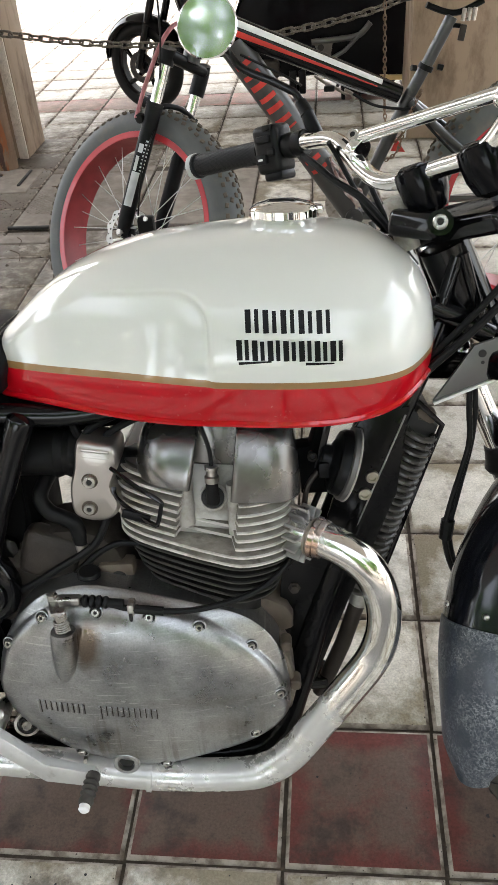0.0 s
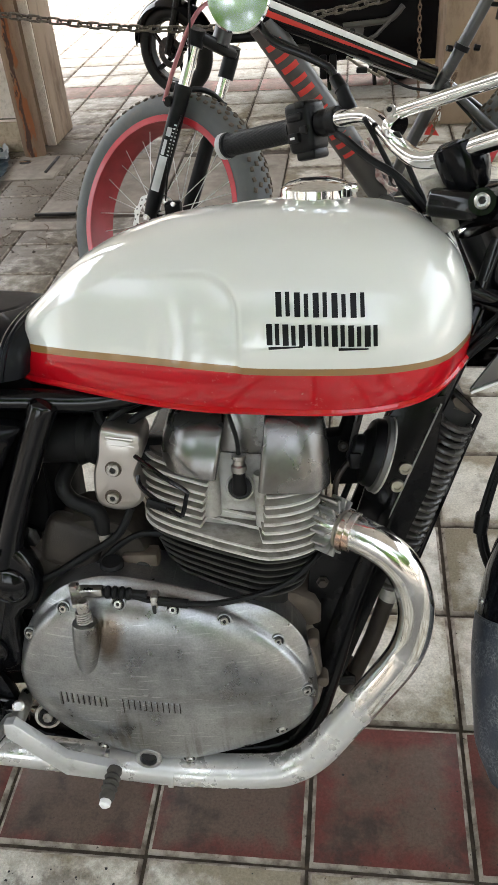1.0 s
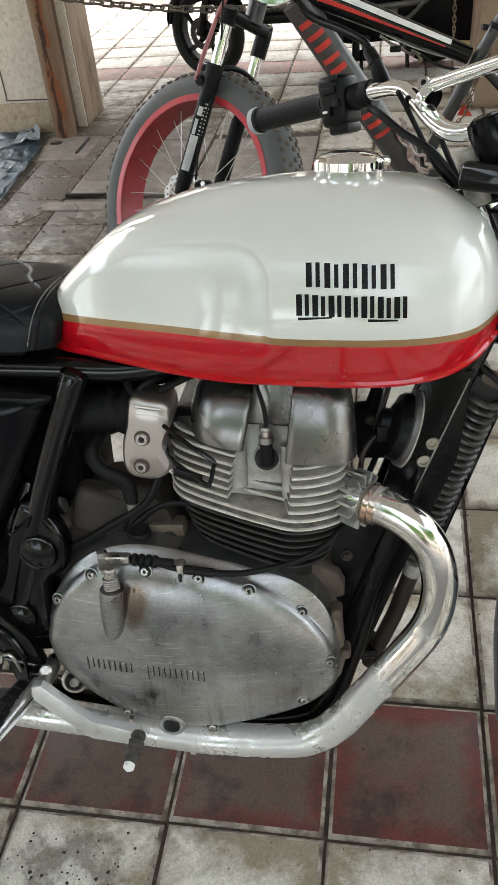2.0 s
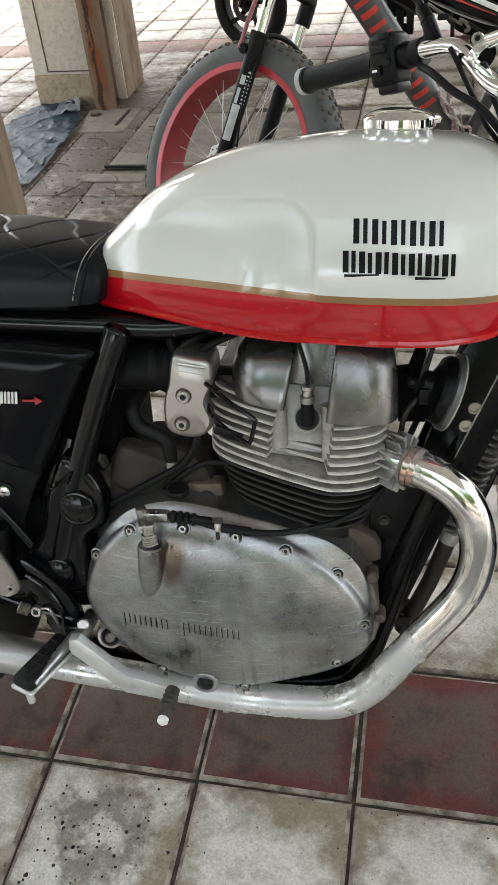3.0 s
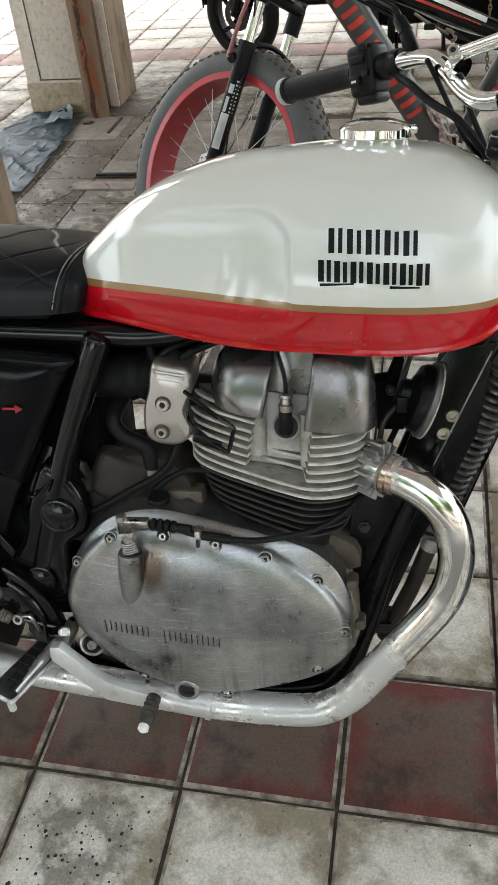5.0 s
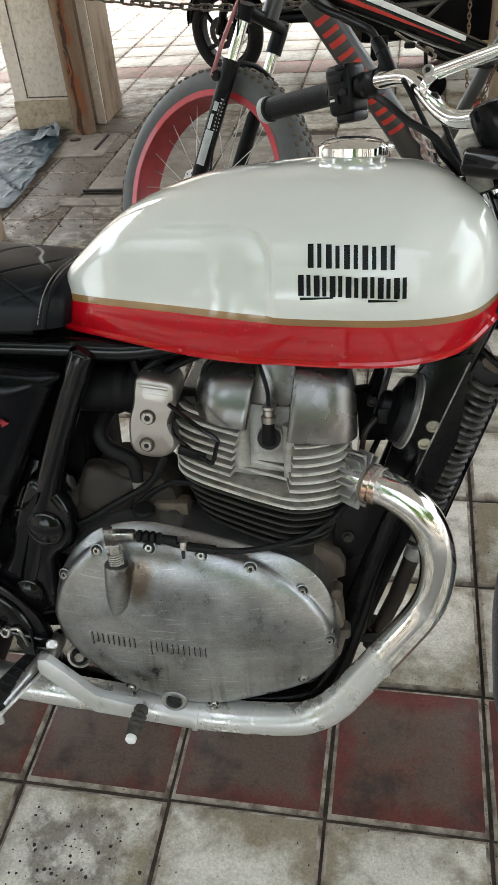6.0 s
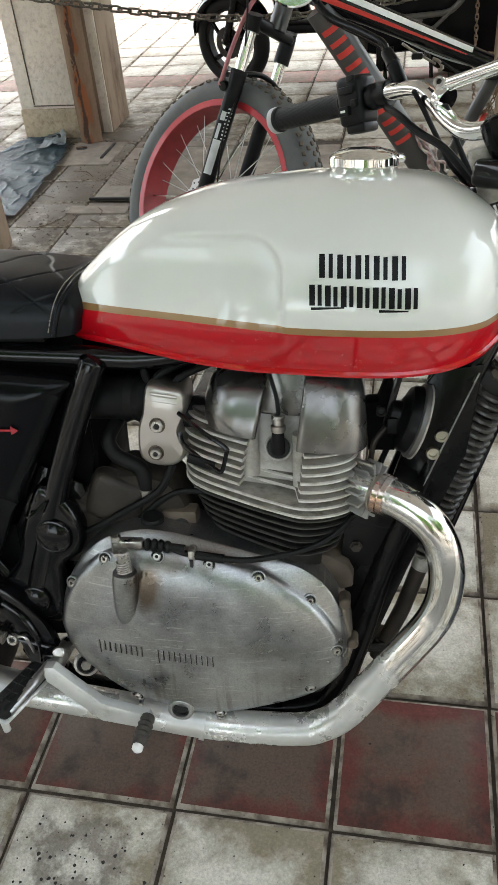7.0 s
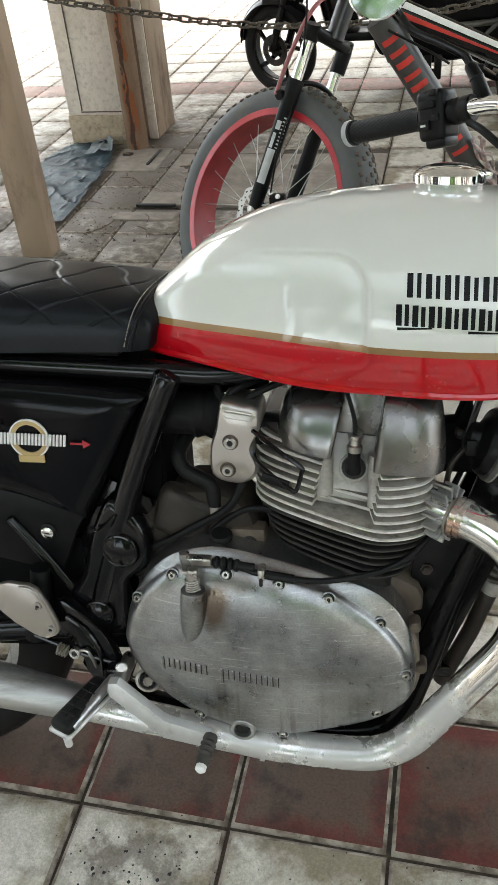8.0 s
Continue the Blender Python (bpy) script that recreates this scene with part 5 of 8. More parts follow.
part("breather_hose", tube([(-0.198, -0.05, 0.655), (-0.207, -0.085, 0.636), (-0.198, -0.09, 0.615), (-0.180, -0.09, 0.604), (-0.164, -0.09, 0.592), (-0.159, -0.09, 0.556)], 0.0105, 14, 5), M["rubber"], moto)
part("hose_clip", lathe([(0.0115, 0), (0.0115, 0.012), (0.0, 0.012)], (-0.159, -0.09, 0.552), (0, 0, 1), 14), M["steel"], moto)
# three added black backing plates make the gaps behind frame and engine dark
part("rear_backing", prism([(-0.52, 0.30), (-0.52, 0.50), (-0.32, 0.50), (-0.29, 0.31)], -0.088, -0.078, 0.003), M["shade"], moto)
part("side_backing", prism([(-0.40, 0.46), (-0.40, 0.74), (-0.235, 0.74), (-0.235, 0.60), (-0.25, 0.52), (-0.27, 0.46)], -0.074, -0.066, 0.003), M["shade"], moto)
part("intake_backing", prism([(-0.26, 0.665), (-0.26, 0.785), (-0.09, 0.785), (-0.09, 0.712), (-0.19, 0.70)], -0.032, -0.022, 0.003), M["shade"], moto)
part("shock_absorber", tube([(-0.56, -0.13, 0.36), (-0.62, -0.13, 0.70)], 0.026, 16), M["black"], moto)

# side panel with its plain badge, the lower cover with the lock
PANEL = [(-0.248, 0.735), (-0.2475, 0.715), (-0.262, 0.69), (-0.328, 0.566), (-0.342, 0.556), (-0.45, 0.590), (-0.62, 0.60), (-0.66, 0.70), (-0.62, 0.755), (-0.43, 0.752)]
pl = [(v.x, v.z) for v in spline([(x, 0, z) for x, z in PANEL], 4, True)]
px, pz = -0.45, 0.67
side_panel = part("side_panel", loft([[(px + (x - px) * s, y, pz + (z - pz) * s) for x, z in pl] for y, s in ((-0.10, 1.0), (-0.118, 1.0), (-0.124, 0.985), (-0.128, 0.94), (-0.134, 0.86), (-0.136, 0.6), (-0.137, 0.2))]), M["panel"], moto, "gloss black side panel with a plain badge", 50)
badge = part("badge", lathe([(0.0265, 0), (0.0265, 0.0022), (0.0195, 0.0022), (0.0195, 0.0002), (0.0265, 0)], (-0.391, -0.137, 0.676), (0, -1, 0.0), 32), M["badge_gold"], side_panel)
part("badge_rim", lathe([(0.0275, 0), (0.0275, 0.0028), (0.0255, 0.0028), (0.0255, 0.0012), (0.0275, 0)], (-0.391, -0.137, 0.676), (0, -1, 0), 32), M["white_paint"], badge)
bm = bmesh.new()
for i in range(22):
    x = -0.443 + 0.0048 * i
    z = 0.675 - 0.02 * (x + 0.39) + 0.001
    rbox((x, -0.1405, z), (0.0034 if i % 2 else 0.0026, 0.002, 0.0165), 0.0004, Matrix.Rotation(0.16, 3, "Y"), 1, bm)
part("badge_strokes", bm, M["white_paint"], badge)
bm = bmesh.new()
rbox((-0.326, -0.1395, 0.671), (0.018, 0.002, 0.0026), 0.0004, None, 1, bm)
prism([(-0.318, 0.6765), (-0.308, 0.6705), (-0.318, 0.665)], -0.1385, -0.1405, 0.0, bm=bm)
part("badge_arrow", bm, M["badge_red"], badge)
part("badge_plate", rbox((-0.391, -0.139, 0.648), (0.036, 0.003, 0.011), 0.001, None, 1), M["badge_gold"], badge)
lower = part("lower_cover", prism([(-0.33, 0.565), (-0.352, 0.53), (-0.385, 0.455), (-0.50, 0.48), (-0.60, 0.58), (-0.45, 0.60)], -0.10, -0.114, 0.004, 0), M["plastic"], moto, "matt black lower side cover")
lock = part("lock", lathe([(0.0125, 0), (0.0125, 0.002), (0.010, 0.003), (0.0085, 0.003), (0.0085, 0.0055), (0, 0.0055)], (-0.396, -0.114, 0.524), (0, -1, 0), 22), M["plastic"], lower)
part("lock_barrel", lathe([(0.0088, 0.003), (0.0088, 0.0062), (0.0075, 0.007), (0, 0.007)], (-0.396, -0.114, 0.524), (0, -1, 0), 20), M["chrome"], lock)
part("keyhole", rbox((-0.396, -0.1212, 0.524), (0.007, 0.001, 0.002), 0, None, 1), M["hole"], lock)

# seat: quilted cover with piping and pale stitches
SX = [-0.70, -0.55, -0.40, -0.30, -0.245, -0.222, -0.212]
ST = [0.868, 0.876, 0.870, 0.860, 0.853, 0.848, 0.842]


def seat_point(x, a):
    top, w = table(x, SX, ST), 0.118 + 0.02 * ease(-x, 0.25, 0.6)
    c, s = math.cos(a), math.sin(a)
    e = 0.62
    t = max(0.0, (x + 0.262) / 0.050)
    f = math.sqrt(max(1 - t * t, 0.0))
    top, w = 0.788 + (top - 0.788) * (0.50 + 0.50 * f), w * (0.80 + 0.20 * f)
    z = 0.788 + (top - 0.788) * max(s, 0) ** 0.5
    return Vector((x + (z - 0.83) * 0.30 * ease(x, -0.5, -0.24), -math.copysign(abs(c) ** e, c) * w, z))


arcs = np.linspace(0, math.pi, 221)
xs_seat = list(np.linspace(-0.72, -0.245, 300)) + [-0.240, -0.234, -0.227, -0.220, -0.214]
rr = []
for x in xs_seat:
    ring = []
    for a in arcs:
        p = seat_point(x, a)
        u, v = x * 11.0, a * 1.10
        quilt = min(abs(((u + v) % 1.0) - 0.5), abs(((u - v) % 1.0) - 0.5))
        if x < -0.25 and 0.22 < a < math.pi - 0.22:
            p.z -= 0.0020 * (1 - ease(quilt, 0.0, 0.052)) * ease(-x, 0.25, 0.262)
            p.y += 0.0014 * (1 - ease(quilt, 0.0, 0.052)) * math.cos(a)
        ring.append(p)
    rr.append(ring)
seat = part("seat", loft(rr, close=False, caps=True), M["leather"], moto, "black quilted leatherette seat with pale stitching", 70)
part("piping", tube([seat_point(-0.2385, a) + Vector((0, 0, 0.001)) for a in arcs], 0.0032, 8), M["leather"], seat)
bm = bmesh.new()
for i in range(70):
    a = math.pi * (i + 0.5) / 70
    p, q = seat_point(-0.246, a - 0.013), seat_point(-0.246, a + 0.013)
    n = Vector((0, p.y * 6, 1)).normalized() * 0.0008
    sweep(bm, [p + n, (p + q) / 2 + n * 1.6, q + n], 0.0008, 5)
part("stitches", bm, M["thread"], seat)
part("seat_base", rbox((-0.50, 0.0, 0.783), (0.46, 0.20, 0.014), 0.005), M["plastic"], seat)


# foot controls
peg = part("footpeg", tube([(-0.303, -0.165, 0.322), (-0.342, -0.25, 0.300)], 0.008, 12), M["alu"], moto, "folding footpeg with a black rubber pad")
d = Vector((-0.039, -0.085, -0.014)).normalized()
side = d.cross(Vector((0, 0, 1))).normalized()
upv = side.cross(d)
rot = Matrix((d, side, upv)).transposed()
pad_c = Vector((-0.338, -0.212, 0.303))
pad = part("pad", rbox(pad_c + upv * 0.004, (0.096, 0.037, 0.019), 0.008, rot, 3), M["rubber"], peg)
bm = bmesh.new()
for i in range(5):
    rbox(pad_c + upv * 0.0135 + d * (-0.03 + 0.014 * i), (0.003, 0.026, 0.003), 0.001, rot, 1, bm)
rbox(pad_c + upv * 0.0135, (0.066, 0.003, 0.003), 0.001, rot, 1, bm)
part("pad_ribs", bm, M["rubber"], pad)
part("peg_shell", rbox(pad_c - upv * 0.005, (0.102, 0.041, 0.006), 0.004, rot, 3), M["pale_alu"], peg)
part("peg_feeler", tube([tuple(pad_c + d * 0.040 - upv * 0.010), tuple(pad_c + d * 0.040 - upv * 0.036)], 0.0055, 10), M["pale_alu"], peg)
part("peg_hinge", rbox((-0.302, -0.158, 0.324), (0.03, 0.026, 0.022), 0.005), M["black"], peg)
part("hinge_pin", lathe([(0.0085, 0), (0.0085, 0.004), (0.006, 0.006), (0, 0.006)], (-0.292, -0.168, 0.338), (0.1, -0.7, 0.6), 14), M["bolt"], peg)
bracket = part("peg_bracket", prism([(-0.384, 0.432), (-0.347, 0.410), (-0.317, 0.372), (-0.301, 0.322), (-0.296, 0.285), (-0.325, 0.278), (-0.350, 0.302), (-0.363, 0.347), (-0.394, 0.386)], -0.148, -0.128, 0.005, 3), M["black"], moto, "chipped black footpeg bracket")
part("bracket_rib", tube([(-0.372, -0.150, 0.408), (-0.345, -0.151, 0.384), (-0.328, -0.151, 0.345), (-0.328, -0.151, 0.300)], 0.0042, 10, 5), M["black"], bracket)
part("bracket_spring", tube([(-0.358, -0.152, 0.350), (-0.347, -0.154, 0.352), (-0.340, -0.154, 0.338), (-0.336, -0.152, 0.322)], 0.0024, 8, 4), M["steel"], bracket)
hexbolt(bracket, (-0.366, -0.15, 0.345), (-0.1, -1, 0.2), 0.009, 0.006)
pedal = part("brake_pedal", prism([(-0.300, 0.342), (-0.287, 0.343), (-0.262, 0.319), (-0.225, 0.2841), (-0.192, 0.2745), (-0.160, 0.2655), (-0.156, 0.256), (-0.160, 0.246), (-0.178, 0.2445), (-0.228, 0.2535), (-0.262, 0.285), (-0.300, 0.320)], -0.192, -0.208, 0.0012), M["pale_alu"], moto, "pale aluminium brake pedal with a rubber tip")
part("pedal_shaft", tube([(-0.292, -0.13, 0.327), (-0.292, -0.205, 0.327)], 0.011, 14), M["steel"], pedal)
part("pedal_tip", lathe([(0.0095, 0), (0.0105, 0.006), (0.0088, 0.010), (0.0113, 0.014), (0.0088, 0.018), (0.0113, 0.022), (0.0088, 0.026), (0.0113, 0.030), (0.0088, 0.034), (0.0105, 0.040), (0.009, 0.046), (0, 0.046)], (-0.160, -0.205, 0.262), (-0.10, -1, -0.20), 16), M["old_rubber"], pedal)
part("tip_end", lathe([(0.0075, 0), (0.0075, 0.006), (0.004, 0.009), (0, 0.009)], (-0.1645, -0.2505, 0.2525), (-0.10, -1, -0.20), 14), M["white_paint"], pedal)
bush = part("pedal_bush", lathe([(0.017, -0.02), (0.019, -0.004), (0.0185, 0.0), (0.0145, 0.0005), (0.0135, -0.003), (0.0, -0.003)], (-0.262, -0.150, 0.303), (0.12, -1, 0.2), 28), M["steel"], pedal)
part("bush_rubber", lathe([(0.0132, -0.003), (0.012, 0.0015), (0.0085, 0.002), (0.008, -0.002), (0, -0.002)], (-0.262, -0.150, 0.303), (0.12, -1, 0.2), 24), M["rubber"], bush)
part("bush_bolt", lathe([(0.0072, -0.002), (0.0072, 0.004), (0.006, 0.005), (0.003, 0.005), (0, 0.003)], (-0.262, -0.150, 0.303), (0.12, -1, 0.2), 20), M["bolt"], bush)
guard = part("heel_guard", prism([(-0.455, 0.468), (-0.425, 0.470), (-0.400, 0.462), (-0.378, 0.41), (-0.378, 0.392), (-0.395, 0.381), (-0.418, 0.388), (-0.462, 0.425)], -0.160, -0.170, 0.004, 2), M["satin"], moto, "satin aluminium heel guard")
hexbolt(guard, (-0.402, -0.170, 0.437), (0, -1, 0), 0.006, 0.004)
hexbolt(guard, (-0.388, -0.170, 0.399), (0, -1, 0), 0.006, 0.004)
part("guard_rim", tube([(-0.425, -0.1715, 0.4665), (-0.403, -0.1715, 0.459), (-0.382, -0.1715, 0.408), (-0.384, -0.1715, 0.394), (-0.396, -0.1715, 0.386)], 0.0022, 8, 4), M["satin"], guard)
part("master_cylinder", tube([(-0.43, -0.14, 0.36), (-0.41, -0.14, 0.44), (-0.405, -0.14, 0.48)], 0.014, 14), M["plastic"], moto)
part("brake_rod", tube([(-0.425, -0.150, 0.372), (-0.36, -0.150, 0.345), (-0.30, -0.15, 0.33)], 0.004, 10), M["black"], moto)
part("rod_spring", lathe([(0.008, 0), (0.010, 0.002), (0.007, 0.004), (0.010, 0.006), (0.007, 0.008), (0.010, 0.010), (0.007, 0.012), (0.010, 0.014), (0.007, 0.016)], (-0.39, -0.156, 0.355), (1, 0, -0.35), 12), M["steel"], moto)

# horn and oil cooler ahead of the engine
HORN, HAX = (0.205, -0.082, 0.662), (0.95, 0.03, -0.31)
horn = part("horn", lathe([(0.0, -0.041), (0.015, -0.041), (0.0185, -0.038), (0.0195, -0.027), (0.026, -0.025), (0.030, -0.021), (0.040, -0.019), (0.0435, -0.015), (0.0445, -0.006), (0.047, -0.005), (0.0475, 0.0), (0.044, 0.003), (0.03, 0.006), (0, 0.007)], HORN, HAX, 36), M["plastic"], moto, "round black horn with a pale rim")
part("horn_rim", lathe([(0.0462, -0.0065), (0.0492, -0.0045), (0.0495, 0.001), (0.047, 0.003), (0.0455, -0.003)], HORN, HAX, 36), M["grey_plate"], horn)
part("horn_bead", lathe([(0.0488, 0.0012), (0.0502, 0.0020), (0.0502, 0.0034), (0.0486, 0.0042), (0.047, 0.0028)], HORN, HAX, 36), M["cast"], horn)
part("horn_bracket", rbox((0.174, -0.084, 0.700), (0.009, 0.004, 0.085), 0.0012, Matrix.Rotation(0.24, 3, "Y"), 2), M["black"], horn)
hexbolt(horn, (0.158, -0.082, 0.676), (0, -1, 0.1), 0.0075, 0.006, mat="black")
part("horn_terminal", rbox((0.172, -0.096, 0.664), (0.014, 0.018, 0.022), 0.003), M["plastic"], horn)
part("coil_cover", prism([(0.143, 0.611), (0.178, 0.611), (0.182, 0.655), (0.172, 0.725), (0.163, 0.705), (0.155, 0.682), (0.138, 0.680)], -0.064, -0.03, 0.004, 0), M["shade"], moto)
part("horn_wire", tube([(0.165, -0.085, 0.655), (0.15, -0.09, 0.635), (0.145, -0.085, 0.60), (0.14, -0.07, 0.57)], 0.004, 8, 4), M["case"], horn)
cooler = part("oil_cooler", prism([(0.287, 0.722), (0.330, 0.690), (0.243, 0.43), (0.205, 0.445)], -0.035, 0.10, 0.004), M["hole"], moto, "black ribbed oil cooler")
for i in range(24):
    t = i / 23
    c = Vector((0.3035, -0.036, 0.684)).lerp(Vector((0.218, -0.036, 0.447)), t)
    part("cooler_rib", tube([c + Vector((-0.021, 0.004, 0.010)), c + Vector((-0.014, -0.011, 0.004)), c + Vector((0.0, -0.018, -0.003)), c + Vector((0.013, -0.014, -0.007)), c + Vector((0.021, 0.0, -0.006))], [0.0036] + [0.0060] * 11 + [0.0036], 8, 3, flat=0.72), M["ribs"], cooler)
part("cooler_tank", rbox((0.312, -0.020, 0.703), (0.030, 0.030, 0.022), 0.006, Matrix.Rotation(0.35, 3, "Y"), 2), M["casing"], cooler)
part("cooler_frame", tube([(0.300, -0.038, 0.728), (0.334, -0.038, 0.693), (0.316, -0.035, 0.64), (0.246, -0.03, 0.425)], 0.004, 8), M["black"], cooler)
part("cooler_edge", tube([(0.276, -0.058, 0.735), (0.238, -0.060, 0.63), (0.185, -0.062, 0.47)], 0.005, 8), M["black"], cooler)
# thin pale tube paints the bright glint along the plate's edge
part("edge_welt", tube([(0.2795, -0.0735, 0.724), (0.2465, -0.0735, 0.640), (0.2100, -0.0735, 0.548)], 0.0012, 6), M["pipe_dull"], cooler)

# ---- steered front end: fork, wheel, mudguard, bars ----
A = Vector((0.33, 0.0, 0.93))
AX = Vector((-math.sin(radians(24)), 0, math.cos(radians(24))))
STEER = Matrix.Translation(A) @ Matrix.Rotation(radians(36), 4, AX) @ Matrix.Translation(-A)


def steer(bm):
    bmesh.ops.transform(bm, matrix=STEER, verts=bm.verts)
    return bm


HUB = Vector((0.644, 0.0, 0.318))


def on_fork(h, y, fwd=0.055):
    """A point on a fork leg: h metres up the steering line from hub height."""
    base = HUB - Vector((AX.z, 0, -AX.x)) * 0.0
    return HUB + AX * h + Vector((0, y, 0))


for y in (-0.095, 0.095):
    leg = part("fork_leg", steer(tube([tuple(on_fork(-0.02, y)), tuple(on_fork(0.20, y)), tuple(on_fork(0.31, y))], [0.024, 0.026, 0.027], 18)), M["black"], moto)
    part("fork_tube", steer(tube([tuple(on_fork(0.30, y)), tuple(on_fork(0.70, y))], 0.0195, 18)), M["chrome"], leg)
    part("dust_boot", steer(lathe([(0.031, 0), (0.033, 0.006), (0.028, 0.016), (0.024, 0.03), (0.022, 0.04), (0, 0.04)], tuple(on_fork(0.30, y)), AX, 20)), M["rubber"], leg)
    part("fork_cap", steer(lathe([(0.022, 0), (0.022, 0.05), (0.018, 0.056), (0, 0.056)], tuple(on_fork(0.685, y)), AX, 20)), M["alu"], leg)
part("fork_top", tube([(0.272, 0.0, 0.985), (0.291, 0.0, 0.922)], 0.0150, 20), M["cast"], moto)
hx = HUB + AX * 0.695
fork_top = part("top_yoke", steer(rbox(tuple(hx + Vector((-0.022, 0, -0.004))), (0.070, 0.235, 0.030), 0.010, Matrix.Rotation(radians(-24), 3, "Y"), 3)), M["black"], moto, "gloss black top yoke")
for y in (-0.095, 0.095):
    part("yoke_ring", steer(lathe([(0.027, -0.020), (0.030, -0.018), (0.030, 0.014), (0.027, 0.017)], tuple(on_fork(0.695, y)), AX, 24)), M["black"], fork_top)
yb = part("yoke_clamp", rbox((0.300, -0.030, 0.955), (0.075, 0.046, 0.034), 0.010, Matrix.Rotation(radians(-48), 3, "Z") @ Matrix.Rotation(-0.2, 3, "X"), 3), M["black"], moto)
part("bolt_boss", tube([(0.325, -0.035, 0.952), (0.3125, -0.086, 0.9655)], 0.015, 16), M["black"], yb)
part("yoke_bolt", lathe([(0.0088, 0), (0.0088, 0.004), (0.007, 0.0065), (0.0045, 0.0065), (0.004, 0.002), (0, 0.002)], (0.312, -0.088, 0.966), (-0.25, -1, 0.35), 18), M["bolt"], yb)
part("yoke_socket", lathe([(0.004, 0), (0.004, 0.0048), (0, 0.0048)], (0.312, -0.088, 0.966), (-0.25, -1, 0.35), 6), M["hole"], yb)
part("lower_yoke", steer(rbox(tuple(HUB + AX * 0.49 + Vector((-0.03, 0, 0))), (0.11, 0.25, 0.04), 0.010)), M["black"], moto)
part("head_tube", tube([(0.335, 0, 0.925), (0.385, 0, 0.815)], 0.033, 20), M["black"], moto)
wheel = part("front_wheel", steer(lathe([(0.225, -0.022), (0.232, -0.03), (0.245, -0.030), (0.250, -0.022), (0.243, 0.0), (0.250, 0.022), (0.245, 0.030), (0.232, 0.03), (0.225, 0.022), (0.228, 0), (0.225, -0.022)], tuple(HUB), (0, 1, 0), 48)), M["alu"], moto)
prof = [(0.262 + 0.076 * math.cos(q), 0.050 * math.sin(q)) for q in np.linspace(-1.75, 1.75, 19)]
tyre = part("tyre", steer(lathe([(r, h) for r, h in prof] + [(0.235, 0.02), (0.235, -0.02), prof[0]], tuple(HUB), (0, 1, 0), 64)), M["old_rubber"], wheel, "worn dusty black front tyre")
bm = bmesh.new()
for i in range(60):
    q = 2 * math.pi * i / 60
    for s in (-1, 1):
        a, b, c = (HUB + Vector(((0.262 + 0.0765 * math.cos(p)) * math.cos(q + o), 0.0505 * math.sin(p), (0.262 + 0.0765 * math.cos(p)) * math.sin(q + o))) for p, o in ((s * 0.15, 0.0), (s * 0.6, 0.03), (s * 1.05, 0.035)))
        sweep(bm, [a, b, c], 0.0022, 4, caps=False)
part("tread_groove", steer(bm), M["hole"], tyre)
part("hub", steer(lathe([(0.02, -0.06), (0.055, -0.05), (0.05, -0.03), (0.04, 0), (0.05, 0.03), (0.055, 0.05), (0.02, 0.06)], tuple(HUB), (0, 1, 0), 28)), M["alu"], wheel)
bm = bmesh.new()
for i in range(36):
    q = 2 * math.pi * i / 36
    s = 1 if i % 2 else -1
    o = 0.45 if (i // 2) % 2 else -0.45
    sweep(bm, [HUB + Vector((0.05 * math.cos(q + o), s * 0.045, 0.05 * math.sin(q + o))), HUB + Vector((0.228 * math.cos(q), 0, 0.228 * math.sin(q)))], 0.0018, 5)
part("spokes", steer(bm), M["chrome"], wheel)
part("brake_disc", steer(lathe([(0.16, 0), (0.16, 0.005), (0.11, 0.005), (0.11, 0), (0.16, 0)], tuple(HUB + Vector((0, 0.062, 0))), (0, 1, 0), 48)), M["steel"], wheel)


def guard_ring(q, R, w, crown):
    out = []
    for s in np.linspace(-1, 1, 15):
        r = R - crown * abs(s) ** 2.2
        out.append(HUB + Vector((r * math.cos(q), w * s, r * math.sin(q))))
    for s in np.linspace(1, -1, 15):
        r = R - 0.004 - crown * abs(s) ** 2.2
        out.append(HUB + Vector((r * math.cos(q), w * s * 0.97, r * math.sin(q))))
    return out


mud = part("front_mudguard", steer(loft([guard_ring(radians(a), 0.352, 0.060, 0.028) for a in np.linspace(30, 166.5, 40)])), M["guard_paint"], moto, "gloss black front mudguard", 50)
flap = []
for a in np.linspace(162.7, 200, 28):
    f = ease(a, 189, 200)
    flap.append(guard_ring(radians(a), 0.3555 + 0.030 * (max(a - 178, 0) / 31) ** 1.6, 0.061 * math.sqrt(max(1 - (0.86 * f) ** 2, 0.02)), 0.030 * (1 - 0.5 * f)))
part("mud_flap", steer(loft(flap)), M["dusty"], mud, "dusty black rubber flap of the mudguard", 50)
for s in (-0.6, 0.55):
    q = radians(159.5)
    r = 0.352 - 0.028 * abs(s) ** 2.2
    c = HUB + Vector((r * math.cos(q), 0.06 * s, r * math.sin(q)))
    part("guard_rivet", steer(lathe([(0.0045, -0.002), (0.0045, 0.002), (0.003, 0.004), (0, 0.0045)], tuple(c), (math.cos(q), 0, math.sin(q)), 10)), M["bolt"], mud)

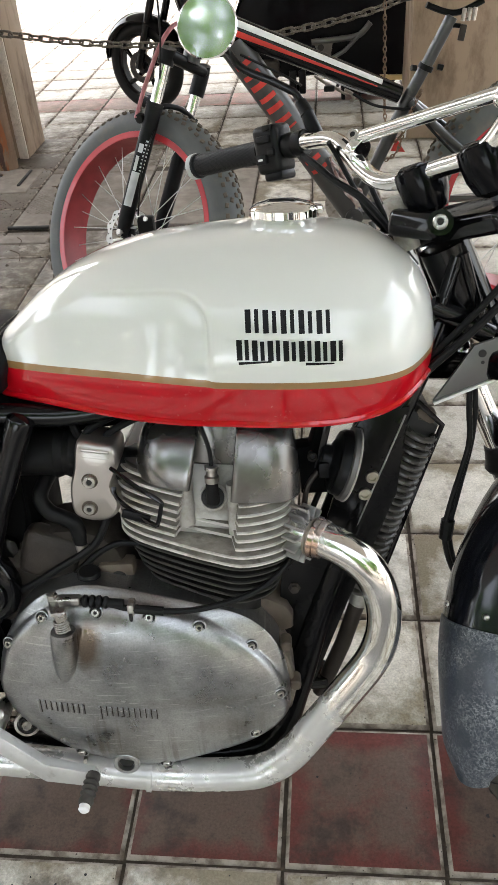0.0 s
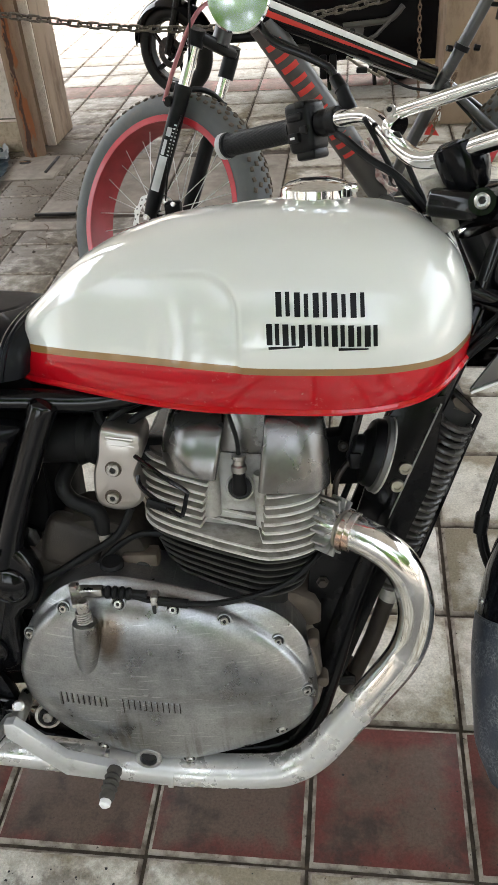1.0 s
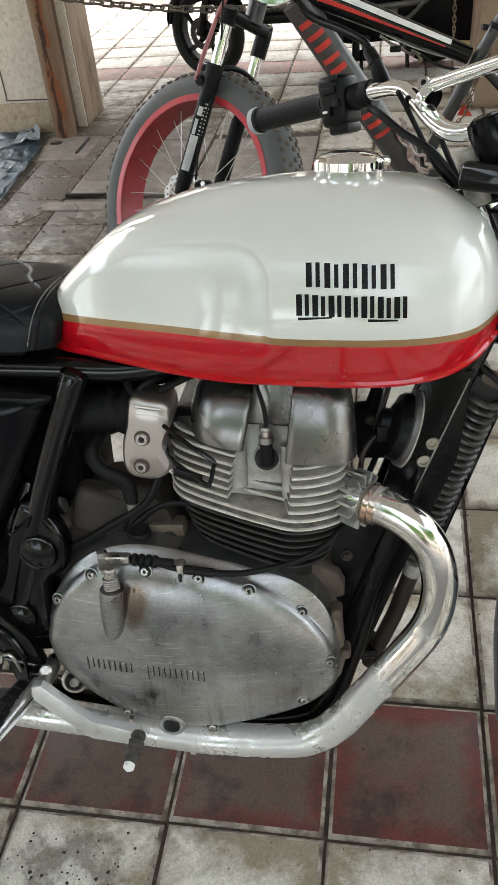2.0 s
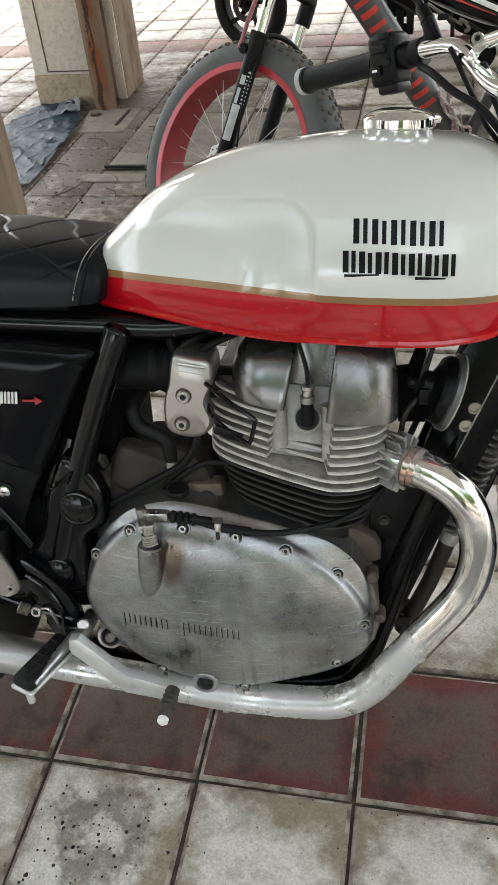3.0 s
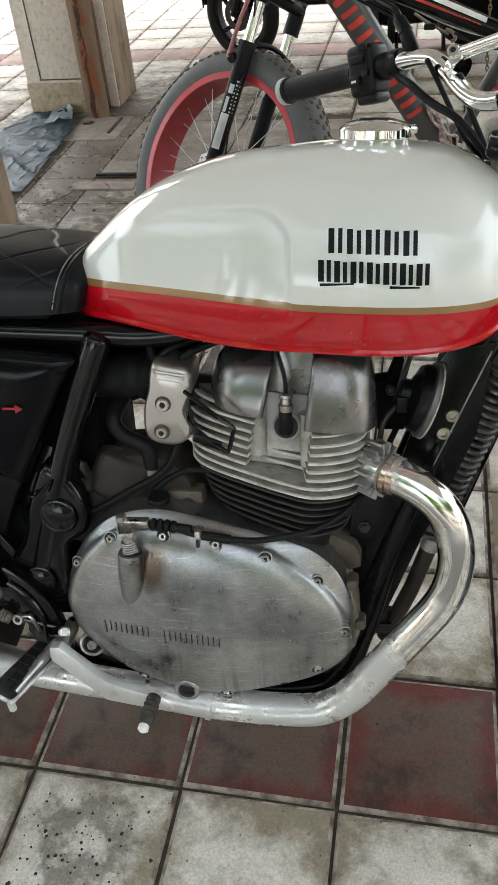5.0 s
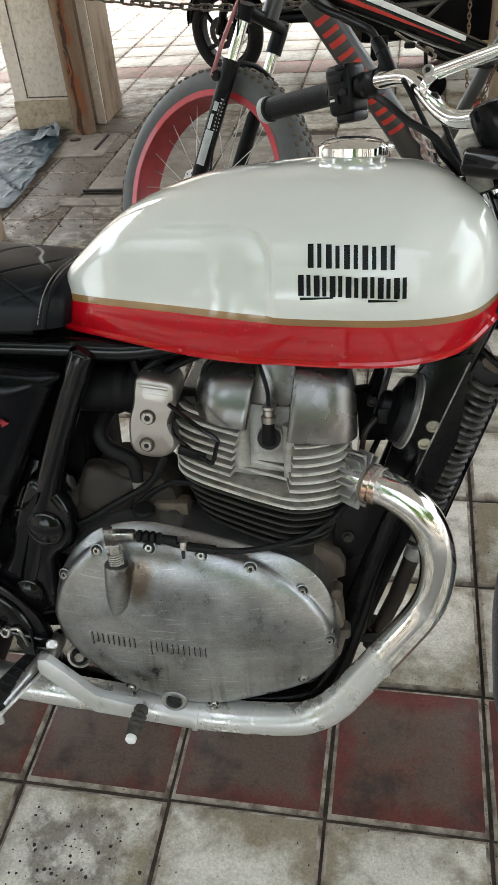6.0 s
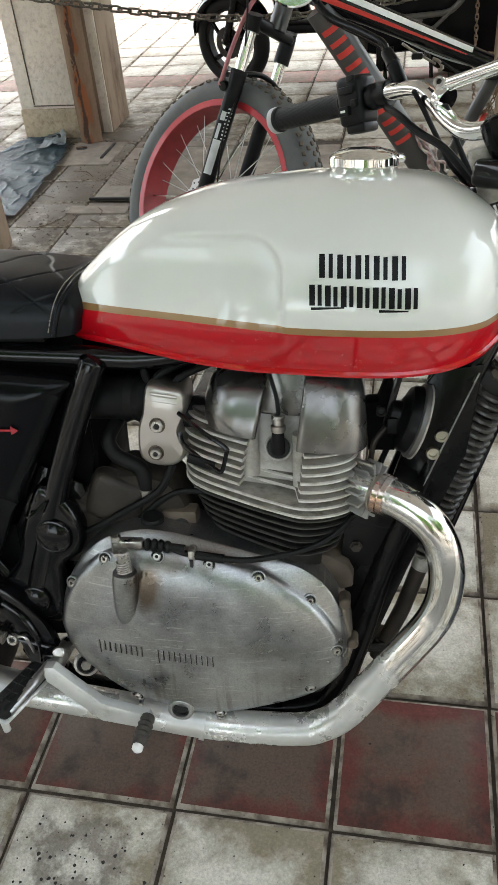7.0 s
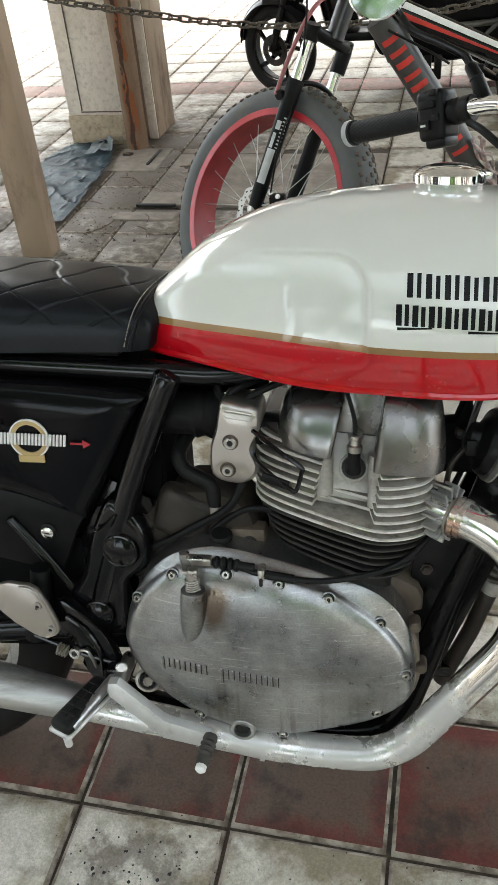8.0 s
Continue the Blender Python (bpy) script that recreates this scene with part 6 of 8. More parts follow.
BAR = [(0.109, 0.190, 1.035), (0.145, 0.158, 1.043), (0.179, 0.125, 1.050), (0.205, 0.098, 1.050), (0.222, 0.075, 1.036), (0.238, 0.055, 1.016), (0.258, 0.028, 1.003), (0.285, 0.0, 1.006), (0.320, -0.045, 1.022), (0.345, -0.080, 1.034), (0.362, -0.105, 1.052), (0.378, -0.13, 1.085), (0.392, -0.155, 1.098), (0.41, -0.21, 1.096), (0.40, -0.30, 1.088)]
bar = part("handlebar", tube(BAR, 0.0112, 18, 6), M["chrome"], moto, "bright chrome handlebar with a cross brace")
gdir = (Vector(BAR[0]) - Vector((0.003, 0.276, 1.013))).normalized()
gb = Vector((0.003, 0.276, 1.013))
L0 = (Vector(BAR[0]) - gb).length
grip_prof = [(0.0155, 0.0), (0.0185, 0.002), (0.0185, 0.010), (0.0160, 0.012)]
for i in range(26):
    h = 0.014 + i * (L0 - 0.02) / 26
    grip_prof += [(0.0158, h), (0.0164, h + 0.0016)]
grip_prof += [(0.0160, L0 - 0.004), (0.0175, L0), (0.0, L0)]
grip = part("grip", lathe(grip_prof, tuple(gb), tuple(gdir), 24), M["knurl"], bar, "ribbed black rubber grip with a pale end")
part("bar_end", lathe([(0.0, -0.004), (0.012, -0.004), (0.0188, -0.003), (0.0192, 0.004), (0.0188, 0.006)], tuple(gb), tuple(gdir), 22), M["silver"], grip)
sw_rot = gdir.to_track_quat("X", "Z").to_matrix()
sw_c = gb + gdir * (L0 + 0.022)
switch = part("switch_housing", rbox(tuple(sw_c), (0.044, 0.042, 0.066), 0.009, sw_rot, 3), M["plastic"], bar, "black handlebar switch block")
for off, size in (((0.0, -0.0225, 0.014), (0.024, 0.007, 0.010)), ((-0.006, -0.0225, -0.012), (0.018, 0.008, 0.013)), ((0.010, -0.022, 0.028), (0.014, 0.006, 0.008)), ((0.012, -0.0225, -0.004), (0.012, 0.006, 0.010))):
    part("switch_button", rbox(tuple(sw_c + sw_rot @ Vector(off)), size, 0.002, sw_rot, 2), M["rubber"], switch)
part("button_mark", rbox(tuple(sw_c + sw_rot @ Vector((-0.006, -0.0267, -0.012))), (0.008, 0.0008, 0.003), 0, sw_rot), M["white_paint"], switch)
part("switch_base", rbox(tuple(sw_c + sw_rot @ Vector((0.004, 0.0, -0.036))), (0.034, 0.034, 0.014), 0.005, sw_rot, 2), M["plastic"], switch)
part("clutch_perch", lathe([(0.0165, 0), (0.0175, 0.004), (0.0175, 0.012), (0.0165, 0.014), (0.0165, 0.018), (0.0175, 0.020), (0.0175, 0.032), (0.0155, 0.034)], tuple(sw_c + gdir * 0.024), tuple(gdir), 20), M["plastic"], bar)
part("clutch_lever", tube([tuple(sw_c + gdir * 0.035 + Vector((0.02, 0.02, 0))), tuple(sw_c + Vector((0.035, 0.04, -0.002))), tuple(gb + gdir * 0.03 + Vector((0.05, 0.06, -0.004)))], 0.006, 10, 4), M["black"], bar)
part("cross_brace", tube([(0.231, 0.055, 1.054), (0.372, -0.120, 1.102)], 0.0082, 16), M["chrome"], bar)
for c, r in (((0.232, 0.056, 1.040), 0.016), ((0.372, -0.120, 1.098), 0.016)):
    part("brace_clamp", lathe([(r, -0.007), (r + 0.001, -0.005), (r + 0.001, 0.005), (r, 0.007)], c, (0.6, -0.65, -0.45), 20), M["chrome"], bar)
    hexbolt(bar, (c[0] - 0.006, c[1] - 0.006, c[2] + 0.018), (-0.3, -0.8, 0.3), 0.0075, 0.006)
for c in ((0.294, -0.012, 1.006), (0.352, -0.088, 1.034)):
    g = part("gauge", lathe([(0.010, -0.052), (0.022, -0.046), (0.029, -0.028), (0.031, -0.008), (0.031, 0.004), (0.029, 0.006), (0.027, 0.004)], (c[0] + 0.006, c[1] + 0.004, c[2] + 0.008), (-0.30, 0.20, 0.93), 28), M["panel"], moto, "round instrument in a gloss black cup")
    part("gauge_face", lathe([(0.0272, 0.0), (0.0272, 0.003), (0, 0.0045)], (c[0] + 0.006, c[1] + 0.004, c[2] + 0.008), (-0.30, 0.20, 0.93), 28), M["grey_plate"], g)
    part("bar_clamp", lathe([(0.0175, -0.014), (0.0185, -0.012), (0.0185, 0.012), (0.0175, 0.014)], c, (0.6, -0.75, 0.25), 18), M["black"], bar)
# mirror on its curved stem
mirror = part("mirror", lathe([(0.0, -0.020), (0.022, -0.018), (0.036, -0.011), (0.042, -0.002), (0.0425, 0.002), (0.0405, 0.004)], (0.042, 0.19, 1.200), (-0.17, -0.96, 0.16), 36), M["chrome"], moto, "round chrome mirror on a black stem")
part("mirror_glass", lathe([(0.0408, 0.001), (0.0408, 0.0035), (0.03, 0.0037), (0, 0.0038)], (0.042, 0.19, 1.200), (-0.17, -0.96, 0.16), 36), M["mirror"], mirror)
part("mirror_stem", tube([(0.058, 0.20, 1.183), (0.0845, 0.185, 1.147), (0.125, 0.18, 1.1276), (0.148, 0.178, 1.116), (0.158, 0.176, 1.110), (0.1645, 0.173, 1.100), (0.170, 0.170, 1.090)], 0.0055, 12, 5), M["black"], mirror)
part("stem_boot", tube([(0.1640, 0.1735, 1.101), (0.1650, 0.173, 1.098), (0.1725, 0.167, 1.085), (0.1735, 0.166, 1.083), (0.1745, 0.165, 1.081), (0.183, 0.152, 1.058), (0.185, 0.150, 1.050)], [0.0068, 0.0085, 0.0094, 0.0104, 0.0094, 0.0112, 0.0108], 16), M["plastic"], mirror)
part("brake_cable", tube([(0.196, 0.07, 1.050), (0.207, 0.08, 1.0324), (0.2221, 0.08, 1.0043), (0.2352, 0.08, 0.9804), (0.2484, 0.085, 0.957), (0.278, 0.11, 0.9237), (0.2922, 0.13, 0.8986)], 0.0034, 10, 5), M["rubber"], moto)
# cables, hoses and the headlight plate
for pts, r, mm in (
    ([(0.165, 0.13, 1.03), (0.178, 0.10, 1.022), (0.205, 0.075, 1.000), (0.236, 0.05, 0.981), (0.273, 0.05, 0.940), (0.30, 0.05, 0.91)], 0.0052, "rubber"),
    ([(0.215, 0.08, 1.05), (0.236, 0.055, 1.030), (0.251, 0.05, 0.988), (0.281, 0.05, 0.93), (0.31, 0.05, 0.89)], 0.0036, "rubber"),
    ([(0.377, 0.0, 0.76), (0.378, 0.0, 0.70), (0.380, 0.0, 0.644), (0.361, 0.0, 0.564), (0.352, 0.0, 0.509), (0.360, 0.0, 0.46), (0.385, 0.0, 0.40)], 0.0042, "rubber"),
    ([(0.384, 0.006, 0.76), (0.388, 0.006, 0.70), (0.385, 0.006, 0.644), (0.370, 0.006, 0.564), (0.361, 0.006, 0.509), (0.368, 0.006, 0.46), (0.392, 0.006, 0.40)], 0.0036, "rubber"),
    ([(0.27, -0.06, 0.745), (0.31, -0.07, 0.785), (0.36, -0.07, 0.83), (0.41, -0.05, 0.87)], 0.0052, "rubber"),
    ([(0.26, -0.055, 0.745), (0.31, -0.062, 0.795), (0.36, -0.06, 0.845), (0.41, -0.04, 0.89)], 0.0045, "rubber"),
    ([(0.255, -0.06, 0.70), (0.275, -0.07, 0.74), (0.31, -0.075, 0.79), (0.34, -0.075, 0.815)], 0.0038, "rubber"),
):
    part("control_cable", tube(pts, r, 8, 5), M[mm], moto)
part("cable_grommet", tube([(0.357, 0.003, 0.525), (0.354, 0.003, 0.495)], 0.010, 10), M["rubber"], moto)
plate = part("headlight_plate", prism([(0.318, 0.733), (0.345, 0.772), (0.368, 0.806), (0.40, 0.815), (0.43, 0.80), (0.42, 0.77)], -0.052, -0.046, 0.001), M["grey_plate"], moto, "grey headlight bracket plate")
part("plate_hole", lathe([(0.0052, 0), (0.0052, 0.001), (0, 0.001)], (0.378, -0.0522, 0.795), (0, -1, 0), 14), M["hole"], plate)
part("plate_hole", lathe([(0.0024, 0), (0.0024, 0.001), (0, 0.001)], (0.379, -0.0522, 0.783), (0, -1, 0), 10), M["hole"], plate)
part("plate_edge", prism([(0.318, 0.731), (0.42, 0.770), (0.4205, 0.7665), (0.3195, 0.7275)], -0.054, -0.045, 0.001), M["white_paint"], plate)
for pts, r in (([(0.345, -0.03, 0.915), (0.329, -0.03, 0.851)], 0.009), ([(0.352, -0.03, 0.918), (0.378, -0.03, 0.838)], 0.008), ([(0.315, -0.03, 0.853), (0.35, -0.03, 0.836), (0.392, -0.03, 0.812)], 0.014), ([(0.342, -0.05, 0.905), (0.330, -0.05, 0.868)], 0.003)):
    part("headlight_bracket", tube(pts, r, 12), M["black"], moto)
part("headlight", lathe([(0.02, -0.10), (0.06, -0.085), (0.085, -0.04), (0.092, 0.0), (0.095, 0.01), (0.088, 0.016), (0, 0.02)], (0.53, 0.10, 0.80), (0.80, 0.58, 0.0), 32), M["panel"], moto)
part("side_stand", tube([(-0.12, 0.14, 0.2), (-0.10, 0.22, 0.10), (-0.08, 0.30, -0.072)], 0.011, 10), M["black"], moto)
# rear wheel, out of view behind the silencer
RH = Vector((-0.74, 0.0, 0.318))
rw = part("rear_wheel", lathe([(0.215, -0.03), (0.235, -0.038), (0.24, -0.03), (0.232, 0), (0.24, 0.03), (0.235, 0.038), (0.215, 0.03), (0.22, 0), (0.215, -0.03)], tuple(RH), (0, 1, 0), 40), M["alu"], moto)
part("tyre", lathe([(0.252 + 0.066 * math.cos(q), 0.062 * math.sin(q)) for q in np.linspace(-1.75, 1.75, 15)] + [(0.23, 0.02), (0.23, -0.02), (0.252 + 0.066 * math.cos(-1.75), 0.062 * math.sin(-1.75))], tuple(RH), (0, 1, 0), 48), M["rubber"], rw)
part("hub", lathe([(0.02, -0.08), (0.07, -0.07), (0.05, 0), (0.07, 0.07), (0.02, 0.08)], tuple(RH), (0, 1, 0), 24), M["alu"], rw)


# ---- fat-tyred bicycle behind the motorcycle, facing the pillars ----
CB = Vector((-0.517, 1.78, 0.0))
cycle = thing("bicycle", Matrix.Translation(CB), "dark grey fat-tyre bicycle with red rims and disc brake", "bicycle")


def cpart(name, bm, material, parent=None, label="", angle=35):
    """A part given in metres of the place, put under the bicycle."""
    bmesh.ops.translate(bm, vec=-CB, verts=bm.verts)
    return part(name, bm, material, parent or cycle, label, angle)


TYRE_R, SEC = 0.322, 0.052


def fat_wheel(hub, turn, lean, tread):
    fw = Vector((-math.cos(turn), math.sin(turn), 0))
    level = Vector((math.sin(turn), math.cos(turn), 0))
    H = Vector(hub)
    up = Vector((0, 0, math.cos(lean))) + level * math.sin(lean)
    ax = level * math.cos(lean) - Vector((0, 0, math.sin(lean)))
    sec = [(TYRE_R + SEC * math.cos(q), 0.056 * math.sin(q)) for q in np.linspace(-2.25, 2.25, 25)]
    rim = cpart("wheel", lathe([(0.283, -0.050), (0.300, -0.052), (0.302, -0.047), (0.290, -0.045), (0.2845, 0.0), (0.290, 0.045), (0.302, 0.047), (0.300, 0.052), (0.283, 0.050), (0.2775, 0.0), (0.283, -0.050)], hub, ax, 72), M["rim_red"], None, "wide red wheel rim")
    bmb = lathe([(0.2825, -0.0485), (0.2770, 0.0), (0.2825, 0.0485), (0.2815, 0.0485), (0.2760, 0.0), (0.2815, -0.0485), (0.2825, -0.0485)], hub, ax, 72)
    cpart("rim_bed", bmb, M["rim_shaded"], rim)
    tyre = cpart("tyre", lathe(sec + [(0.289, 0.03), (0.289, -0.03), sec[0]], hub, ax, 72), M["tyre"], rim, "grey fat tyre with knobbly muddy tread")
    hubp = cpart("hub", lathe([(0.012, -0.07), (0.03, -0.06), (0.03, -0.052), (0.018, -0.048), (0.018, 0.048), (0.03, 0.052), (0.03, 0.06), (0.012, 0.07)], hub, ax, 20), M["plastic"], rim)
    for i in range(32):
        q = 2 * math.pi * (i + 0.5) / 32
        s = -1 if i % 2 else 1
        o = 0.5 if (i // 2) % 2 else -0.5
        a = H + (fw * math.cos(q + o) + up * math.sin(q + o)) * 0.027 + ax * s * 0.055
        b = H + (fw * math.cos(q) + up * math.sin(q)) * 0.278 + ax * s * 0.012
        cpart("spoke", tube([a, b], 0.0014, 5), M["pale_alu"], rim)
    if tread:
        me = None
        for i in range(76):
            for k, p in enumerate((-0.80, -0.48, -0.16, 0.16, 0.48, 0.80)):
                if k in (1, 4) and i % 2:
                    continue
                q = 2 * math.pi * (i + (0.5 if k % 2 else 0.0)) / 76
                rad = (fw * math.cos(q) + up * math.sin(q))
                n = (rad * math.cos(p) + ax * math.sin(p)).normalized()
                tan = (-fw * math.sin(q) + up * math.cos(q))
                c = H + rad * (TYRE_R + (SEC + 0.0005) * math.cos(p)) + ax * (0.0565 * math.sin(p))
                rot = Matrix((tan, n.cross(tan), n)).transposed().to_4x4()
                if me is None:
                    b = rbox((0, 0, 0), (0.0135, 0.011, 0.007), 0.0015, None, 1)
                    me = finish(b, "knob", M["knob"])
                ob = new("knob", me)
                ob.parent = tyre
                ob.matrix_basis = Matrix.Translation(c - CB) @ rot @ Matrix.Rotation(0.3 * ((i * 7 + k) % 3 - 1), 4, "Z")
    return rim, H, fw, ax, up


front, H, fw, ax, wheel_up = fat_wheel((-0.506, 1.730, 0.338), radians(32), radians(28), True)
fat_wheel((0.70, 1.86, 0.373), radians(-8), 0.0, True)
# brake disc on the near side of the front wheel
disc_c = H - ax * 0.062
ring = []
for i in range(72):
    q = 2 * math.pi * i / 72
    r = 0.082 + 0.0035 * math.sin(q * 12)
    ring.append((r, q))
bm = bmesh.new()
rows = []
for rr0, off in ((0, -0.001), (0, 0.001), (1, 0.001), (1, -0.001)):
    rows.append([bm.verts.new(disc_c + (fw * math.cos(q) + wheel_up * math.sin(q)) * (r if not rr0 else 0.062) + ax * off) for r, q in ring])
for a in range(4):
    A1, B1 = rows[a], rows[(a + 1) % 4]
    for j in range(72):
        bm.faces.new((A1[j], A1[(j + 1) % 72], B1[(j + 1) % 72], B1[j]))
for k in range(6):
    q = k * math.pi / 3
    d0 = fw * math.cos(q) + wheel_up * math.sin(q)
    d1 = fw * math.cos(q + 0.5) + wheel_up * math.sin(q + 0.5)
    sweep(bm, [disc_c + d0 * 0.02, disc_c + d1 * 0.064], 0.004, 5)
bmesh.ops.recalc_face_normals(bm, faces=bm.faces)
disc = cpart("brake_disc", bm, M["white_paint"], front, "wavy drilled steel brake disc")
bm = bmesh.new()
for i in range(30):
    q = 2 * math.pi * i / 30
    rbox(tuple(disc_c - ax * 0.0012 + (fw * math.cos(q) + wheel_up * math.sin(q)) * (0.071 + 0.004 * (i % 2 * 2 - 1))), (0.005, 0.0012, 0.005), 0.0, None, 1, bm)
cpart("disc_holes", bm, M["hole"], disc)
cpart("caliper", rbox(tuple(disc_c - ax * 0.004 + fw * -0.075 + wheel_up * 0.035), (0.05, 0.035, 0.06), 0.008), M["plastic"], None)
cpart("caliper_bolt", lathe([(0.007, 0), (0.007, 0.006), (0, 0.006)], tuple(disc_c - ax * 0.024 + fw * -0.055 + wheel_up * 0.06), tuple(-ax), 10), M["bolt"])
cpart("caliper_bolt", lathe([(0.007, 0), (0.007, 0.006), (0, 0.006)], tuple(disc_c - ax * 0.024 + fw * -0.085 + wheel_up * 0.055), tuple(-ax), 10), M["bolt"])
cpart("axle_nut", lathe([(0.014, 0), (0.014, 0.012), (0.009, 0.016), (0, 0.016)], tuple(H - ax * 0.085), tuple(-ax), 6), M["bolt"])

# suspension fork
FORK = wheel_up * math.cos(radians(5)) - fw * math.sin(radians(5))
NB, FB = H - ax * 0.082, H + ax * 0.082
NT, FT = NB + FORK * 0.50, FB + FORK * 0.50
HEADV0 = ((NT + FT) / 2 - (NB + FB) / 2).normalized()
for top, bot, near in ((NT, NB, True), (FT, FB, False)):
    d = top - bot
    leg = cpart("fork_leg", tube([bot - d * 0.02, bot + d * 0.10, bot + d * 0.68, bot + d * 0.74], [0.017, 0.0225, 0.0235, 0.025], 18), M["plastic"], None, "black lower fork leg")
    cpart("stanchion", tube([bot + d * 0.72, top], 0.0165, 16), M["chrome"], leg)
    cpart("seal", tube([bot + d * 0.735, bot + d * 0.755], 0.0255, 16), M["rubber"], leg)
    if near:
        u = d.normalized()
        face = (-Vector((0, 1, 0)) + 0.0 * u).normalized()
        sidev = u.cross(face).normalized()
        face = sidev.cross(u).normalized()
        if face.y > 0:
            face = -face
        for a, b, off, w, mm in ((0.16, 0.36, -0.004, 0.024, "silver"), (0.365, 0.45, -0.009, 0.010, "silver"), (0.47, 0.52, -0.006, 0.014, "silver")):
            bm = bmesh.new()
            rws = []
            for i in range(7):
                p = bot + d * (a + (b - a) * i / 6)
                row = []
                for j in range(5):
                    q = (off + w * (j / 4 - 0.5)) / 0.0235
                    row.append(bm.verts.new(p + (face * math.cos(q) + sidev * math.sin(q)) * 0.0245))
                rws.append(row)
            for r0, r1 in zip(rws, rws[1:]):
                for j in range(4):
                    bm.faces.new((r0[j], r0[j + 1], r1[j + 1], r1[j]))
            cpart("fork_decal", bm, M[mm], leg)
        for k in range(9):
            p = bot + d * (0.372 + 0.021 * k)
            q = 0.42
            c = p + (face * math.cos(q) + sidev * math.sin(q)) * 0.0243
            rot = Matrix((sidev, face, u)).transposed()
            cpart("decal_stroke", rbox(tuple(c), (0.013, 0.0012, 0.0046 if k % 3 else 0.0030), 0.0, rot, 1), M["silver"], leg)
cpart("fork_arch", tube([NB + (NT - NB) * 0.66, NB + (NT - NB) * 0.72 + Vector((0.018, 0.02, 0.0)), (NB + FB) / 2 + ((NT + FT) / 2 - (NB + FB) / 2) * 0.76 + Vector((0.022, 0.0, 0.0)), FB + (FT - FB) * 0.72 + Vector((0.02, -0.01, 0.0)), FB + (FT - FB) * 0.62], 0.008, 12, 4), M["plastic"])
cv = (FT - NT).normalized()
crot = Matrix((cv, FORK.cross(cv).normalized(), FORK)).transposed()
crown = cpart("fork_crown", rbox(tuple((NT + FT) / 2 + Vector((0.006, 0, 0.010))), (0.175, 0.046, 0.034), 0.014, crot, 3), M["plastic"], None, "matt black fork crown")
for P, lo in ((NT, 0.018), (FT, 0.060)):
    cpart("crown_clamp", tube([P + Vector((0.008, 0, 0.028)), P + Vector((0.0, 0, 0.0)), P - HEADV0 * lo], 0.0235, 16), M["plastic"], crown)
HT = (NT + FT) / 2 + Vector((0.022, 0.0, 0.02))
HEADV = ((NT + FT) / 2 - (NB + FB) / 2).normalized()
cpart("head_tube", tube([HT - HEADV * 0.01, HT + HEADV * 0.15], 0.027, 18), M["frame_grey"])
cpart("fork_guard_knob", lathe([(0.0, -0.012), (0.012, -0.010), (0.015, 0.0), (0.013, 0.010), (0, 0.013)], tuple(NB + (NT - NB) * 0.70 + Vector((-0.035, -0.01, -0.01))), (-0.4, -0.8, 0), 14), M["rubber"])
cpart("handlebar", tube([HT + HEADV * 0.16 + Vector((0.0, -0.03, 0.05)), HT + HEADV * 0.17 + Vector((-0.05, 0.0, 0.07)), HT + HEADV * 0.17 + Vector((0.1, 0.25, 0.09))], 0.014, 12, 4), M["frame_grey"])
cpart("stem", tube([HT + HEADV * 0.15, HT + HEADV * 0.16 + Vector((-0.05, 0.0, 0.06))], 0.02, 14), M["frame_grey"])


def cy(x):
    return 1.72 + 0.13 * (x + 0.36)


def fp(x, z, dy=0.0):
    return Vector((x, cy(x) + dy, z))


# frame: big down tube and top tube with stripes, seat tube, stays
DT0, DT1 = fp(-0.185, 0.870), fp(0.150, 0.375)
down = cpart("down_tube", tube([DT0, DT0.lerp(DT1, 0.5), DT1], [0.040, 0.0405, 0.040], 28), M["frame_tube"], None, "dark grey down tube with red decal strokes")
u = (DT1 - DT0).normalized()
nrm = Vector((-0.1, -1, 0.12)).normalized()
nrm = (nrm - u * nrm.dot(u)).normalized()


def tube_patch(P0, P1, r0, r1, a0, a1, t0, t1, n=8, k=6, lift=0.0012):
    """A patch of the skin of a straight tube between the angles a0..a1 round it and t0..t1 along it."""
    uu = (P1 - P0).normalized()
    nn = Vector((-0.1, -1, 0.12))
    nn = (nn - uu * nn.dot(uu)).normalized()
    ww = uu.cross(nn).normalized()
    bm = bmesh.new()
    rws = []
    for i in range(n + 1):
        s = t0 + (t1 - t0) * i / n
        p, r = P0.lerp(P1, s), r0 + (r1 - r0) * s + lift
        aa0, aa1 = (a0(s) if callable(a0) else a0), (a1(s) if callable(a1) else a1)
        rws.append([bm.verts.new(p + (nn * math.cos(q) + ww * math.sin(q)) * r) for q in np.linspace(aa0, aa1, k)])
    for x0, x1 in zip(rws, rws[1:]):
        for j in range(k - 1):
            bm.faces.new((x0[j], x0[j + 1], x1[j + 1], x1[j]))
    return bm


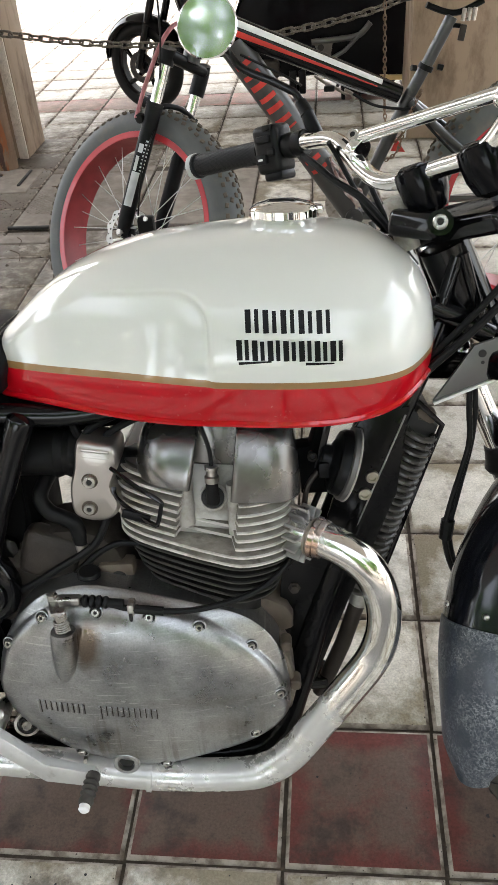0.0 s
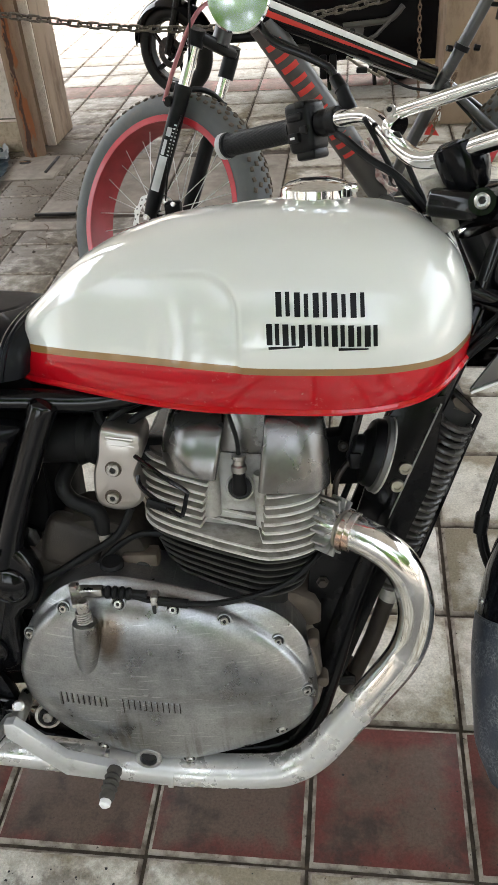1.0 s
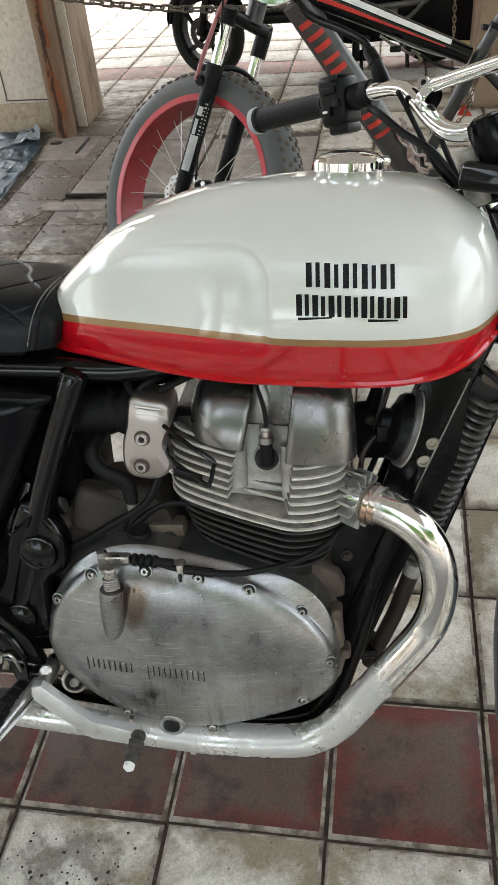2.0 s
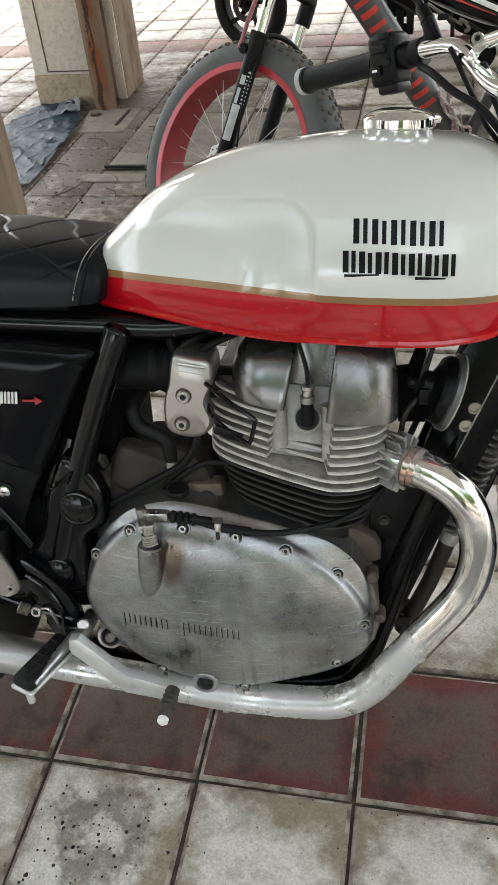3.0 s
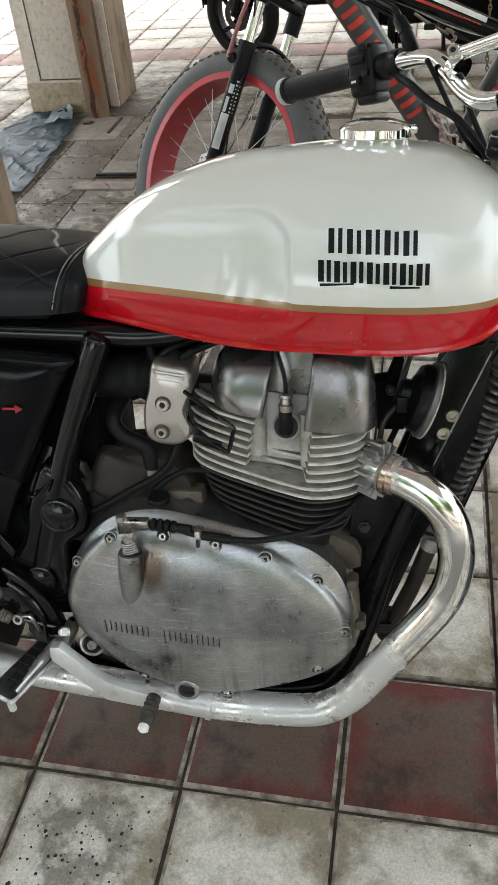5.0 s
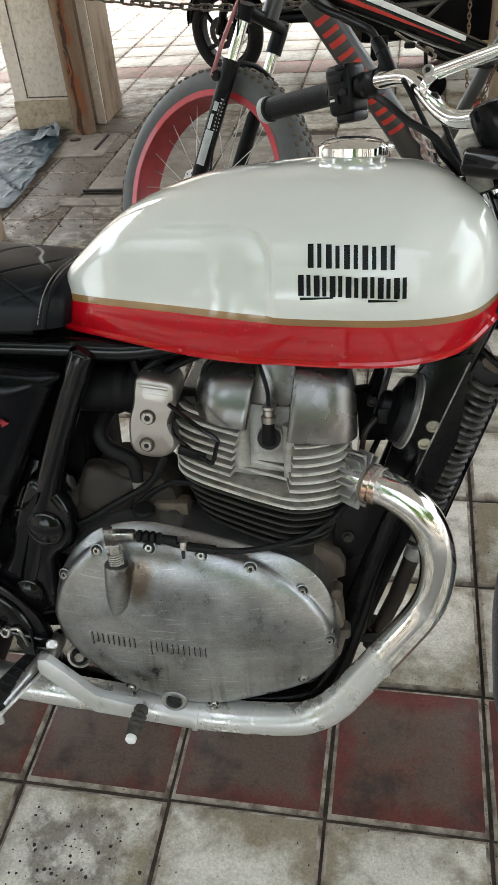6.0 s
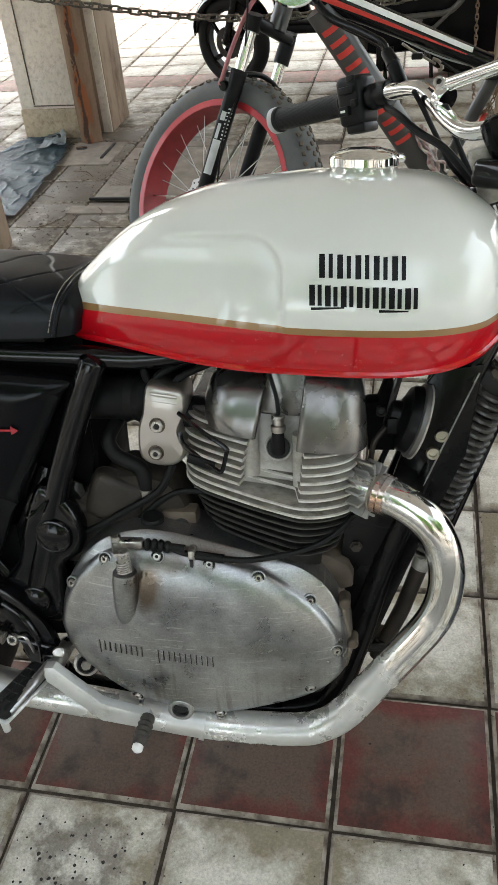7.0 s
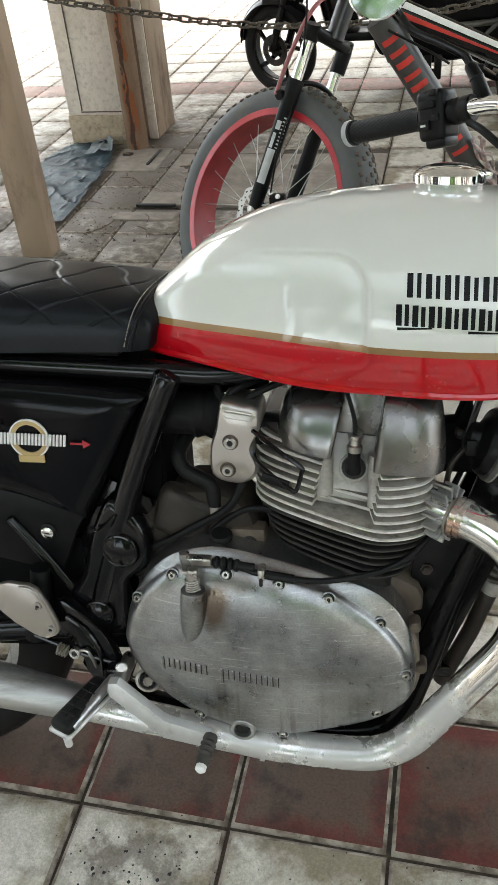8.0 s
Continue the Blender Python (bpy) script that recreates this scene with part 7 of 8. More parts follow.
for i, (t0, t1) in enumerate(((0.08, 0.165), (0.195, 0.285), (0.315, 0.405), (0.435, 0.47), (0.50, 0.59), (0.62, 0.70))):
    cpart("decal_stroke", tube_patch(DT0, DT1, 0.0405, 0.040, -0.62, 0.62, t0, t0 + (t1 - t0) * 0.30), M["letter_red"], down)
    if i != 3:
        cpart("decal_stroke", tube_patch(DT0, DT1, 0.0405, 0.040, -0.62, 0.62, t0 + (t1 - t0) * 0.74, t1), M["letter_red"], down)
TT0, TT1 = fp(-0.215, 0.918), fp(0.270, 0.705)
top = cpart("top_tube", tube([TT0, TT0.lerp(TT1, 0.5), TT1], [0.033, 0.0285, 0.024], 28), M["black"], None, "black top tube with white and red stripes")
cpart("white_stripe", tube_patch(TT0, TT1, 0.033, 0.024, lambda s: -0.98, lambda s: -0.40, 0.0, 0.88, 14), M["white_paint"], top)
cpart("red_stripe", tube_patch(TT0, TT1, 0.033, 0.024, lambda s: -0.16 + 0.05 * s, lambda s: 0.34 - 0.42 * s, 0.0, 0.86, 14), M["letter_red"], top)
seat_t = cpart("seat_tube", tube([fp(0.150, 0.385), fp(0.248, 0.594), fp(0.300, 0.70)], 0.0185, 16), M["frame_grey"])
cpart("seat_post", tube([fp(0.292, 0.69), fp(0.345, 0.785), fp(0.400, 0.893)], 0.0165, 16), M["frame_grey"], seat_t)
cl = cpart("seat_clamp", tube([fp(0.336, 0.765), fp(0.342, 0.778)], 0.0215, 16), M["plastic"], seat_t)
for s in (-0.028, 0.03):
    cpart("clamp_lug", tube([fp(0.340 + s, 0.772, -0.01), fp(0.340 + s * 1.5, 0.772 - s * 0.12, -0.012)], 0.008, 10), M["plastic"], cl)
cpart("saddle_rails", tube([fp(0.33, 0.925), fp(0.38, 0.905), fp(0.42, 0.902), fp(0.48, 0.925)], 0.008, 10, 4), M["plastic"])
cpart("saddle", loft([[fp(x, 0.955 + 0.02 * math.sin(q) + dz, w * math.cos(q)) for q in np.linspace(0, 2 * math.pi, 16, endpoint=False)] for x, w, dz in ((0.26, 0.02, 0.0), (0.32, 0.035, 0.005), (0.40, 0.06, 0.008), (0.48, 0.09, 0.01), (0.53, 0.085, 0.012), (0.55, 0.05, 0.01))]), M["rubber"])
for k in range(3):
    cpart("saddle_spring", tube([fp(0.425 + 0.014 * k, 0.885, -0.03), fp(0.428 + 0.014 * k, 0.915, -0.03)], 0.006, 8), M["steel"])
cpart("reflector", rbox(tuple(fp(0.428, 0.855, -0.02)), (0.018, 0.008, 0.04), 0.003, Matrix.Rotation(0.15, 3, "Y")), M["case"])
cpart("reflector_arm", tube([fp(0.392, 0.872), fp(0.424, 0.87, -0.015)], 0.006, 8), M["plastic"])
for s in (-1, 1):
    cpart("seat_stay", tube([fp(0.300, 0.688, s * 0.02), fp(0.42, 0.585, s * 0.055), fp(0.70, 0.357, s * 0.075)], 0.0115, 12, 3), M["frame_grey"])
    cpart("chain_stay", tube([fp(0.155, 0.375, s * 0.03), fp(0.40, 0.365, s * 0.07), fp(0.70, 0.357, s * 0.078)], 0.012, 12, 3), M["frame_grey"])
cpart("bottom_bracket", tube([fp(0.15, 0.375, -0.05), fp(0.15, 0.375, 0.05)], 0.026, 18), M["frame_grey"])
cpart("crank", tube([fp(0.15, 0.375, -0.06), fp(0.09, 0.33, -0.07), fp(0.03, 0.27, -0.075)], 0.011, 10), M["frame_grey"])
cpart("chain_ring", lathe([(0.085, -0.002), (0.088, 0.0), (0.085, 0.002), (0.055, 0.002), (0.055, -0.002), (0.085, -0.002)], tuple(fp(0.15, 0.375, 0.055)), (0.1, 1, 0), 40), M["steel"])
for pts, r, mm in (
    ([fp(-0.16, 0.848, -0.045), fp(-0.05, 0.79, -0.045), fp(0.0, 0.755, -0.03)], 0.0035, "rubber"),
    ([fp(0.14, 0.725, -0.036), fp(0.20, 0.69, -0.034), fp(0.28, 0.672, -0.03), fp(0.31, 0.665, -0.03), fp(0.42, 0.56, -0.07), fp(0.50, 0.50, -0.08)], 0.004, "rubber"),
    ([NB + (NT - NB) * 0.68 + Vector((-0.045, -0.01, 0.0)), NT + Vector((-0.06, -0.02, -0.05)), NT + Vector((0.0, 0.0, 0.055)), NT + Vector((0.05, 0.05, 0.085)), HT + Vector((0.09, 0.02, 0.085))], 0.0062, "pink"),
    ([NT + Vector((0.0, -0.04, 0.20)), NT + Vector((-0.005, -0.04, 0.05)), NT + Vector((-0.04, -0.045, -0.15)), NB + Vector((0.10, -0.03, 0.22)), NB + Vector((0.06, -0.02, 0.06))], 0.0028, "rubber"),
):
    cpart("brake_cable", tube(pts, r, 8, 6), M[mm])
cpart("cable_lamp", rbox(tuple(fp(0.075, 0.742, -0.03)), (0.03, 0.02, 0.014), 0.004), M["rubber"])
cpart("kick_stand", tube([fp(0.20, 0.36, -0.05), fp(0.27, 0.18, -0.12), fp(0.30, 0.008, -0.16)], 0.009, 10), M["frame_grey"])

# chain lock round the seat tube
lk = thing("chain_lock", Matrix.Translation(fp(0.25, 0.6)), "thin rusty brown chain hung round the bicycle's seat tube", "chain")
base = fp(0.25, 0.6)
path_l = spline([Vector((0.224, 1.93, 1.0)), Vector((0.229, 1.93, 0.90)), Vector((0.236, 1.93, 0.72)), Vector((0.240, 1.92, 0.62)), Vector((0.25, 1.86, 0.56)), Vector((0.275, 1.76, 0.60)), Vector((0.30, 1.77, 0.66)), Vector((0.325, 1.79, 0.705)), Vector((0.33, 1.83, 0.70)), Vector((0.30, 1.84, 0.63)), Vector((0.27, 1.76, 0.565)), Vector((0.24, 1.78, 0.53))], 14)
bm_link = None
acc, last = 0.0, path_l[0]
n_link = 0
for i in range(1, len(path_l)):
    seg_v = path_l[i] - path_l[i - 1]
    acc += seg_v.length
    if acc < 0.011:
        continue
    acc = 0.0
    if bm_link is None:
        b = bmesh.new()
        sweep(b, [Vector((0.0075 * math.cos(q) * (1.25), 0.0042 * math.sin(q), 0)) for q in np.linspace(0, 2 * math.pi, 12, endpoint=False)], 0.0017, 5, closed=True)
        bm_link = finish(b, "link", M["rust"])
    ob = new("link", bm_link)
    ob.parent = lk
    ob.matrix_basis = Matrix.Translation(path_l[i] - base) @ seg_v.to_track_quat("X", "Z").to_matrix().to_4x4() @ Matrix.Rotation(math.pi / 2 * (n_link % 2), 4, "X")
    n_link += 1


# rusty bracket and cable under the top tube, knotted rag on the down tube, red reflector
bracket = cpart("bracket", tube([(0.0332, 1.83, 0.7571), (0.0611, 1.83, 0.7378), (0.0921, 1.83, 0.7211), (0.1264, 1.83, 0.7014)], [0.0075, 0.0085, 0.008, 0.0065], 8, flat=0.5), M["cast_tan"], None, "dusty brown bracket")
cpart("bracket_hook", tube([(0.118, 1.832, 0.715), (0.137, 1.832, 0.706), (0.1453, 1.832, 0.6893), (0.134, 1.832, 0.684)], 0.0048, 8, 3), M["cast_tan"], bracket)
cpart("bracket_lug", tube([(0.096, 1.83, 0.733), (0.104, 1.83, 0.730)], 0.008, 8), M["frame_grey"], bracket)
cpart("gear_cable", tube([(-0.06, 1.79, 0.822), (0.0149, 1.79, 0.7849), (0.1058, 1.795, 0.7401), (0.1892, 1.80, 0.709), (0.2415, 1.805, 0.6987), (0.2886, 1.81, 0.6941)], 0.0022, 8, 5), M["silver"])
rr = random.Random(23)
rag = None
for k in range(4):
    bm = bmesh.new()
    pts = []
    for i in range(9):
        t = i / 8
        q = 2.2 * k + 5.0 * t
        pts.append(Vector((0.084 + 0.088 * t, 1.735, 0.556 - 0.138 * t)) + Vector((0.012 * math.cos(q), 0.010 * math.sin(q), 0.010 * math.sin(q + 0.8))) + Vector((rr.gauss(0, 0.004), 0, rr.gauss(0, 0.004))))
    line_pts = spline(pts, 3)
    sweep(bm, line_pts, [0.0025 + 0.0045 * abs(math.sin(1.7 * k + 0.55 * i)) + rr.uniform(0, 0.002) for i in range(len(line_pts))], 8, flat=0.6)
    bmesh.ops.recalc_face_normals(bm, faces=bm.faces)
    rag = cpart("rag" if rag is None else "rag_fold", bm, M["rag"], rag, "" if rag else "knotted faded pink and white rag")
red_r = cpart("reflector", prism([(0.268, 0.5862), (0.2937, 0.5474), (0.2529, 0.5516)], 1.792, 1.800, 0.002), M["letter_red"], None, "red triangular reflector")
cpart("reflector_mount", rbox((0.288, 1.80, 0.604), (0.014, 0.008, 0.036), 0.003), M["white_paint"], red_r)

# ---- black scooter parked further back ----
SB = Vector((-0.976, 4.40, 0.0))
scooter = thing("scooter", Matrix.Translation(SB), "black scooter with cast front wheel parked behind the chain", "scooter")


def spart(name, bm, material, parent=None, label="", angle=35):
    bmesh.ops.translate(bm, vec=-SB, verts=bm.verts)
    return part(name, bm, material, parent or scooter, label, angle)


SH = Vector((-0.976, 4.40, 0.244))
sax = Vector((0.42, 0.9, 0)).normalized()
sfw = Vector((-sax.y, sax.x, 0))
sw = spart("front_wheel", lathe([(0.165, -0.03), (0.175, -0.034), (0.180, -0.03), (0.170, 0), (0.180, 0.03), (0.175, 0.034), (0.165, 0.03), (0.161, 0), (0.165, -0.03)], SH, sax, 48), M["black"], None, "black cast wheel with curved spokes")
spart("tyre", lathe([(0.204 + 0.040 * math.cos(q), 0.046 * math.sin(q)) for q in np.linspace(-2.2, 2.2, 15)] + [(0.16, 0.02), (0.16, -0.02), (0.204 + 0.040 * math.cos(-2.2), 0.046 * math.sin(-2.2))], SH, sax, 56), M["rubber"], sw)
for k in range(5):
    q = 2 * math.pi * k / 5 + 0.3
    d0, d1, d2 = (sfw * math.cos(q + o) + Vector((0, 0, 1)) * math.sin(q + o) for o in (0, 0.12, 0.3))
    spart("spoke", tube([SH + d0 * 0.02 - sax * 0.015, SH + d1 * 0.09 - sax * 0.02, SH + d2 * 0.167 - sax * 0.01], [0.018, 0.012, 0.013], 8), M["black"], sw)
spart("hub", lathe([(0.02, -0.05), (0.035, -0.045), (0.035, 0.045), (0.02, 0.05)], SH, sax, 20), M["black"], sw)
sd = spart("brake_disc", lathe([(0.085, 0), (0.085, 0.004), (0.05, 0.004), (0.05, 0), (0.085, 0)], SH - sax * 0.052, sax, 36), M["case"], sw)
for k in range(14):
    q = 2 * math.pi * k / 14
    spart("disc_hole", lathe([(0.006, 0), (0.006, 0.001), (0, 0.001)], SH - sax * 0.0522 + (sfw * math.cos(q) + Vector((0, 0, 1)) * math.sin(q)) * 0.068, -sax, 8), M["hole"], sd)


def s_guard(q, w=0.075, R=0.280):
    out = []
    for s in np.linspace(-1, 1, 11):
        r = R - 0.035 * abs(s) ** 2
        out.append(SH + sfw * r * math.cos(q) + Vector((0, 0, 1)) * r * math.sin(q) + sax * w * s)
    for s in np.linspace(1, -1, 11):
        r = R - 0.006 - 0.035 * abs(s) ** 2
        out.append(SH + sfw * r * math.cos(q) + Vector((0, 0, 1)) * r * math.sin(q) + sax * w * s * 0.95)
    return out


spart("mudguard", loft([s_guard(radians(a), 0.075 - 0.03 * ease(abs(a - 85), 60, 85)) for a in np.linspace(5, 165, 34)]), M["panel"], None, "gloss black front mudguard", 50)
for s in (-1, 1):
    spart("fork_leg", tube([SH + sax * s * 0.08, SH + sax * s * 0.085 + Vector((0.12, 0, 0.36)), SH + sax * s * 0.085 + Vector((0.18, 0, 0.52))], 0.022, 14), M["black"])
spart("front_shield", loft([[Vector((x + 0.10 * math.cos(q), 4.45 + 0.20 * math.sin(q), z)) for q in np.linspace(0, 2 * math.pi, 20, endpoint=False)] for x, z in ((-0.62, 0.36), (-0.66, 0.5), (-0.72, 0.7), (-0.76, 0.95))]), M["panel"], None, "gloss black front shield")
BODY = [(-0.44, 0.50), (-0.44, 0.30), (-0.40, 0.205), (-0.28, 0.175), (-0.12, 0.150), (0.05, 0.165), (0.22, 0.125), (0.40, 0.135), (0.53, 0.15), (0.60, 0.30), (0.62, 0.62), (0.5, 0.76), (0.1, 0.78), (-0.3, 0.70)]
spart("body", prism(BODY, 4.33, 4.72, 0.03, 2, 3), M["panel"], None, "gloss black scooter body")
spart("foot_board", rbox((-0.52, 4.5, 0.30), (0.30, 0.30, 0.05), 0.015), M["plastic"])
spart("bottom_strip", prism([(0.36, 0.155), (0.53, 0.150), (0.53, 0.125), (0.42, 0.128)], 4.31, 4.335, 0.002), M["badge_gold"])
spart("side_rail", tube([(-0.02, 4.30, 0.345), (0.14, 4.30, 0.355), (0.24, 4.30, 0.37), (0.30, 4.30, 0.43)], 0.016, 10, 4), M["grey_plate"])
spart("rail_strut", tube([(0.06, 4.29, 0.245), (0.16, 4.29, 0.295), (0.235, 4.29, 0.365)], 0.011, 10), M["grey_plate"])
br = spart("rail_bracket", prism([(-0.02, 0.355), (0.10, 0.36), (0.085, 0.27), (0.03, 0.265)], 4.30, 4.316, 0.003), M["grey_plate"])
spart("bracket_hole", lathe([(0.018, 0), (0.018, 0.001), (0, 0.001)], (0.03, 4.2995, 0.315), (0, -1, 0), 16), M["hole"], br)
for x in (-0.13, -0.075):
    spart("hanging_block", rbox((x, 4.34, 0.135), (0.042, 0.05, 0.13), 0.01), M["plastic"])
spart("stand", tube([(-0.10, 4.36, 0.12), (-0.10, 4.34, 0.06), (-0.095, 4.32, 0.009)], 0.011, 10), M["black"])
spart("centre_stand", tube([(0.15, 4.42, 0.15), (0.16, 4.40, 0.01)], 0.012, 10), M["black"])
spart("engine_case", rbox((-0.28, 4.36, 0.21), (0.16, 0.12, 0.10), 0.025), M["case"])
spart("rear_wheel", lathe([(0.14, -0.05), (0.20, -0.055), (0.224, -0.03), (0.226, 0), (0.224, 0.03), (0.20, 0.055), (0.14, 0.05)], (0.30, 4.55, 0.226), (0, 1, 0), 40), M["rubber"])

# ---- chain slung across the place ----
chain_pts = spline([(-2.35, 3.30, 0.86), (-2.05, 3.30, 0.775), (-1.80, 3.30, 0.712), (-1.56, 3.30, 0.670), (-1.34, 3.30, 0.636), (-1.13, 3.30, 0.603), (-0.93, 3.30, 0.580), (-0.72, 3.30, 0.566), (-0.50, 3.31, 0.563), (-0.30, 3.32, 0.572), (-0.10, 3.33, 0.590), (0.10, 3.36, 0.615), (0.30, 3.42, 0.648), (0.48, 3.55, 0.690), (0.56, 3.64, 0.715)], 40)
chain_ob = thing("barrier_chain", Matrix.Translation(chain_pts[-1]), "weathered iron chain slung between the pillars", "chain")
b = bmesh.new()
stad = []
for q in np.linspace(0, 2 * math.pi, 20, endpoint=False):
    stad.append(Vector((0.0135 * math.cos(q) + math.copysign(0.016, math.cos(q)), 0.0135 * math.sin(q), 0)))
sweep(b, stad, 0.0052, 8, closed=True)
link_me = finish(b, "link", M["chain"], 60)
acc, n_link = 0.0, 0
for p, q in zip(chain_pts, chain_pts[1:]):
    acc += (q - p).length
    if acc < 0.0455:
        continue
    acc -= 0.0455
    ob = new("link", link_me)
    ob.parent = chain_ob
    ob.matrix_basis = Matrix.Translation(q - chain_pts[-1]) @ (q - p).to_track_quat("X", "Z").to_matrix().to_4x4() @ Matrix.Rotation(math.pi / 2 * (n_link % 2) + 0.35, 4, "X")
    n_link += 1
post = tagged(part("chain_post", tube([(-2.36, 3.30, -0.01), (-2.36, 3.30, 1.0)], 0.03, 14), M["rust"]), "rusty post holding the end of the chain", "post")
part("chain_hook", tube([(0.57, 3.66, 0.72), (0.56, 3.635, 0.725), (0.56, 3.625, 0.71)], 0.006, 8), M["chain"], chain_ob)

# ---- crumpled sheet on the floor ----
def sheet(edge_y, edge_l, edge_r, amp, seed, fold=0.0):
    """A crumpled sheet between two edges given along y, creased by folded noise; its far end may lift."""
    nu, nv = 70, 90
    V, bm = {}, bmesh.new()
    for j in range(nv + 1):
        y = edge_y[0] + (edge_y[-1] - edge_y[0]) * j / nv
        l, r = table(y, edge_y, edge_l), table(y, edge_y, edge_r)
        for i in range(nu + 1):
            u = i / nu
            x = l + (r - l) * u + 0.012 * noise.noise(Vector((y * 14, u * 2, seed)))
            q = Vector((x, y, seed))
            crease = max(1 - abs(noise.noise(q * 6.0)) * 5.0, 0.0) ** 2 + 0.6 * max(1 - abs(noise.noise(q * 15.0 + Vector((3, 1, 7)))) * 4.0, 0.0) ** 2
            lift = fold * ease(u + j / nv, 1.2, 1.95)
            V[i, j] = bm.verts.new((x, y + 0.01 * noise.noise(Vector((x * 15, seed, 2))), 0.012 + amp * (0.55 + 0.5 * noise.noise(q * 3.0) + 0.25 * noise.noise(q * 9.0) + 0.8 * max(crease, 0.0)) + lift))
    for i in range(nu):
        for j in range(nv):
            bm.faces.new((V[i, j], V[i + 1, j], V[i + 1, j + 1], V[i, j + 1]))
    bmesh.ops.solidify(bm, geom=list(bm.faces), thickness=0.0015)
    bmesh.ops.recalc_face_normals(bm, faces=bm.faces)
    return bm


tarp = tagged(part("plastic_sheet", sheet([2.42, 2.6, 2.8, 3.1, 3.3, 3.44], [-1.70, -1.80, -1.90, -1.985, -1.97, -1.92], [-1.565, -1.570, -1.585, -1.605, -1.65, -1.74], 0.0075, 3.0, 0.01), M["tarp"], None, "", 30), "crumpled blue-grey plastic sheet lying on the floor", "plastic sheet")
part("folded_corner", sheet([3.24, 3.32, 3.40, 3.46], [-1.80, -1.79, -1.775, -1.76], [-1.655, -1.66, -1.685, -1.72], 0.03, 9.0, 0.025), M["tarp_pale"], tarp, "pale underside of the folded corner", 60)

# ---- drain covers, twigs and leaf litter by the pillar ----
def slab(name, cx, cy, sx, sy, hole=True):
    bm = bmesh.new()
    rbox((cx, cy, -0.004), (sx, sy, 0.018), 0.004, None, 1, bm)
    ob = tagged(part(name, bm, M["concrete"]), "rough dirty concrete drain cover set in the floor", "drain cover", "drain covers by the pillar")
    if hole:
        part("lifting_hole", lathe([(0.030, 0), (0.030, 0.0015), (0, 0.0015)], (cx - sx * 0.3, cy + sy * 0.22, 0.0045), (0, 0, 1), 18), M["hole"], ob)
        part("lifting_bar", tube([(cx - sx * 0.3 - 0.03, cy + sy * 0.22, 0.008), (cx - sx * 0.3 + 0.03, cy + sy * 0.22, 0.008)], 0.004, 6), M["rust"], ob)
    return ob


lid = slab("drain_cover", -1.035, 2.965, 0.515, 0.66)
bm = bmesh.new()
for k in range(-9, 10):
    for s in (-1, 1):
        a, b = Vector((-1.22 + 0.03 * k - s * 0.13, 2.78, 0.0052)), Vector((-1.22 + 0.03 * k + s * 0.13, 3.04, 0.0052))
        pts = [a.lerp(b, q) for q in np.linspace(0, 1, 14)]
        pts = [p for p in pts if -1.28 < p.x < -1.02]
        if len(pts) > 2:
            sweep(bm, [pts[0], pts[-1]], 0.0016, 4)
part("cross_ribs", bm, M["concrete"], lid)
slab("drain_cover", -1.035, 3.34, 0.515, 0.075, False)
slab("drain_cover", -1.49, 3.225, 0.27, 0.33)
slab("drain_cover", -0.515, 2.965, 0.505, 0.66)
slab("drain_cover", -1.225, 2.512, 0.27, 0.085, False)
# dark strips laid on the floor paint the shade of two open slots
tagged(part("slot_strip", rbox((-1.417, 3.25, 0.0055), (0.014, 0.22, 0.012), 0.002), M["hole"]), "dark strip painted for the shaded slot along the drain edge", "iron bar", "iron bars at the drain")
tagged(part("slot_strip", rbox((-1.212, 2.627, 0.006), (0.18, 0.016, 0.012), 0.002), M["hole"]), "dark strip painted for the shaded slot along the drain edge", "iron bar", "iron bars at the drain")
rnd = random.Random(4)
for k in range(9):
    x, y, a = rnd.uniform(-1.5, -1.1), rnd.uniform(2.2, 3.3), rnd.uniform(0, 3.1)
    L1 = rnd.uniform(0.06, 0.16)
    pts = [(x, y, 0.006), (x + L1 * 0.5 * math.cos(a), y + L1 * 0.5 * math.sin(a), 0.009), (x + L1 * math.cos(a + 0.3), y + L1 * math.sin(a + 0.3), 0.006)]
    tagged(part("twig", tube(pts, 0.0018, 5, 3), M["bark"]), "dry brown twig on the dirty floor", "twig", "twigs by the drain")
bm = bmesh.new()
for k in range(1900):
    x, y = rnd.gauss(-1.34, 0.17), rnd.gauss(2.55, 0.42)
    if k > 420:
        x, y = rnd.uniform(-1.5, 1.0), rnd.uniform(-0.5, 0.9 if k % 3 else 3.6)
        x, y = (round(x / T) * T + rnd.gauss(0, 0.012), y) if k % 2 else (x, round(y / T) * T + rnd.gauss(0, 0.012))
    s = rnd.uniform(0.0007, 0.0022)
    c = Vector((x, y, s * 0.5))
    vs = [bm.verts.new(c + Vector((s * math.cos(a) * rnd.uniform(0.6, 1.3), s * math.sin(a) * rnd.uniform(0.6, 1.3), -s * 0.4))) for a in (0, 2.1, 4.2)]
    tip = bm.verts.new(c + Vector((0, 0, s * 0.6)))
    bm.faces.new(vs[::-1])
    for i in range(3):
        bm.faces.new((vs[i], vs[(i + 1) % 3], tip))
grit = tagged(part("grit", bm, M["joint"]), "dark grit and litter strewn on the tiles", "grit", "", "stuff")

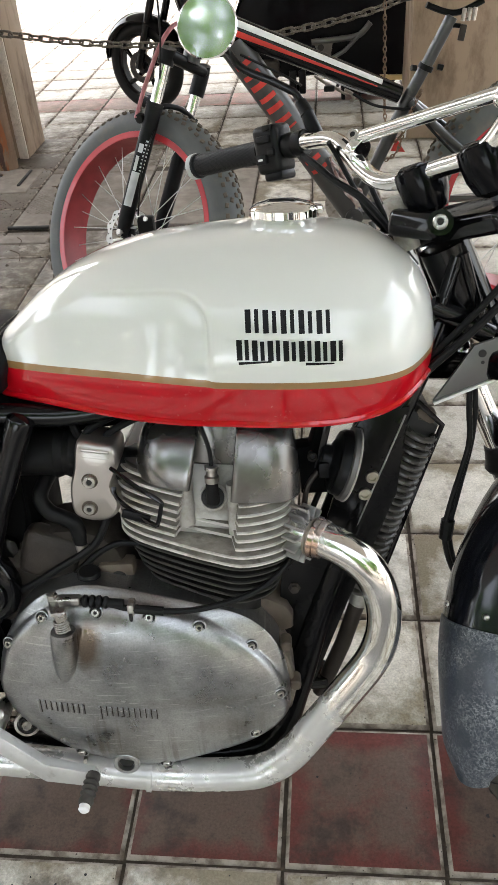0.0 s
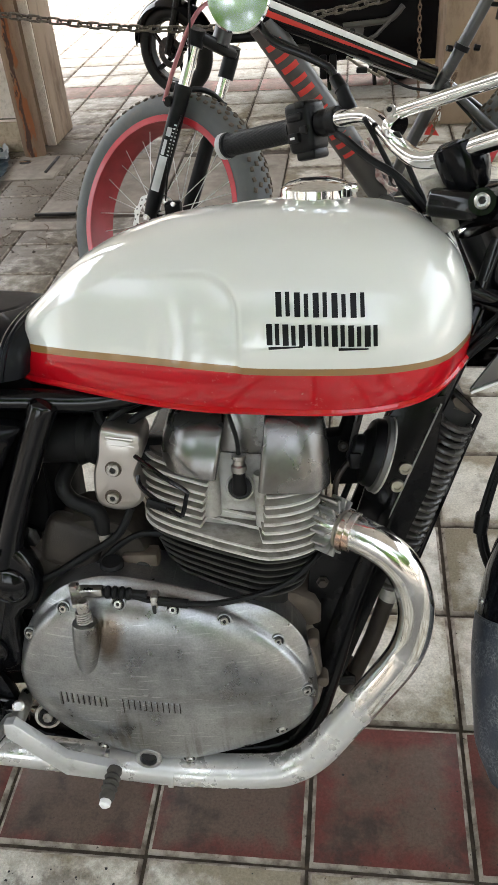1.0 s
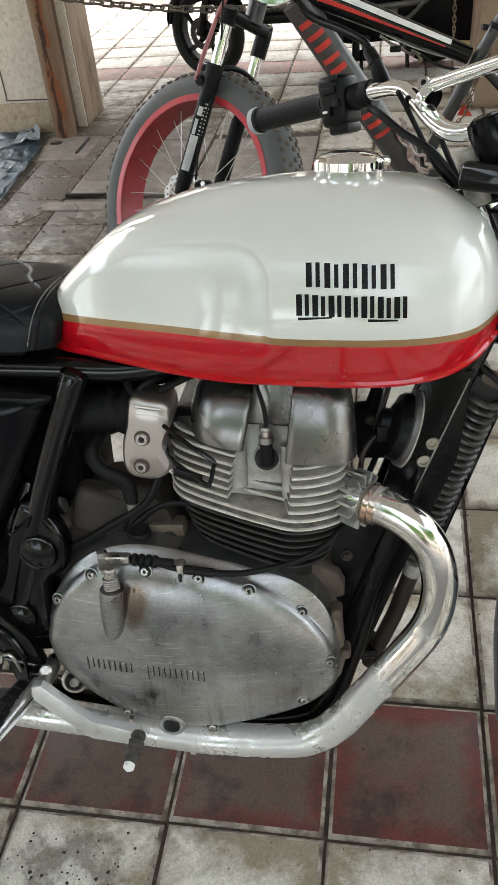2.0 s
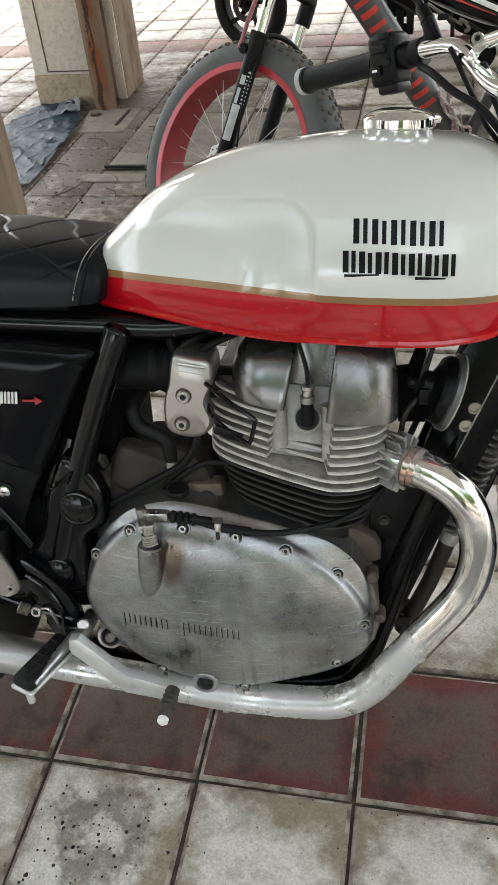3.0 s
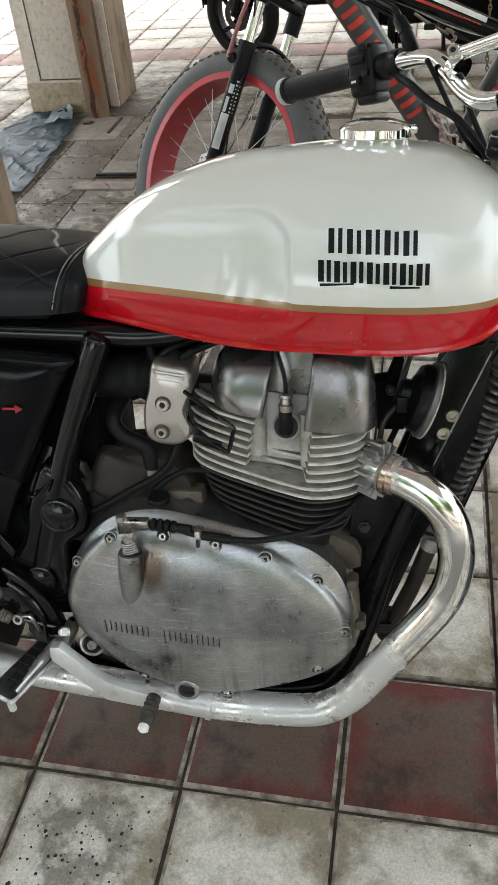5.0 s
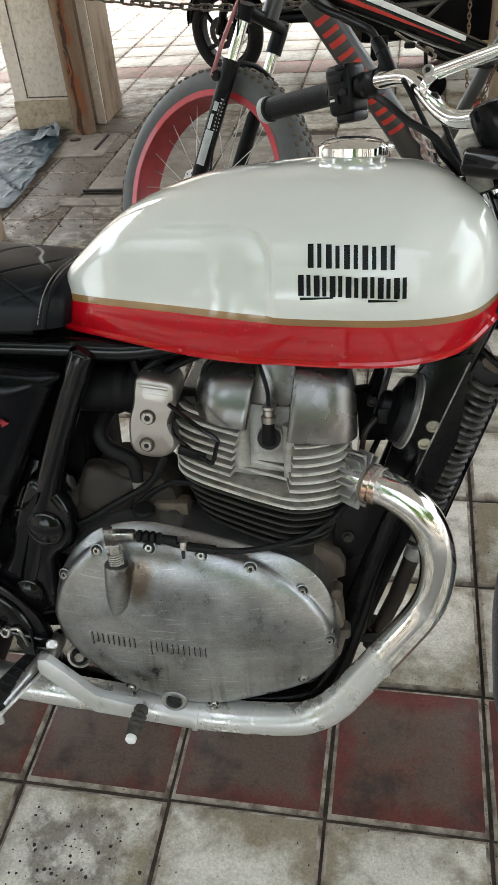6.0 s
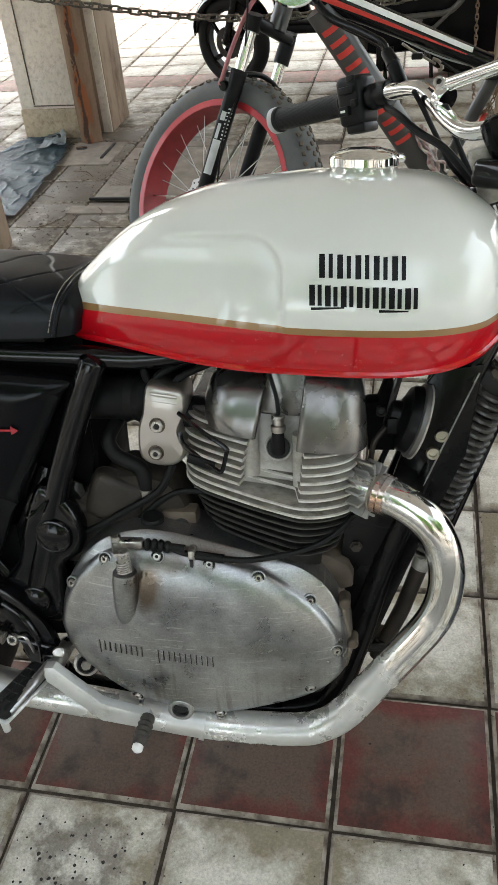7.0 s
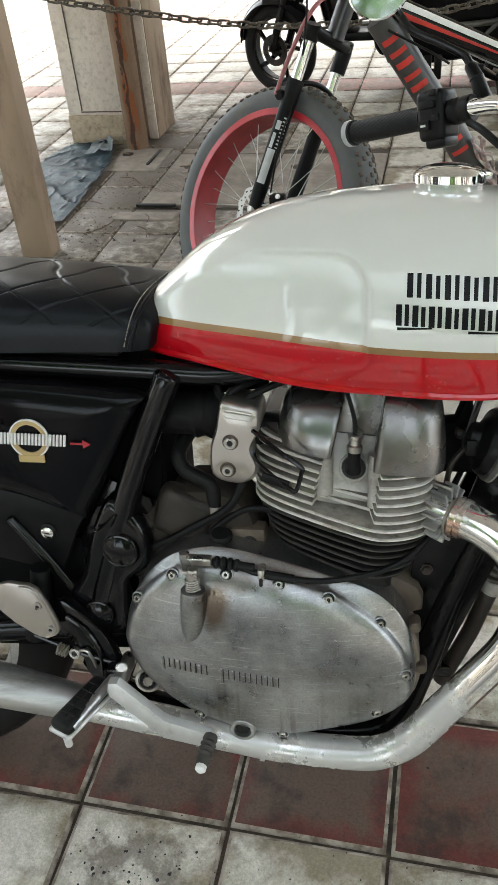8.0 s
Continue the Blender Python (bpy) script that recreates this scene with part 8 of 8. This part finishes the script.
# ---- street-side trees seen in mirror and chrome; unseen houses added to block low sky ----
def tree(x, y, h, seed):
    r = random.Random(seed)
    t = thing("tree", pose(x, y, 0), "leafy green street tree with a full crown", "tree", "street trees")
    bm = bmesh.new()
    sweep(bm, spline([(0, 0, -0.05), (0.1, 0.05, h * 0.25), (0.0, 0.1, h * 0.5), (0.15, 0.0, h * 0.8)], 4), [0.2 - 0.012 * i for i in range(13)], 10)
    tips = []
    for k in range(12):
        a, z0 = r.uniform(0, 6.28), h * r.uniform(0.3, 0.62)
        L1 = h * r.uniform(0.2, 0.34)
        p1 = Vector((0.06, 0.05, z0))
        p2 = p1 + Vector((math.cos(a) * L1, math.sin(a) * L1, L1 * r.uniform(0.3, 0.9)))
        sweep(bm, [p1, p1.lerp(p2, 0.5) + Vector((0, 0, 0.1)), p2], [0.07, 0.045, 0.02], 6)
        tips += [p2, p1.lerp(p2, 0.65)]
    part("trunk", bm, M["bark"], t)
    bm = bmesh.new()
    for k in range(8000):
        c = r.choice(tips) + Vector((r.gauss(0, 0.55), r.gauss(0, 0.55), r.gauss(0.1, 0.45)))
        s = r.uniform(0.07, 0.15)
        q = Euler((r.uniform(-1, 1), r.uniform(-1, 1), r.uniform(0, 6.28))).to_matrix()
        bm.faces.new([bm.verts.new(c + q @ Vector(v) * s) for v in ((-1, 0, 0), (0, -0.45, 0.1), (1, 0, 0), (0, 0.45, 0.1))])
    part("crown", bm, M["leaf"], t)
    return t


tree(-3.4, -7.0, 8.2, 1)
tree(1.2, -8.5, 6.4, 2)
tree(-7.0, -5.0, 7.5, 3)
# added out of view to block bright sky mirrored in the tank's front
tree(5.8, -4.1, 7.6, 4)


def house(x, y, w, d, h, turn):
    hs = thing("house", pose(x, y, 0, 0, 0, turn), "plain pale house out of view, added to block low sky light", "house", "houses across the street")
    part("wall", rbox((0, d / 2, h / 2), (w, d, h), 0.0), M["facade"], hs)
    part("roof", rbox((0, d / 2, h + 0.1), (w + 0.4, d + 0.4, 0.2), 0.0), M["concrete"], hs)
    for i in range(int(w / 2.2)):
        for j in range(int(h / 3)):
            cx = -w / 2 + 1.3 + i * 2.2
            win = part("window", rbox((cx, -0.01, 1.7 + 3 * j), (1.1, 0.06, 1.3), 0.01, None, 1), M["panel"], hs)
            part("frame", rbox((cx, -0.03, 1.7 + 3 * j), (1.2, 0.06, 0.06), 0.0), M["white_paint"], win)
            part("sill", rbox((cx, -0.08, 1.02 + 3 * j), (1.3, 0.18, 0.06), 0.0), M["facade"], win)


house(7.5, -10.5, 15.0, 4.0, 6.0, 180)
house(-14.0, -10.0, 14.0, 4.0, 6.0, 165)
house(16.0, -10.0, 14.0, 4.0, 9.0, 195)
house(-16.0, 3.0, 14.0, 4.0, 6.0, 90)
house(-1.0, 16.0, 16.0, 4.0, 6.0, 0)


# ---- floor tiles: red rows among the pale ones ----
M["tile_white_far"] = tile_paint("far_pale_tile", (0.47, 0.45, 0.40), (0.41, 0.385, 0.335), (0.28, 0.245, 0.195), (0.16, 0.135, 0.11), (0.34, 0.30, 0.25), False, True)
M["tile_red_far"] = tile_paint("far_red_tile", (0.34, 0.155, 0.13), (0.28, 0.135, 0.115), (0.23, 0.155, 0.125), (0.13, 0.1, 0.08), (0.34, 0.28, 0.23), True, True)
RED_ROWS = (0, 17, 25, 26)


def tile_mesh(bm, c, s, h=0.012, bev=0.0062):
    x, y, z = c
    lo = [bm.verts.new((x + a * s / 2, y + b * s / 2, z - h)) for a, b in ((-1, -1), (1, -1), (1, 1), (-1, 1))]
    mid = [bm.verts.new((x + a * s / 2, y + b * s / 2, z - bev * 0.7)) for a, b in ((-1, -1), (1, -1), (1, 1), (-1, 1))]
    t = s - 2 * bev
    hi = [bm.verts.new((x + a * t / 2, y + b * t / 2, z)) for a, b in ((-1, -1), (1, -1), (1, 1), (-1, 1))]
    bm.faces.new(hi)
    for i in range(4):
        k = (i + 1) % 4
        bm.faces.new((lo[i], lo[k], mid[k], mid[i])).material_index = 1
        bm.faces.new((mid[i], mid[k], hi[k], hi[i])).material_index = 1


meshes = {}
for red in (False, True):
    b = bmesh.new()
    tile_mesh(b, (0, 0, 0), 0.2535)
    meshes[red] = finish(b, "tile", [M["tile_red" if red else "tile_white"], M["tile_edge"]])
far = {False: bmesh.new(), True: bmesh.new()}
rt = random.Random(11)
for i in range(-30, 31):
    for j in range(-4, 34):
        cx, cy = (i + 0.5) * T, (j + 0.5) * T
        if -1.30 < cx < -0.25 and 2.59 < cy < 3.30:
            continue
        red = j in RED_ROWS
        z = rt.uniform(-0.0012, 0.0008)
        if -8 <= i <= 3 and -3 <= j <= 15:
            ob = new("tile", meshes[red])
            ob.parent = floor
            ob.matrix_basis = pose(cx + rt.uniform(-0.001, 0.001), cy + rt.uniform(-0.001, 0.001), z, rt.uniform(-0.25, 0.25), rt.uniform(-0.25, 0.25), rt.uniform(-0.3, 0.3))
        else:
            tile_mesh(far[red], (cx, cy, z), 0.2535)
for red, b in far.items():
    tagged(part("far_tiles", b, [M["tile_red_far" if red else "tile_white_far"], M["tile_edge"]], floor), "", "", "", "stuff")
# pits and stains eaten into two of the nearest tiles
rp = random.Random(5)
bm = bmesh.new()
for k in range(330):
    ox, oy, sp = ((-0.40, -0.12, 0.075) if k < 130 else (0.42, 0.05, 0.05) if k < 170 else (0.0, 0.1, 0.4))
    x, y, r = ox + rp.gauss(0, sp), oy + rp.gauss(0, sp * 0.9), abs(rp.gauss(0.0012, 0.0009)) + 0.0005
    if k >= 170:
        r *= 0.55
    if k < 130 and not (-0.508 < x < -0.272 and -0.248 < y < -0.012):
        continue
    if 130 <= k < 170 and not (0.275 < x < 0.505 and 0.01 < y < 0.24):
        continue
    if abs(x / T - round(x / T)) < 0.05 or abs(y / T - round(y / T)) < 0.05:
        continue
    vs = [bm.verts.new((x + r * math.cos(a) * rp.uniform(0.7, 1.3), y + r * math.sin(a) * rp.uniform(0.7, 1.3), 0.0016)) for a in np.linspace(0, 2 * math.pi, 7, endpoint=False)]
    bm.faces.new(vs)
tagged(part("pits", bm, M["hole"], floor), "", "", "", "stuff")
bm = bmesh.new()
for k in range(420):
    ox, oy, sx, sy = ((-1.42, 2.28, 0.10, 0.16) if k < 150 else (-1.40, 2.80, 0.14, 0.22) if k < 300 else (-1.50, 3.36, 0.22, 0.05))
    x, y, r = rp.gauss(ox, sx), rp.gauss(oy, sy), 0.0016 + abs(rp.gauss(0, 0.0022))
    if -1.61 < x < -1.46 and 2.08 < y < 2.19:
        continue
    base = [bm.verts.new((x + r * math.cos(a) * rp.uniform(0.6, 1.5), y + r * math.sin(a) * rp.uniform(0.6, 1.3), 0.0006)) for a in np.linspace(0, 2 * math.pi, 5, endpoint=False)]
    top = bm.verts.new((x, y, 0.0012 + r * 0.8))
    for i in range(5):
        bm.faces.new((base[i], base[(i + 1) % 5], top))
tagged(part("crumbs", bm, M["joint"], floor), "", "", "", "stuff")
